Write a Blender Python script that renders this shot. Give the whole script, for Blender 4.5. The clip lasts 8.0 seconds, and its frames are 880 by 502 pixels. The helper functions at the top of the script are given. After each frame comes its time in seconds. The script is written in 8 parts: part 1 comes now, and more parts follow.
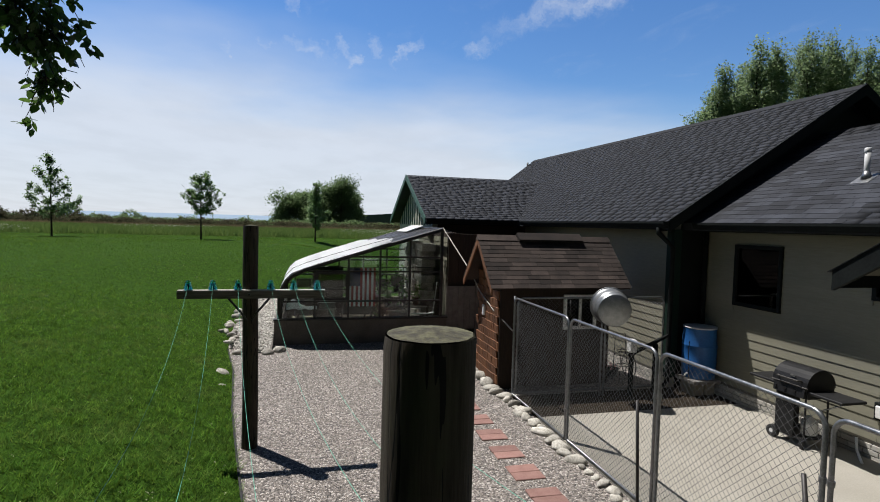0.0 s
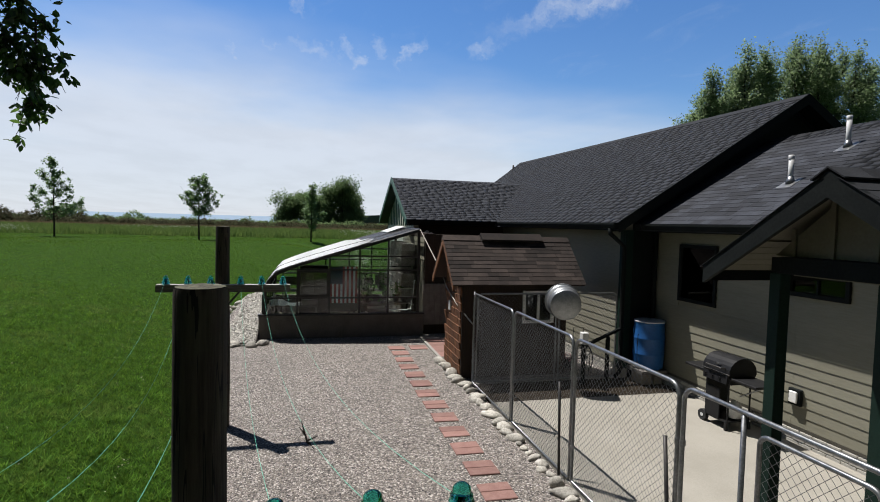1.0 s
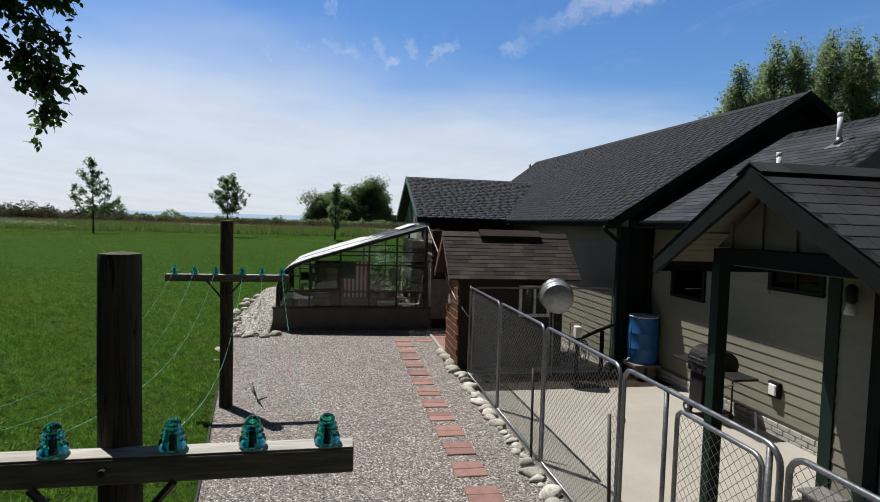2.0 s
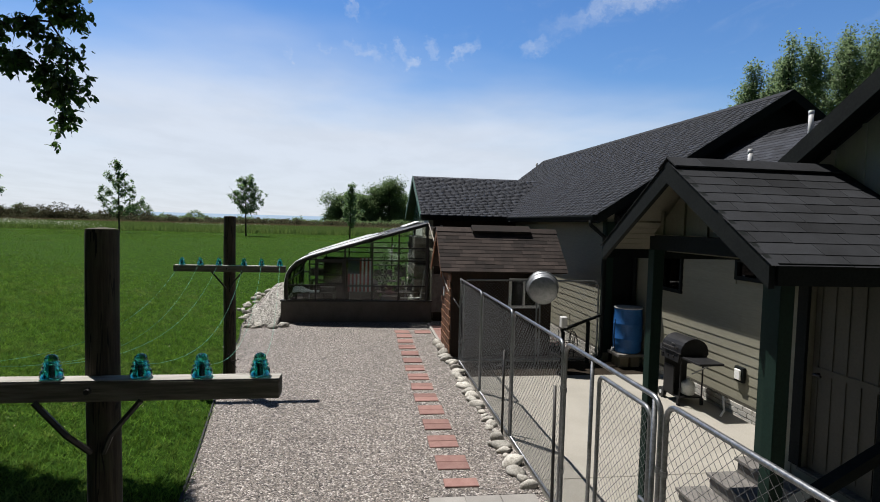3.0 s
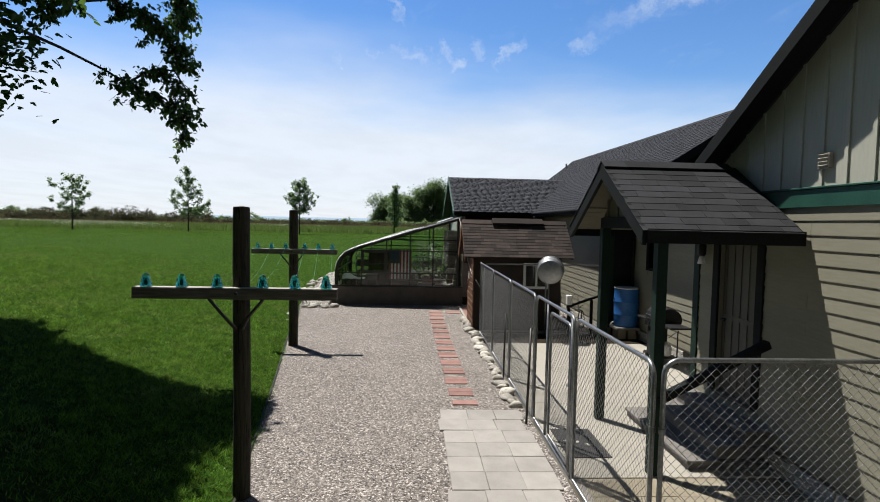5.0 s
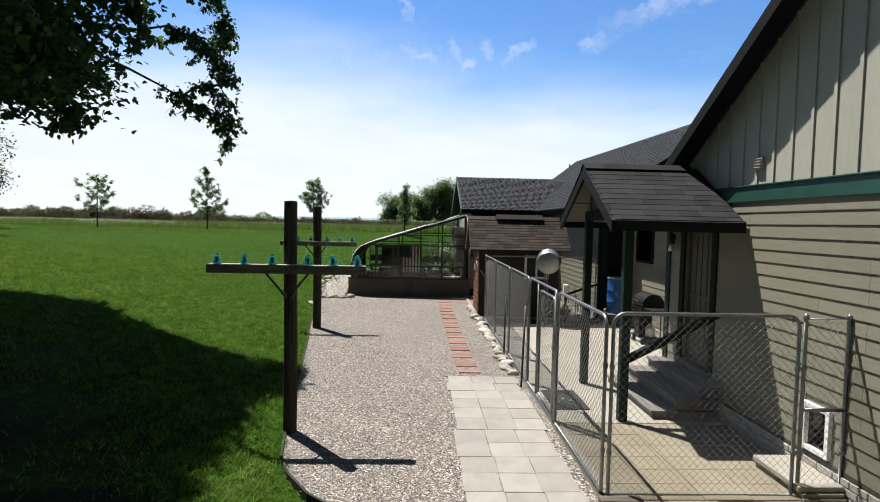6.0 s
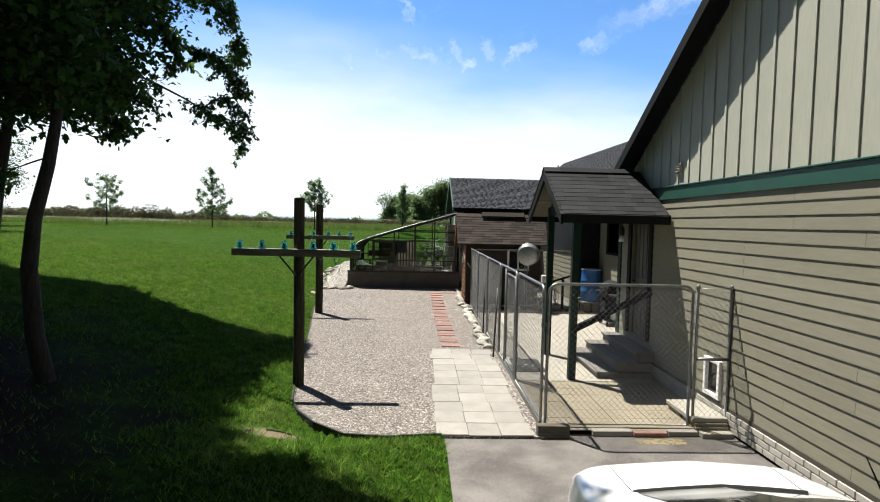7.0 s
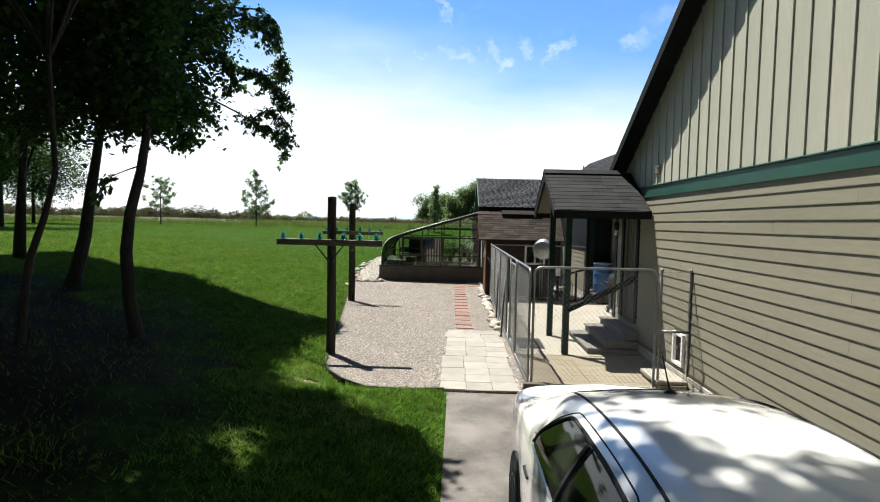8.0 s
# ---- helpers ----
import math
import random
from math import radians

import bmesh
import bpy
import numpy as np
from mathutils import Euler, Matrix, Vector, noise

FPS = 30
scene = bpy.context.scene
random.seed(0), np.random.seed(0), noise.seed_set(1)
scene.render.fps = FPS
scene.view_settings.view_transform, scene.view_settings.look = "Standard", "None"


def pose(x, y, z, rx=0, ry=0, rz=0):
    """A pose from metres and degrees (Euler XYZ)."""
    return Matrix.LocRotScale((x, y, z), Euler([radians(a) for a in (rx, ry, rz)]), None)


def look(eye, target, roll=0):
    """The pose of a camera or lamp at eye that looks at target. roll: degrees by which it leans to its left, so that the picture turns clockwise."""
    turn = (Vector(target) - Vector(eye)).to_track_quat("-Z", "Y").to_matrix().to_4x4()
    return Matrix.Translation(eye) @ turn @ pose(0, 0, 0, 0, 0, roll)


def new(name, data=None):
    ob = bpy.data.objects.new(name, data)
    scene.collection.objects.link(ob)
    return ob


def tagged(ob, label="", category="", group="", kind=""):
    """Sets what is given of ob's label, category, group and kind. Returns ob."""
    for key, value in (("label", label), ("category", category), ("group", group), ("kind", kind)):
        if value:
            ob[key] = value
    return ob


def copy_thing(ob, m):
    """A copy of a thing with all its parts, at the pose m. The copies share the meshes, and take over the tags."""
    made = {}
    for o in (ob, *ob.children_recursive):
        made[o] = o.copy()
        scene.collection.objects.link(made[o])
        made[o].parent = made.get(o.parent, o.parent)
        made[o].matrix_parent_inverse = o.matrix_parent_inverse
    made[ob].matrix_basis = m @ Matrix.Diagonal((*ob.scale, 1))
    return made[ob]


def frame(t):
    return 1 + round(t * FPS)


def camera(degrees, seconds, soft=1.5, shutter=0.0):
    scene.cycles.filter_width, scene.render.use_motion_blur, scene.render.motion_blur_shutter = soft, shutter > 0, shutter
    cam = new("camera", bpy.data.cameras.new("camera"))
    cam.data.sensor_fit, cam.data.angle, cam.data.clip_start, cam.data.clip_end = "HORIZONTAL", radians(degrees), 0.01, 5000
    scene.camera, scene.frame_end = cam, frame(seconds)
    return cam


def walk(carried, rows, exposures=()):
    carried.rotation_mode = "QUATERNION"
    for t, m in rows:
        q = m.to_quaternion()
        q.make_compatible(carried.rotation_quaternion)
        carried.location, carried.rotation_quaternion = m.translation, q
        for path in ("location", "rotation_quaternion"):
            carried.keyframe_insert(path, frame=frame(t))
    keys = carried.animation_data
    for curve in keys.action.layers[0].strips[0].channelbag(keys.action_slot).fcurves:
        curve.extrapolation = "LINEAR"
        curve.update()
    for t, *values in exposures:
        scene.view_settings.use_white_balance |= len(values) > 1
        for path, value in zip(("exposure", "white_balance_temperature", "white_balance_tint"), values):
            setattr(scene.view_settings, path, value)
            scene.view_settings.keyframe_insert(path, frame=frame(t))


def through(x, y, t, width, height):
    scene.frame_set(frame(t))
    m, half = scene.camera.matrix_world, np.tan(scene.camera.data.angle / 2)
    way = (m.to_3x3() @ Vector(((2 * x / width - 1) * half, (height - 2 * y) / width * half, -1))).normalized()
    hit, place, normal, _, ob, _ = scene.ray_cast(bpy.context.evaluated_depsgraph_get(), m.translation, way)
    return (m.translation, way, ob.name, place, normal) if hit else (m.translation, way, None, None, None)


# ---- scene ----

cam = camera(78.9, 8.0, soft=1.0)
PATH = [
    (0, (-0.01, -0.005, 2.934), (0.472, 1.933, 2.834), 1.5),
    (0.5, (0.241, -0.474, 2.951), (0.713, 1.467, 2.853), 1.5),
    (1, (0.506, -0.884, 2.96), (0.974, 1.058, 2.862), 1.5),
    (1.5, (0.77, -1.163, 2.937), (1.183, 0.792, 2.837), 1.6),
    (3, (1.508, -2.102, 2.829), (1.787, -0.124, 2.726), 1.5),
    (3.5, (1.684, -2.587, 2.761), (1.916, -0.603, 2.659), 1.3),
    (4, (1.771, -3.127, 2.703), (1.947, -1.138, 2.6), 1.2),
    (5.5, (1.746, -4.839, 2.602), (1.833, -2.843, 2.5), 1.2),
    (6, (1.712, -5.522, 2.537), (1.786, -3.526, 2.433), 1.2),
    (6.5, (1.792, -6.28, 2.462), (1.87, -4.284, 2.358), 1.2),
    (7, (1.953, -7.018, 2.434), (2.026, -5.022, 2.331), 1.3),
    (7.5, (2.168, -7.724, 2.399), (2.167, -5.727, 2.297), 1.4),
    (8, (2.382, -8.429, 2.348), (2.317, -6.433, 2.243), 1.3),
]
EXPOSURES = [(0, 0.46, 6480, 10), (1.5, 0.46, 6480, 10), (3.5, 0.54, 6480, 10), (5.5, 0.80, 6680, 9), (6.5, 1.02, 6780, 8), (8, 1.20, 6880, 6)]
walk(cam, [(t, look(eye, target, roll)) for t, eye, target, roll in PATH], EXPOSURES)

# ---- light ----
SUN_FROM = Vector((-0.885, 1.01, 2.85)).normalized()
world = bpy.data.worlds.new("sky")
scene.world = world
world.use_nodes = True


def build_sky():
    nt = world.node_tree
    nt.nodes.clear()
    N, L = nt.nodes.new, nt.links.new
    out, bg = N("ShaderNodeOutputWorld"), N("ShaderNodeBackground")
    sky = N("ShaderNodeTexSky")
    sky.sky_type = "NISHITA"
    sky.sun_disc = False
    sky.sun_elevation = math.asin(SUN_FROM.z)
    sky.sun_rotation = math.atan2(SUN_FROM.x, SUN_FROM.y)
    sky.air_density, sky.dust_density, sky.ozone_density = 1.1, 0.1, 3.5
    co = N("ShaderNodeTexCoord")
    sep = N("ShaderNodeSeparateXYZ")
    L(co.outputs["Generated"], sep.inputs[0])
    # a flat layer of cloud: project the direction on a plane overhead
    add = N("ShaderNodeMath"); add.operation = "ADD"; add.inputs[1].default_value = 0.06
    L(sep.outputs["Z"], add.inputs[0])
    mx = N("ShaderNodeMath"); mx.operation = "MAXIMUM"; mx.inputs[1].default_value = 0.03
    L(add.outputs[0], mx.inputs[0])
    dx = N("ShaderNodeMath"); dx.operation = "DIVIDE"
    dy = N("ShaderNodeMath"); dy.operation = "DIVIDE"
    L(sep.outputs["X"], dx.inputs[0]); L(mx.outputs[0], dx.inputs[1])
    L(sep.outputs["Y"], dy.inputs[0]); L(mx.outputs[0], dy.inputs[1])
    com = N("ShaderNodeCombineXYZ")
    L(dx.outputs[0], com.inputs[0]); L(dy.outputs[0], com.inputs[1])
    mp = N("ShaderNodeMapping")
    mp.inputs["Scale"].default_value = (1.5, 0.85, 1.0)
    mp.inputs["Rotation"].default_value = (0, 0, radians(-38))
    mp.inputs["Location"].default_value = (3.4, 1.7, 0)
    L(com.outputs[0], mp.inputs[0])
    n1 = N("ShaderNodeTexNoise")
    n1.inputs["Scale"].default_value, n1.inputs["Detail"].default_value, n1.inputs["Roughness"].default_value = 3.4, 8.0, 0.6
    n1.inputs["Distortion"].default_value = 0.7
    L(mp.outputs[0], n1.inputs["Vector"])
    r1 = N("ShaderNodeMapRange"); r1.interpolation_type = "SMOOTHSTEP"
    r1.inputs["From Min"].default_value, r1.inputs["From Max"].default_value = 0.52, 0.80
    L(n1.outputs["Fac"], r1.inputs["Value"])
    # thin veil that thickens towards the horizon
    n2 = N("ShaderNodeTexNoise")
    n2.inputs["Scale"].default_value, n2.inputs["Detail"].default_value = 0.45, 5.0
    L(com.outputs[0], n2.inputs["Vector"])
    off = N("ShaderNodeMath"); off.operation = "MULTIPLY_ADD"
    off.inputs[1].default_value, off.inputs[2].default_value = 0.34, -0.17
    L(n2.outputs["Fac"], off.inputs[0])
    side = N("ShaderNodeMath"); side.operation = "MULTIPLY_ADD"
    side.inputs[1].default_value = 0.10
    L(sep.outputs["X"], side.inputs[0]); L(off.outputs[0], side.inputs[2])
    ahead = N("ShaderNodeMath"); ahead.operation = "MULTIPLY_ADD"
    ahead.inputs[1].default_value = -0.50
    L(sep.outputs["Y"], ahead.inputs[0]); L(side.outputs[0], ahead.inputs[2])
    # the bank stands sunward only and thins out to the sides and behind
    plus = N("ShaderNodeMath"); plus.operation = "ADD"; plus.inputs[1].default_value = 0.475
    L(ahead.outputs[0], plus.inputs[0])
    zz = N("ShaderNodeMath"); zz.operation = "ADD"
    L(sep.outputs["Z"], zz.inputs[0]); L(plus.outputs[0], zz.inputs[1])
    r2 = N("ShaderNodeMapRange"); r2.interpolation_type = "SMOOTHSTEP"
    r2.inputs["From Min"].default_value, r2.inputs["From Max"].default_value = 0.10, 0.36
    r2.inputs["To Min"].default_value, r2.inputs["To Max"].default_value = 0.92, 0.0
    L(zz.outputs[0], r2.inputs["Value"])
    wis = N("ShaderNodeMath"); wis.operation = "MULTIPLY"; wis.inputs[1].default_value = 0.10
    L(r1.outputs[0], wis.inputs[0])
    # single wisps of cirrus: bearing, height, length, width, tilt, weight
    az = N("ShaderNodeMath"); az.operation = "ARCTAN2"
    L(sep.outputs["X"], az.inputs[0]); L(sep.outputs["Y"], az.inputs[1])
    el = N("ShaderNodeMath"); el.operation = "ARCSINE"
    L(sep.outputs["Z"], el.inputs[0])
    ang = N("ShaderNodeCombineXYZ")
    L(az.outputs[0], ang.inputs[0]); L(el.outputs[0], ang.inputs[1])
    tear = N("ShaderNodeTexNoise")
    tear.inputs["Scale"].default_value, tear.inputs["Detail"].default_value, tear.inputs["Roughness"].default_value = 17.0, 7.0, 0.68
    L(ang.outputs[0], tear.inputs["Vector"])
    shift = N("ShaderNodeVectorMath"); shift.operation = "MULTIPLY_ADD"
    shift.inputs[1].default_value, shift.inputs[2].default_value = (0.13, 0.11, 0), (-0.065, -0.055, 0)
    L(tear.outputs["Color"], shift.inputs[0])
    torn = N("ShaderNodeVectorMath"); torn.operation = "ADD"
    L(ang.outputs[0], torn.inputs[0]); L(shift.outputs[0], torn.inputs[1])
    last = wis.outputs[0]
    for a, e, long, wide, tilt, weight in ((-0.140, 0.278, 0.034, 0.009, -42, 0.48), (-0.080, 0.303, 0.026, 0.008, -14, 0.38), (0.000, 0.297, 0.044, 0.013, -8, 0.38), (0.070, 0.288, 0.020, 0.010, -34, 0.48),
                                           (0.120, 0.312, 0.014, 0.014, 60, 0.32), (0.170, 0.303, 0.030, 0.009, 45, 0.35), (0.310, 0.309, 0.026, 0.010, 25, 0.32), (0.470, 0.376, 0.100, 0.016, 14, 0.45),
                                           (-0.030, 0.376, 0.008, 0.020, 0, 0.32), (0.010, 0.240, 0.10, 0.014, -4, 0.16)):
        at = N("ShaderNodeMapping"); at.vector_type = "TEXTURE"
        at.inputs["Location"].default_value, at.inputs["Rotation"].default_value, at.inputs["Scale"].default_value = (a, e, 0), (0, 0, radians(tilt)), (long, wide, 1)
        L(torn.outputs[0], at.inputs[0])
        ln = N("ShaderNodeVectorMath"); ln.operation = "LENGTH"
        L(at.outputs[0], ln.inputs[0])
        fade = N("ShaderNodeMapRange"); fade.interpolation_type = "SMOOTHERSTEP"
        fade.inputs["From Min"].default_value, fade.inputs["From Max"].default_value = 0.0, 2.1
        fade.inputs["To Min"].default_value, fade.inputs["To Max"].default_value = weight, 0.0
        L(ln.outputs["Value"], fade.inputs["Value"])
        both = N("ShaderNodeMath"); both.operation = "MAXIMUM"
        L(last, both.inputs[0]); L(fade.outputs[0], both.inputs[1])
        last = both.outputs[0]
    comb = N("ShaderNodeTexNoise")
    comb.inputs["Scale"].default_value, comb.inputs["Detail"].default_value, comb.inputs["Roughness"].default_value = 32.0, 6.0, 0.7
    L(torn.outputs[0], comb.inputs["Vector"])
    thin = N("ShaderNodeMapRange")
    thin.inputs["From Min"].default_value, thin.inputs["From Max"].default_value = 0.34, 0.66
    thin.inputs["To Min"].default_value, thin.inputs["To Max"].default_value = 0.35, 1.1
    L(comb.outputs["Fac"], thin.inputs["Value"])
    frayed = N("ShaderNodeMath"); frayed.operation = "MULTIPLY"
    L(last, frayed.inputs[0]); L(thin.outputs[0], frayed.inputs[1])
    last = frayed.outputs[0]
    tot = N("ShaderNodeMath"); tot.operation = "MAXIMUM"
    L(last, tot.inputs[0]); L(r2.outputs[0], tot.inputs[1])
    mix = N("ShaderNodeMix"); mix.data_type = "RGBA"
    L(tot.outputs[0], mix.inputs["Factor"])
    vivid = N("ShaderNodeHueSaturation"); vivid.inputs["Hue"].default_value = 0.508; vivid.inputs["Saturation"].default_value, vivid.inputs["Value"].default_value = 1.25, 1.97
    L(sky.outputs[0], vivid.inputs["Color"])
    # bright towards the sun's side, deep overhead and behind
    fore = N("ShaderNodeMapRange"); fore.interpolation_type = "SMOOTHSTEP"
    fore.inputs["From Min"].default_value, fore.inputs["From Max"].default_value = 0.0, 0.62
    L(sep.outputs["Y"], fore.inputs["Value"])
    high = N("ShaderNodeMapRange"); high.interpolation_type = "SMOOTHSTEP"
    high.inputs["From Min"].default_value, high.inputs["From Max"].default_value = 0.45, 0.80
    high.inputs["To Min"].default_value, high.inputs["To Max"].default_value = 1.0, 0.0
    L(sep.outputs["Z"], high.inputs["Value"])
    near_sun = N("ShaderNodeMath"); near_sun.operation = "MULTIPLY"
    L(fore.outputs[0], near_sun.inputs[0]); L(high.outputs[0], near_sun.inputs[1])
    deep = N("ShaderNodeHueSaturation"); deep.inputs["Saturation"].default_value, deep.inputs["Value"].default_value = 0.90, 0.48
    L(sky.outputs[0], deep.inputs["Color"])
    dome = N("ShaderNodeMix"); dome.data_type = "RGBA"
    L(near_sun.outputs[0], dome.inputs["Factor"]); L(deep.outputs[0], dome.inputs["A"]); L(vivid.outputs[0], dome.inputs["B"])
    L(dome.outputs["Result"], mix.inputs["A"])
    # the cloud bank is uneven: thicker and thinner streaks
    n3 = N("ShaderNodeTexNoise")
    n3.inputs["Scale"].default_value, n3.inputs["Detail"].default_value, n3.inputs["Roughness"].default_value = 0.9, 6.0, 0.6
    L(mp.outputs[0], n3.inputs["Vector"])
    r3 = N("ShaderNodeMapRange"); r3.interpolation_type = "SMOOTHSTEP"
    r3.inputs["From Min"].default_value, r3.inputs["From Max"].default_value = 0.35, 0.62
    r3.inputs["To Min"].default_value, r3.inputs["To Max"].default_value = 0.96, 1.025
    L(n3.outputs["Fac"], r3.inputs["Value"])
    bank = N("ShaderNodeVectorMath"); bank.operation = "SCALE"
    bank.inputs[0].default_value = (CLOUD * 0.93, CLOUD, CLOUD * 1.12)
    L(r3.outputs[0], bank.inputs["Scale"])
    L(bank.outputs[0], mix.inputs["B"])
    L(mix.outputs["Result"], bg.inputs["Color"])
    bg.inputs["Strength"].default_value = SKY_STRENGTH
    L(bg.outputs[0], out.inputs["Surface"])


SKY_STRENGTH, CLOUD = 0.0445, 12.05
build_sky()
sun = new("sun", bpy.data.lights.new("sun", "SUN"))
sun.data.energy, sun.data.angle, sun.data.color = 5.0, radians(0.53), (1.0, 0.968, 0.925)
sun.matrix_world = look(SUN_FROM * 60, (0, 0, 0))


# ---- materials ----
def nodes_of(name):
    m = bpy.data.materials.new(name)
    m.use_nodes = True
    nt = m.node_tree
    return m, nt, nt.nodes["Principled BSDF"], nt.nodes.new, nt.links.new


def mat(name, c1, c2, rough=0.8, metal=0.0, scale=3.0, fine=40.0, bump=0.3, depth=0.004, rand=0.0, island=0.0, stretch=(1, 1, 1),
        local=False, coat=0.0, lo=0.35, hi=0.65, spec=0.4, rvar=0.12):
    """Two colours mixed by a coarse and a fine noise, with relief from the fine one; rand varies it from object to object."""
    m, nt, p, N, L = nodes_of(name)
    if local:
        src = N("ShaderNodeTexCoord").outputs["Object"]
    else:
        src = N("ShaderNodeNewGeometry").outputs["Position"]
    mp = N("ShaderNodeMapping")
    mp.inputs["Scale"].default_value = stretch
    L(src, mp.inputs[0])
    a, b = N("ShaderNodeTexNoise"), N("ShaderNodeTexNoise")
    for n, s, d in ((a, scale, 4.0), (b, fine, 5.0)):
        n.inputs["Scale"].default_value, n.inputs["Detail"].default_value = s, d
        n.inputs["Roughness"].default_value = 0.6
        L(mp.outputs[0], n.inputs["Vector"])
    mid = N("ShaderNodeMix"); mid.data_type = "FLOAT"
    mid.inputs["Factor"].default_value = 0.5
    L(a.outputs["Fac"], mid.inputs["A"]); L(b.outputs["Fac"], mid.inputs["B"])
    r = N("ShaderNodeMapRange"); r.interpolation_type = "SMOOTHSTEP"
    r.inputs["From Min"].default_value, r.inputs["From Max"].default_value = lo, hi
    L(mid.outputs["Result"], r.inputs["Value"])
    mix = N("ShaderNodeMix"); mix.data_type = "RGBA"
    mix.inputs["A"].default_value, mix.inputs["B"].default_value = (*c1, 1), (*c2, 1)
    L(r.outputs[0], mix.inputs["Factor"])
    col = mix.outputs["Result"]
    for amount, out in ((rand, None), (island, 1)):
        if amount:
            rnd = N("ShaderNodeNewGeometry").outputs["Random Per Island"] if out else N("ShaderNodeObjectInfo").outputs["Random"]
            mr = N("ShaderNodeMapRange")
            mr.inputs["To Min"].default_value, mr.inputs["To Max"].default_value = 1 - amount, 1 + amount
            L(rnd, mr.inputs["Value"])
            hs = N("ShaderNodeHueSaturation")
            L(mr.outputs[0], hs.inputs["Value"]); L(col, hs.inputs["Color"])
            col = hs.outputs["Color"]
    L(col, p.inputs["Base Color"])
    rr = N("ShaderNodeMapRange")
    rr.inputs["To Min"].default_value, rr.inputs["To Max"].default_value = max(0.02, rough - rvar), min(1.0, rough + rvar)
    L(a.outputs["Fac"], rr.inputs["Value"]); L(rr.outputs[0], p.inputs["Roughness"])
    p.inputs["Metallic"].default_value = metal
    p.inputs["Specular IOR Level"].default_value = spec
    p.inputs["Coat Weight"].default_value = coat
    p.inputs["Coat Roughness"].default_value = 0.04
    if bump:
        bp = N("ShaderNodeBump")
        bp.inputs["Strength"].default_value, bp.inputs["Distance"].default_value = bump, depth
        L(b.outputs["Fac"], bp.inputs["Height"]); L(bp.outputs[0], p.inputs["Normal"])
    return m


def gravel_mat():
    m, nt, p, N, L = nodes_of("gravel")
    src = N("ShaderNodeNewGeometry").outputs["Position"]
    v = N("ShaderNodeTexVoronoi")
    v.inputs["Scale"].default_value = 60
    L(src, v.inputs["Vector"])
    r = N("ShaderNodeValToRGB")
    e = r.color_ramp.elements
    e[0].position, e[0].color = 0.0, (0.018, 0.016, 0.015, 1)
    e[1].position, e[1].color = 1.0, (0.53, 0.485, 0.44, 1)
    for pos, c in ((0.3, (0.083, 0.073, 0.066, 1)), (0.55, (0.150, 0.129, 0.113, 1)), (0.78, (0.242, 0.218, 0.200, 1))):
        q = e.new(pos); q.color = c
    s = N("ShaderNodeSeparateColor")
    L(v.outputs["Color"], s.inputs[0]); L(s.outputs[0], r.inputs[0])
    n = N("ShaderNodeTexNoise"); n.inputs["Scale"].default_value, n.inputs["Detail"].default_value = 0.8, 4
    L(src, n.inputs["Vector"])
    mr = N("ShaderNodeMapRange"); mr.inputs["To Min"].default_value, mr.inputs["To Max"].default_value = 0.82, 1.18
    L(n.outputs["Fac"], mr.inputs["Value"])
    hs = N("ShaderNodeHueSaturation"); L(mr.outputs[0], hs.inputs["Value"]); L(r.outputs[0], hs.inputs["Color"])
    L(hs.outputs[0], p.inputs["Base Color"])
    p.inputs["Roughness"].default_value = 0.9
    b = N("ShaderNodeBump"); b.inputs["Strength"].default_value, b.inputs["Distance"].default_value = 0.9, 0.012
    b.invert = True
    L(v.outputs["Distance"], b.inputs["Height"]); L(b.outputs[0], p.inputs["Normal"])
    return m


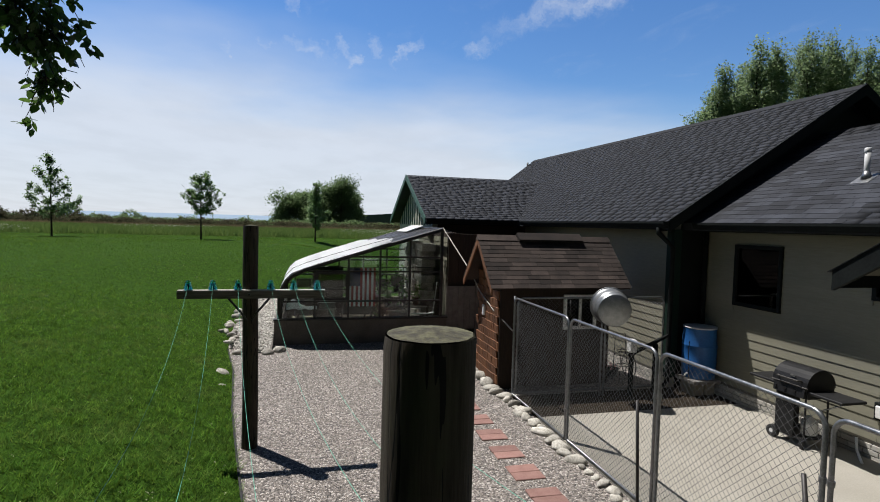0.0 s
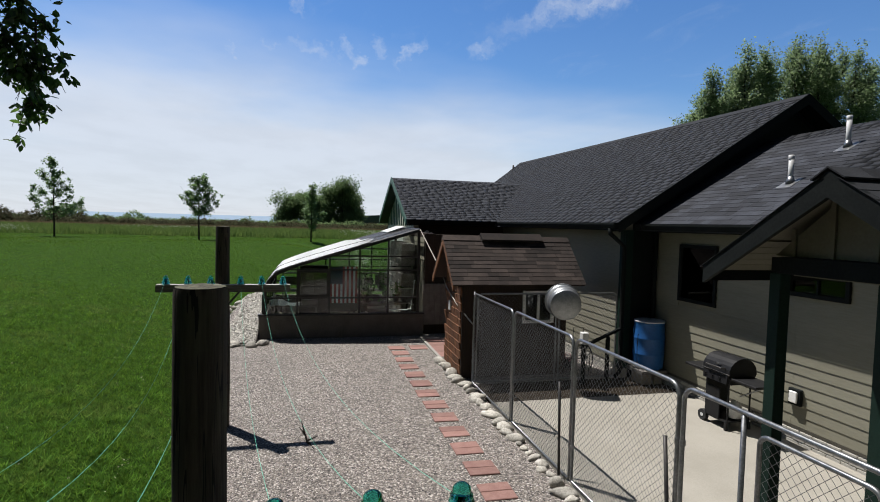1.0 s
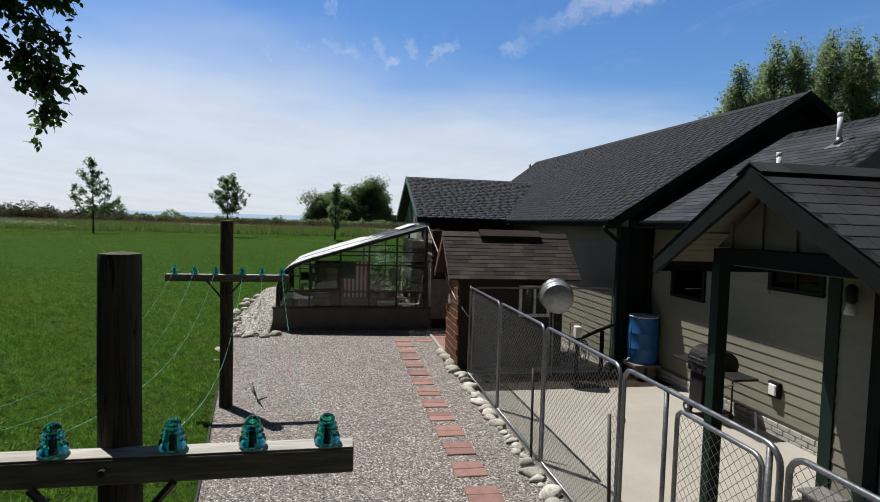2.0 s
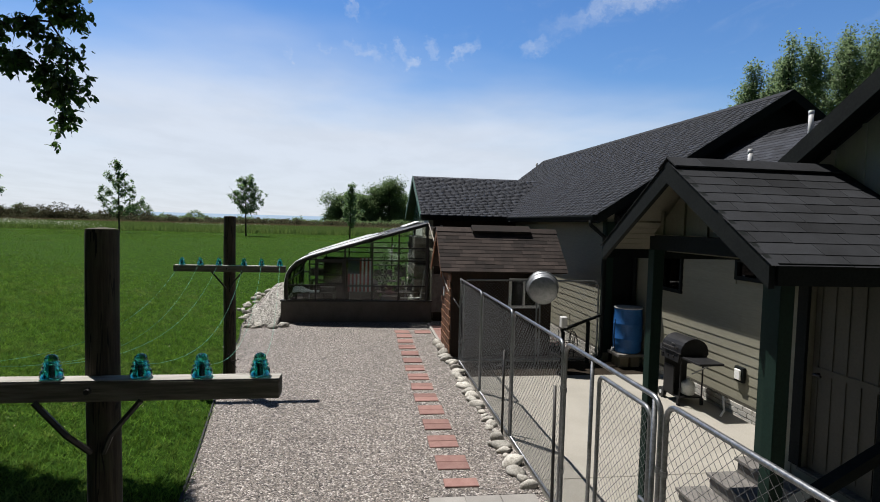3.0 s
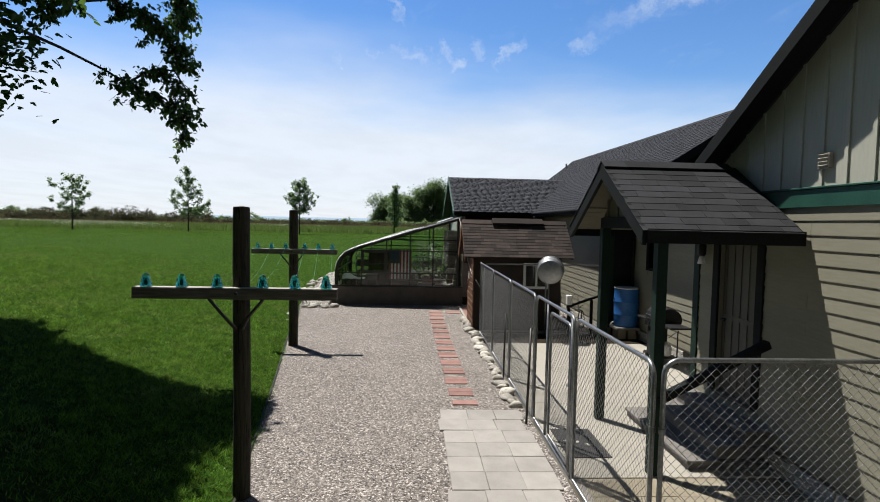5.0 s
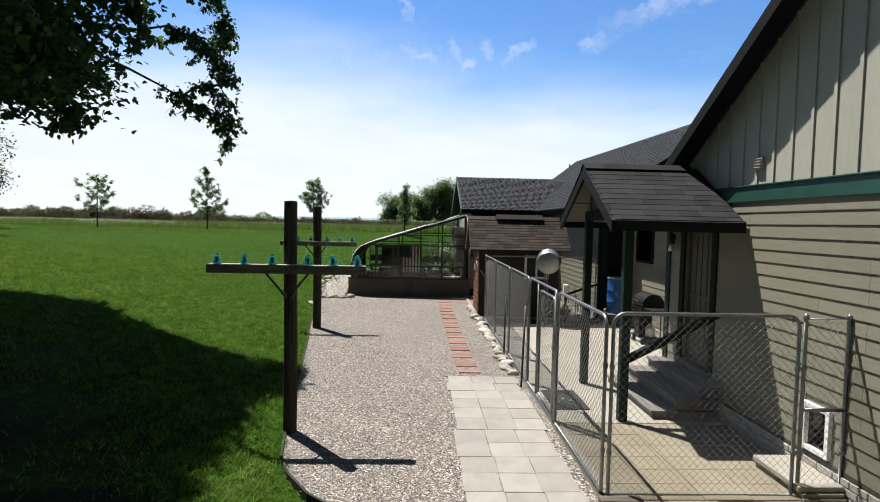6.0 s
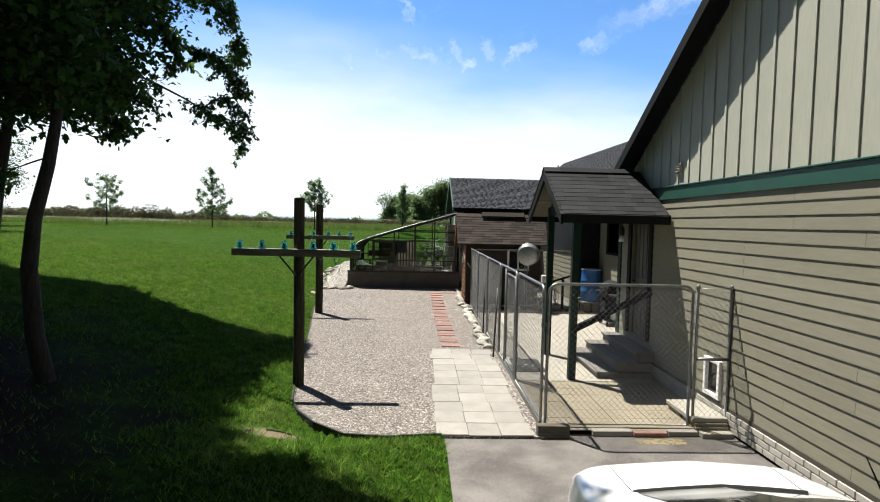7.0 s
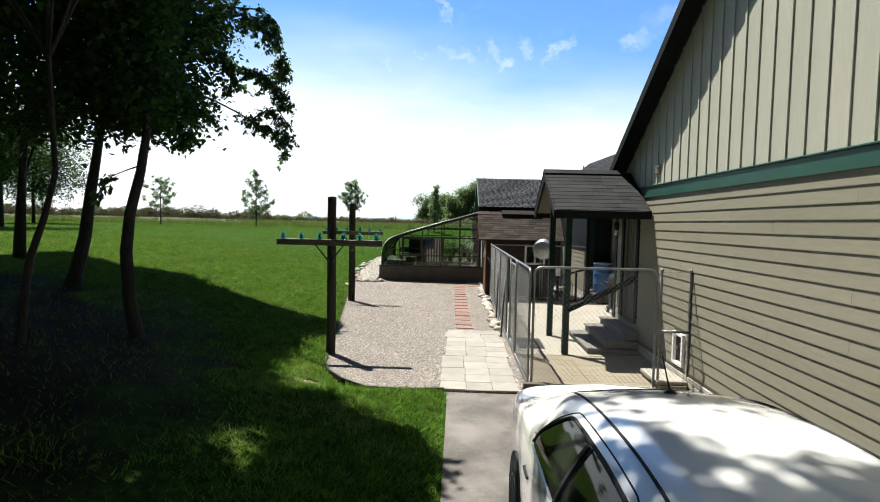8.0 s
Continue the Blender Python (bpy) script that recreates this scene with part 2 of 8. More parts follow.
def leaf_mat(name, c1, c2, through, rough=0.45, patch=None, spec=0.5):
    m, nt, p, N, L = nodes_of(name)
    rnd = N("ShaderNodeNewGeometry").outputs["Random Per Island"]
    mix = N("ShaderNodeMix"); mix.data_type = "RGBA"
    mix.inputs["A"].default_value, mix.inputs["B"].default_value = (*c1, 1), (*c2, 1)
    L(rnd, mix.inputs["Factor"])
    col = mix.outputs["Result"]
    if patch:
        big = N("ShaderNodeTexNoise")
        big.inputs["Scale"].default_value, big.inputs["Detail"].default_value, big.inputs["Roughness"].default_value = 0.9, 6, 0.7
        L(N("ShaderNodeNewGeometry").outputs["Position"], big.inputs["Vector"])
        rg = N("ShaderNodeMapRange"); rg.interpolation_type = "SMOOTHSTEP"
        rg.inputs["From Min"].default_value, rg.inputs["From Max"].default_value = 0.46, 0.72
        L(big.outputs["Fac"], rg.inputs["Value"])
        m2 = N("ShaderNodeMix"); m2.data_type = "RGBA"; m2.inputs["B"].default_value = (*patch, 1)
        L(rg.outputs[0], m2.inputs["Factor"]); L(col, m2.inputs["A"])
        tuft = N("ShaderNodeTexNoise")
        tuft.inputs["Scale"].default_value, tuft.inputs["Detail"].default_value, tuft.inputs["Roughness"].default_value = 5.5, 5, 0.7
        L(N("ShaderNodeNewGeometry").outputs["Position"], tuft.inputs["Vector"])
        tr = N("ShaderNodeMapRange")
        tr.inputs["From Min"].default_value, tr.inputs["From Max"].default_value = 0.34, 0.66
        tr.inputs["To Min"].default_value, tr.inputs["To Max"].default_value = 0.52, 1.5
        L(tuft.outputs["Fac"], tr.inputs["Value"])
        h2 = N("ShaderNodeHueSaturation")
        L(tr.outputs[0], h2.inputs["Value"]); L(m2.outputs["Result"], h2.inputs["Color"])
        col = h2.outputs["Color"]
    L(col, p.inputs["Base Color"])
    p.inputs["Roughness"].default_value = rough
    p.inputs["Specular IOR Level"].default_value = spec
    t = N("ShaderNodeBsdfTranslucent")
    hs = N("ShaderNodeHueSaturation"); hs.inputs["Value"].default_value, hs.inputs["Hue"].default_value = 1.6, 0.47
    L(col, hs.inputs["Color"]); L(hs.outputs[0], t.inputs["Color"])
    ms = N("ShaderNodeMixShader"); ms.inputs[0].default_value = through
    L(p.outputs[0], ms.inputs[1]); L(t.outputs[0], ms.inputs[2])
    L(ms.outputs[0], nt.nodes["Material Output"].inputs["Surface"])
    return m


def glass_mat(name, tint=(1, 1, 1), rough=0.0, solid=False):
    m, nt, p, N, L = nodes_of(name)
    if solid:
        p.inputs["Base Color"].default_value = (*tint, 1)
        p.inputs["Transmission Weight"].default_value = 1.0
        p.inputs["Roughness"].default_value = 0.02
        p.inputs["IOR"].default_value = 1.5
        return m
    tr, gl = N("ShaderNodeBsdfTransparent"), N("ShaderNodeBsdfGlossy")
    tr.inputs[0].default_value = (*tint, 1)
    gl.inputs["Roughness"].default_value = rough
    fr = N("ShaderNodeFresnel"); fr.inputs[0].default_value = 1.5
    ms = N("ShaderNodeMixShader")
    L(fr.outputs[0], ms.inputs[0]); L(tr.outputs[0], ms.inputs[1]); L(gl.outputs[0], ms.inputs[2])
    L(ms.outputs[0], nt.nodes["Material Output"].inputs["Surface"])
    return m


M_GRASS = mat("lawn grass, soil and grove shade", (0.010, 0.027, 0.003), (0.048, 0.105, 0.012), 0.95, scale=11, fine=70, bump=0.9, depth=0.03, lo=0.36, hi=0.64, spec=0.03)
M_BLADE = leaf_mat("grass blades", (0.026, 0.084, 0.008), (0.113, 0.238, 0.034), 0.32, rough=0.8, patch=(0.126, 0.186, 0.048), spec=0.06)
M_REED = leaf_mat("brown seed heads", (0.085, 0.075, 0.035), (0.17, 0.14, 0.08), 0.35, rough=0.9, spec=0.05)
M_FIELD = leaf_mat("field grass", (0.044, 0.100, 0.020), (0.110, 0.180, 0.052), 0.4, rough=0.8, spec=0.1)
M_FLOWER = mat("white field flowers", (0.42, 0.44, 0.36), (0.58, 0.60, 0.52), 0.8, bump=0)
M_CLOVER = mat("pale clover heads", (0.30, 0.32, 0.17), (0.46, 0.46, 0.30), 0.8, bump=0)
M_MEADOW = mat("meadow", (0.025, 0.045, 0.010), (0.065, 0.075, 0.025), 0.9, scale=0.06, fine=1.5, bump=0.4, depth=0.2, spec=0.1)
M_GRAVEL = gravel_mat()
M_STONE_BIT = mat("gravel stones", (0.129, 0.111, 0.096), (0.241, 0.211, 0.183), 0.85, scale=30, fine=120, bump=0.2, island=0.45)
M_SLAB = mat("poured concrete", (0.25, 0.233, 0.197), (0.31, 0.29, 0.25), 0.85, scale=1.2, fine=60, bump=0.15, depth=0.003)
M_SLAB_OLD = mat("stained concrete", (0.176, 0.150, 0.104), (0.235, 0.208, 0.158), 0.88, scale=1.8, fine=50, bump=0.2)
M_PAVER = mat("concrete paver", (0.222, 0.208, 0.189), (0.284, 0.268, 0.246), 0.88, scale=4, fine=90, bump=0.25, rand=0.10)
M_BRICKP = mat("red brick paver", (0.188, 0.096, 0.080), (0.255, 0.148, 0.126), 0.85, scale=10, fine=90, bump=0.3, rand=0.18)
M_ASPHALT = mat("worn asphalt", (0.066, 0.060, 0.056), (0.190, 0.175, 0.165), 0.92, scale=1.5, fine=110, bump=0.8, depth=0.006, lo=0.38, hi=0.64)
M_ROCK = mat("field stone", (0.24, 0.222, 0.19), (0.52, 0.495, 0.44), 0.85, scale=6, fine=50, bump=0.5, depth=0.008, rand=0.30, local=True)
M_SHINGLE = mat("asphalt shingle", (0.0185, 0.0200, 0.0250), (0.0385, 0.0415, 0.0510), 0.93, scale=2.2, fine=180, bump=0.5, depth=0.002, rand=0.40, island=0.13, spec=0.25)
M_SHINGLE_DK = mat("dark asphalt shingle", (0.0125, 0.0132, 0.0150), (0.0275, 0.0290, 0.0330), 0.93, scale=2.2, fine=180, bump=0.5, depth=0.002, rand=0.36, island=0.10, spec=0.2)
M_SHEDSH = mat("weathered brown shingle", (0.022, 0.017, 0.0155), (0.058, 0.044, 0.038), 0.93, scale=2.6, fine=150, bump=0.5, depth=0.002, rand=0.5, island=0.2, spec=0.25)
M_SIDING = mat("khaki lap siding", (0.180, 0.172, 0.129), (0.212, 0.204, 0.157), 0.72, scale=2.0, fine=45, bump=0.12, depth=0.002, rand=0.035, stretch=(1, 0.12, 1), spec=0.2)
M_BOARD = mat("sage board siding", (0.35, 0.356, 0.298), (0.405, 0.406, 0.343), 0.72, scale=2.0, fine=45, bump=0.12, depth=0.002, rand=0.04, stretch=(1, 1, 0.12))
M_GREEN = mat("dark green trim paint", (0.008, 0.050, 0.034), (0.014, 0.075, 0.052), 0.5, scale=4, fine=50, bump=0.1)
M_POST = mat("dark green post paint", (0.005, 0.016, 0.011), (0.008, 0.024, 0.017), 0.65, scale=4, fine=50, bump=0.1, spec=0.18)
M_TUB = mat("dull zinc", (0.20, 0.21, 0.22), (0.34, 0.35, 0.36), 0.42, metal=0.75, scale=9, fine=60, bump=0.05)
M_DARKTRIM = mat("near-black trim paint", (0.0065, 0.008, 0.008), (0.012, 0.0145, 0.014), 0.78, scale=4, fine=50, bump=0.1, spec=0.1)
M_SOFFIT = mat("soffit paint", (0.125, 0.117, 0.088), (0.150, 0.140, 0.105), 0.8, scale=3, fine=40, bump=0.1, spec=0.15)
M_POLE = mat("weathered dark pole wood", (0.016, 0.012, 0.008), (0.062, 0.050, 0.034), 0.9, scale=9, fine=60, bump=0.7, depth=0.006, stretch=(1, 1, 0.07))


def checked_wood():
    """Long dark drying checks along the pole, and a green cast of algae."""
    nt = M_POLE.node_tree
    N, L = nt.nodes.new, nt.links.new
    p = nt.nodes["Principled BSDF"]
    pos = N("ShaderNodeNewGeometry").outputs["Position"]
    old, bump_old = p.inputs["Base Color"].links[0].from_socket, p.inputs["Normal"].links[0].from_socket
    mp = N("ShaderNodeMapping"); mp.inputs["Scale"].default_value = (1, 1, 0.045)
    L(pos, mp.inputs[0])
    n = N("ShaderNodeTexNoise"); n.inputs["Scale"].default_value, n.inputs["Detail"].default_value, n.inputs["Roughness"].default_value = 21, 3, 0.5
    L(mp.outputs[0], n.inputs["Vector"])
    band = N("ShaderNodeMath"); band.operation = "COMPARE"; band.inputs[1].default_value, band.inputs[2].default_value = 0.5, 0.012
    L(n.outputs["Fac"], band.inputs[0])
    alg = N("ShaderNodeTexNoise"); alg.inputs["Scale"].default_value, alg.inputs["Detail"].default_value = 5, 6
    L(pos, alg.inputs["Vector"])
    ar = N("ShaderNodeMapRange"); ar.interpolation_type = "SMOOTHSTEP"
    ar.inputs["From Min"].default_value, ar.inputs["From Max"].default_value, ar.inputs["To Max"].default_value = 0.48, 0.72, 0.65
    L(alg.outputs["Fac"], ar.inputs["Value"])
    green = N("ShaderNodeMix"); green.data_type = "RGBA"; green.inputs["B"].default_value = (0.040, 0.046, 0.022, 1)
    L(ar.outputs[0], green.inputs["Factor"]); L(old, green.inputs["A"])
    dark = N("ShaderNodeMix"); dark.data_type = "RGBA"; dark.inputs["B"].default_value = (0.004, 0.0032, 0.0025, 1)
    L(band.outputs[0], dark.inputs["Factor"]); L(green.outputs["Result"], dark.inputs["A"])
    L(dark.outputs["Result"], p.inputs["Base Color"])
    b = N("ShaderNodeBump"); b.invert = True
    b.inputs["Strength"].default_value, b.inputs["Distance"].default_value = 1.0, 0.008
    L(band.outputs[0], b.inputs["Height"]); L(bump_old, b.inputs["Normal"]); L(b.outputs[0], p.inputs["Normal"])


checked_wood()
M_POLETOP = mat("lichened end grain", (0.030, 0.026, 0.018), (0.115, 0.112, 0.062), 0.95, scale=9, fine=60, bump=0.8, depth=0.006)
M_ARM = mat("grey weathered timber", (0.055, 0.047, 0.037), (0.15, 0.133, 0.11), 0.9, scale=7, fine=60, bump=0.6, depth=0.004, stretch=(0.08, 1, 1))
M_ARMTOP = mat("sunlit weathered timber top", (0.22, 0.205, 0.18), (0.42, 0.40, 0.36), 0.9, scale=7, fine=60, bump=0.6, depth=0.004, stretch=(0.08, 1, 1))
M_STEP = mat("grey deck boards", (0.10, 0.093, 0.085), (0.165, 0.153, 0.14), 0.85, scale=7, fine=60, bump=0.4, stretch=(1, 0.1, 1), rand=0.12)
M_GALV = mat("galvanised steel", (0.16, 0.165, 0.17), (0.28, 0.285, 0.29), 0.38, metal=0.85, scale=14, fine=60, bump=0.05)
M_WIRE = mat("galvanised wire", (0.09, 0.092, 0.095), (0.165, 0.168, 0.172), 0.45, metal=0.7, scale=10, fine=40, bump=0)
M_DKMETAL = mat("dark frame metal", (0.016, 0.015, 0.014), (0.035, 0.032, 0.03), 0.45, metal=0.2, scale=8, fine=40, bump=0.05)
M_BLACK = mat("black enamel", (0.009, 0.009, 0.010), (0.017, 0.017, 0.018), 0.5, spec=0.2, scale=6, fine=50, bump=0.04)
M_RUBBER = mat("black rubber", (0.014, 0.014, 0.014), (0.03, 0.03, 0.03), 0.9, scale=12, fine=90, bump=0.3)
M_BLUE = mat("blue plastic", (0.010, 0.075, 0.24), (0.016, 0.105, 0.32), 0.5, scale=5, fine=30, bump=0.03)
M_WHITE = mat("white paint", (0.68, 0.68, 0.66), (0.80, 0.80, 0.78), 0.5, scale=4, fine=40, bump=0.05)
M_PVC = mat("pale grey pipe", (0.50, 0.50, 0.50), (0.62, 0.62, 0.61), 0.5, scale=6, fine=40, bump=0.03)
M_CAR = mat("white car paint", (0.80, 0.80, 0.80), (0.84, 0.84, 0.84), 0.2, scale=2, fine=30, bump=0, coat=1.0, rvar=0.03)
M_SHAKE = mat("red-brown cedar shake", (0.080, 0.030, 0.011), (0.165, 0.068, 0.025), 0.85, scale=6, fine=70, bump=0.5, stretch=(1, 1, 0.12), rand=0.35, local=True)
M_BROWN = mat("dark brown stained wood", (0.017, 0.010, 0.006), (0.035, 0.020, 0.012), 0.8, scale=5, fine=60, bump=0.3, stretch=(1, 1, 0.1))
M_GHBASE = mat("grey rendered base", (0.080, 0.069, 0.060), (0.125, 0.110, 0.096), 0.9, scale=2.5, fine=40, bump=0.3)
M_WBRICK = mat("cream painted brick", (0.32, 0.305, 0.27), (0.40, 0.385, 0.345), 0.85, scale=8, fine=70, bump=0.4, rand=0.08)
M_MORTAR = mat("mortar", (0.170, 0.160, 0.141), (0.211, 0.201, 0.176), 0.95, scale=8, fine=80, bump=0.3)
M_BARK = mat("grey-brown bark", (0.015, 0.012, 0.009), (0.043, 0.035, 0.029), 0.95, scale=7, fine=40, bump=0.9, depth=0.015, stretch=(1, 1, 0.22))
M_LEAF = leaf_mat("maple leaves", (0.012, 0.038, 0.009), (0.040, 0.102, 0.020), 0.32, rough=0.6, spec=0.2)
M_SPRAY = leaf_mat("outer maple leaves", (0.016, 0.048, 0.010), (0.050, 0.122, 0.022), 0.45)
M_LEAF2 = leaf_mat("sapling leaves", (0.056, 0.120, 0.044), (0.120, 0.205, 0.085), 0.55)
M_LEAF2P = leaf_mat("pale sapling leaves", (0.078, 0.140, 0.066), (0.155, 0.235, 0.120), 0.55)
M_LEAF3 = leaf_mat("poplar leaves", (0.066, 0.115, 0.052), (0.150, 0.215, 0.110), 0.6, rough=0.5, spec=0.3)
# far leaves kept pale and bluish: distance haze put into their colour
M_LEAF4 = leaf_mat("hazy woodland leaves", (0.056, 0.104, 0.044), (0.130, 0.200, 0.090), 0.50, rough=0.8, spec=0.1)
M_HEDGE = leaf_mat("hedgerow leaves", (0.030, 0.034, 0.016), (0.086, 0.084, 0.045), 0.30, rough=0.9, spec=0.08)
M_SAIL = mat("white shade cloth", (0.80, 0.81, 0.82), (0.90, 0.91, 0.92), 0.8, scale=3, fine=60, bump=0.15)
nt_ = M_SAIL.node_tree
thru_ = nt_.nodes.new("ShaderNodeBsdfTranslucent"); thru_.inputs[0].default_value = (0.75, 0.76, 0.77, 1)
half_ = nt_.nodes.new("ShaderNodeMixShader"); half_.inputs[0].default_value = 0.20
nt_.links.new(nt_.nodes["Principled BSDF"].outputs[0], half_.inputs[1]); nt_.links.new(thru_.outputs[0], half_.inputs[2])
nt_.links.new(half_.outputs[0], nt_.nodes["Material Output"].inputs["Surface"])
M_GLASS = glass_mat("window glass", (0.90, 0.93, 0.92))
M_DKGLASS = glass_mat("tinted glass", (0.18, 0.22, 0.20))
M_AQUA = glass_mat("aqua insulator glass", (0.06, 0.50, 0.40), solid=True)
M_TWINE = mat("green line", (0.08, 0.32, 0.22), (0.12, 0.40, 0.29), 0.6, bump=0)
M_ROPE = mat("pale rope", (0.297, 0.277, 0.238), (0.383, 0.363, 0.317), 0.9, bump=0)
M_DOOR = mat("dark khaki door paint", (0.050, 0.046, 0.035), (0.066, 0.061, 0.047), 0.6, scale=3, fine=40, bump=0.08)
M_LAKE_GLOW = mat("glowing lake strip", (0.05, 0.12, 0.22), (0.07, 0.16, 0.27), 0.25, scale=0.004, fine=0.03, bump=0.2, depth=0.3, stretch=(0.2, 1, 3))
# added glow gives the backdrop strip the brightness of sunlit water
M_LAKE_GLOW.node_tree.nodes["Principled BSDF"].inputs["Emission Color"].default_value = (0.37, 0.47, 0.60, 1)
M_LAKE_GLOW.node_tree.nodes["Principled BSDF"].inputs["Emission Strength"].default_value = 0.85
M_HILL = mat("distant wooded hills", (0.045, 0.075, 0.07), (0.07, 0.10, 0.09), 0.95, scale=0.01, fine=0.08, bump=0.3, depth=3)
M_STRAW = mat("dry straw", (0.20, 0.15, 0.07), (0.34, 0.27, 0.14), 0.8, bump=0)
M_RED = mat("red cloth", (0.277, 0.033, 0.033), (0.343, 0.059, 0.053), 0.85, bump=0.1)
M_PINK = mat("faded pink petals", (0.36, 0.13, 0.14), (0.50, 0.22, 0.22), 0.8, bump=0)
M_NAVY = mat("navy cloth", (0.030, 0.036, 0.075), (0.05, 0.056, 0.10), 0.85, bump=0.1)
M_SOIL = mat("dark planting soil", (0.014, 0.011, 0.008), (0.034, 0.027, 0.020), 0.98, scale=6, fine=50, bump=0.6, depth=0.01, spec=0.05)
M_ROOM_SHADE = mat("near-black sheet for unlit room", (0.015, 0.014, 0.013), (0.025, 0.023, 0.020), 0.9, bump=0)


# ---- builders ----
def soil_and_shade_in_grass():
    """Mixes near-black soil in under the grove, deepening its shade in the colour, and dry soil at one worn spot."""
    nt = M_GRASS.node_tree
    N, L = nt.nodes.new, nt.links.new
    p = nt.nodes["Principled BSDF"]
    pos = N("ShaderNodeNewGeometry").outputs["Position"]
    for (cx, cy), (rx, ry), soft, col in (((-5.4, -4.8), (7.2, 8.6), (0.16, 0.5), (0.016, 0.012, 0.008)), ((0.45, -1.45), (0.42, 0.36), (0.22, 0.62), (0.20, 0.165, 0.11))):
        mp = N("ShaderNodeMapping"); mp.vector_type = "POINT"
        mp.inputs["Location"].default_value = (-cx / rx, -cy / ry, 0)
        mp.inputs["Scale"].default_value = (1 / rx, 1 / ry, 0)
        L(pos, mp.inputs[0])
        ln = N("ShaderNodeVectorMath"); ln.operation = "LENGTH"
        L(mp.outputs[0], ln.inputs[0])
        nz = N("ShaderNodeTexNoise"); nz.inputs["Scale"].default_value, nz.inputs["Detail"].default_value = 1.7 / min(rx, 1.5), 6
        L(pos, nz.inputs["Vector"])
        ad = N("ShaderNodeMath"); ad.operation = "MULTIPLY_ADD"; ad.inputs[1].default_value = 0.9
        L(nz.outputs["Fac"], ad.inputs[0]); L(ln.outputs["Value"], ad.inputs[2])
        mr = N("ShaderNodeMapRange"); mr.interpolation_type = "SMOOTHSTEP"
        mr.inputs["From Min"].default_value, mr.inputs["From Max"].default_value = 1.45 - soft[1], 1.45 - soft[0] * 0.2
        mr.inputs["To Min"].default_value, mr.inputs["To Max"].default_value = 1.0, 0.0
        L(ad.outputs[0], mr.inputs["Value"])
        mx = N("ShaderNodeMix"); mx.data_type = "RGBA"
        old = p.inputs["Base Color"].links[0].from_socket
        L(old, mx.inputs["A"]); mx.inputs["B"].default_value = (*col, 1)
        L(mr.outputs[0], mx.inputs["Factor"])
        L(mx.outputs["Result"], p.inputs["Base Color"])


soil_and_shade_in_grass()


def flat_mesh(name, V, F):
    """A mesh from arrays of corners and faces, all faces with the same number of corners."""
    V, F = np.asarray(V, np.float32), np.asarray(F, np.int32)
    me = bpy.data.meshes.new(name)
    me.vertices.add(len(V)); me.vertices.foreach_set("co", V.ravel())
    me.loops.add(F.size); me.loops.foreach_set("vertex_index", F.ravel())
    me.polygons.add(len(F)); me.polygons.foreach_set("loop_start", np.arange(0, F.size, F.shape[1], dtype=np.int32))
    me.update(calc_edges=True)
    return me


def as_mesh(name, shape):
    if isinstance(shape, bmesh.types.BMesh):
        bmesh.ops.recalc_face_normals(shape, faces=shape.faces)
        me = bpy.data.meshes.new(name)
        shape.to_mesh(me)
        shape.free()
        return me
    return shape


def thing(name, loc=(0, 0, 0), label="", category="", group="", kind=""):
    ob = new(name)
    ob.empty_display_size = 0.2
    ob.matrix_basis = Matrix.Translation(loc)
    return tagged(ob, label, category, group, kind)


def solid(name, shape, material, label="", category="", group="", kind="", smooth=False):
    me = as_mesh(name, shape)
    me.materials.append(material)
    if smooth:
        me.shade_smooth()
    return tagged(new(name, me), label, category, group, kind)


def part(name, shape, material, parent, label="", smooth=False, kind=""):
    me = as_mesh(name, shape)
    if not me.materials:
        me.materials.append(material)
    if smooth:
        me.shade_smooth()
    ob = new(name, me)
    ob.parent = parent
    if parent.type == "EMPTY" and parent.parent is None:
        ob.matrix_parent_inverse = parent.matrix_basis.inverted()
    return tagged(ob, label, kind=kind)


def box(bm, lo, hi, m=None, bevel=0.0):
    lo, hi = Vector(lo), Vector(hi)
    r = bmesh.ops.create_cube(bm, size=1)
    vs = r["verts"]
    bmesh.ops.scale(bm, vec=hi - lo, verts=vs)
    bmesh.ops.translate(bm, vec=(lo + hi) / 2, verts=vs)
    if bevel:
        es = list({e for v in vs for e in v.link_edges})
        out = bmesh.ops.bevel(bm, geom=es, offset=bevel, segments=1, affect="EDGES")
        vs = list({v for f in out["faces"] for v in f.verts} | {v for v in vs if v.is_valid})
    if m is not None:
        bmesh.ops.transform(bm, matrix=m, verts=vs)
    return bm


def B(lo, hi, m=None, bevel=0.0):
    return box(bmesh.new(), lo, hi, m, bevel)


def prism(poly, axis, a, b, bm=None):
    """A polygon of pairs, drawn in the plane square to the axis, stretched from a to b along it."""
    bm = bm or bmesh.new()
    put = {"x": lambda u, v, w: (w, u, v), "y": lambda u, v, w: (u, w, v), "z": lambda u, v, w: (u, v, w)}[axis]
    ends = [[bm.verts.new(put(u, v, w)) for u, v in poly] for w in (a, b)]
    bm.faces.new(ends[0]); bm.faces.new(ends[1][::-1])
    n = len(poly)
    for i in range(n):
        j = (i + 1) % n
        bm.faces.new((ends[0][i], ends[1][i], ends[1][j], ends[0][j]))
    return bm


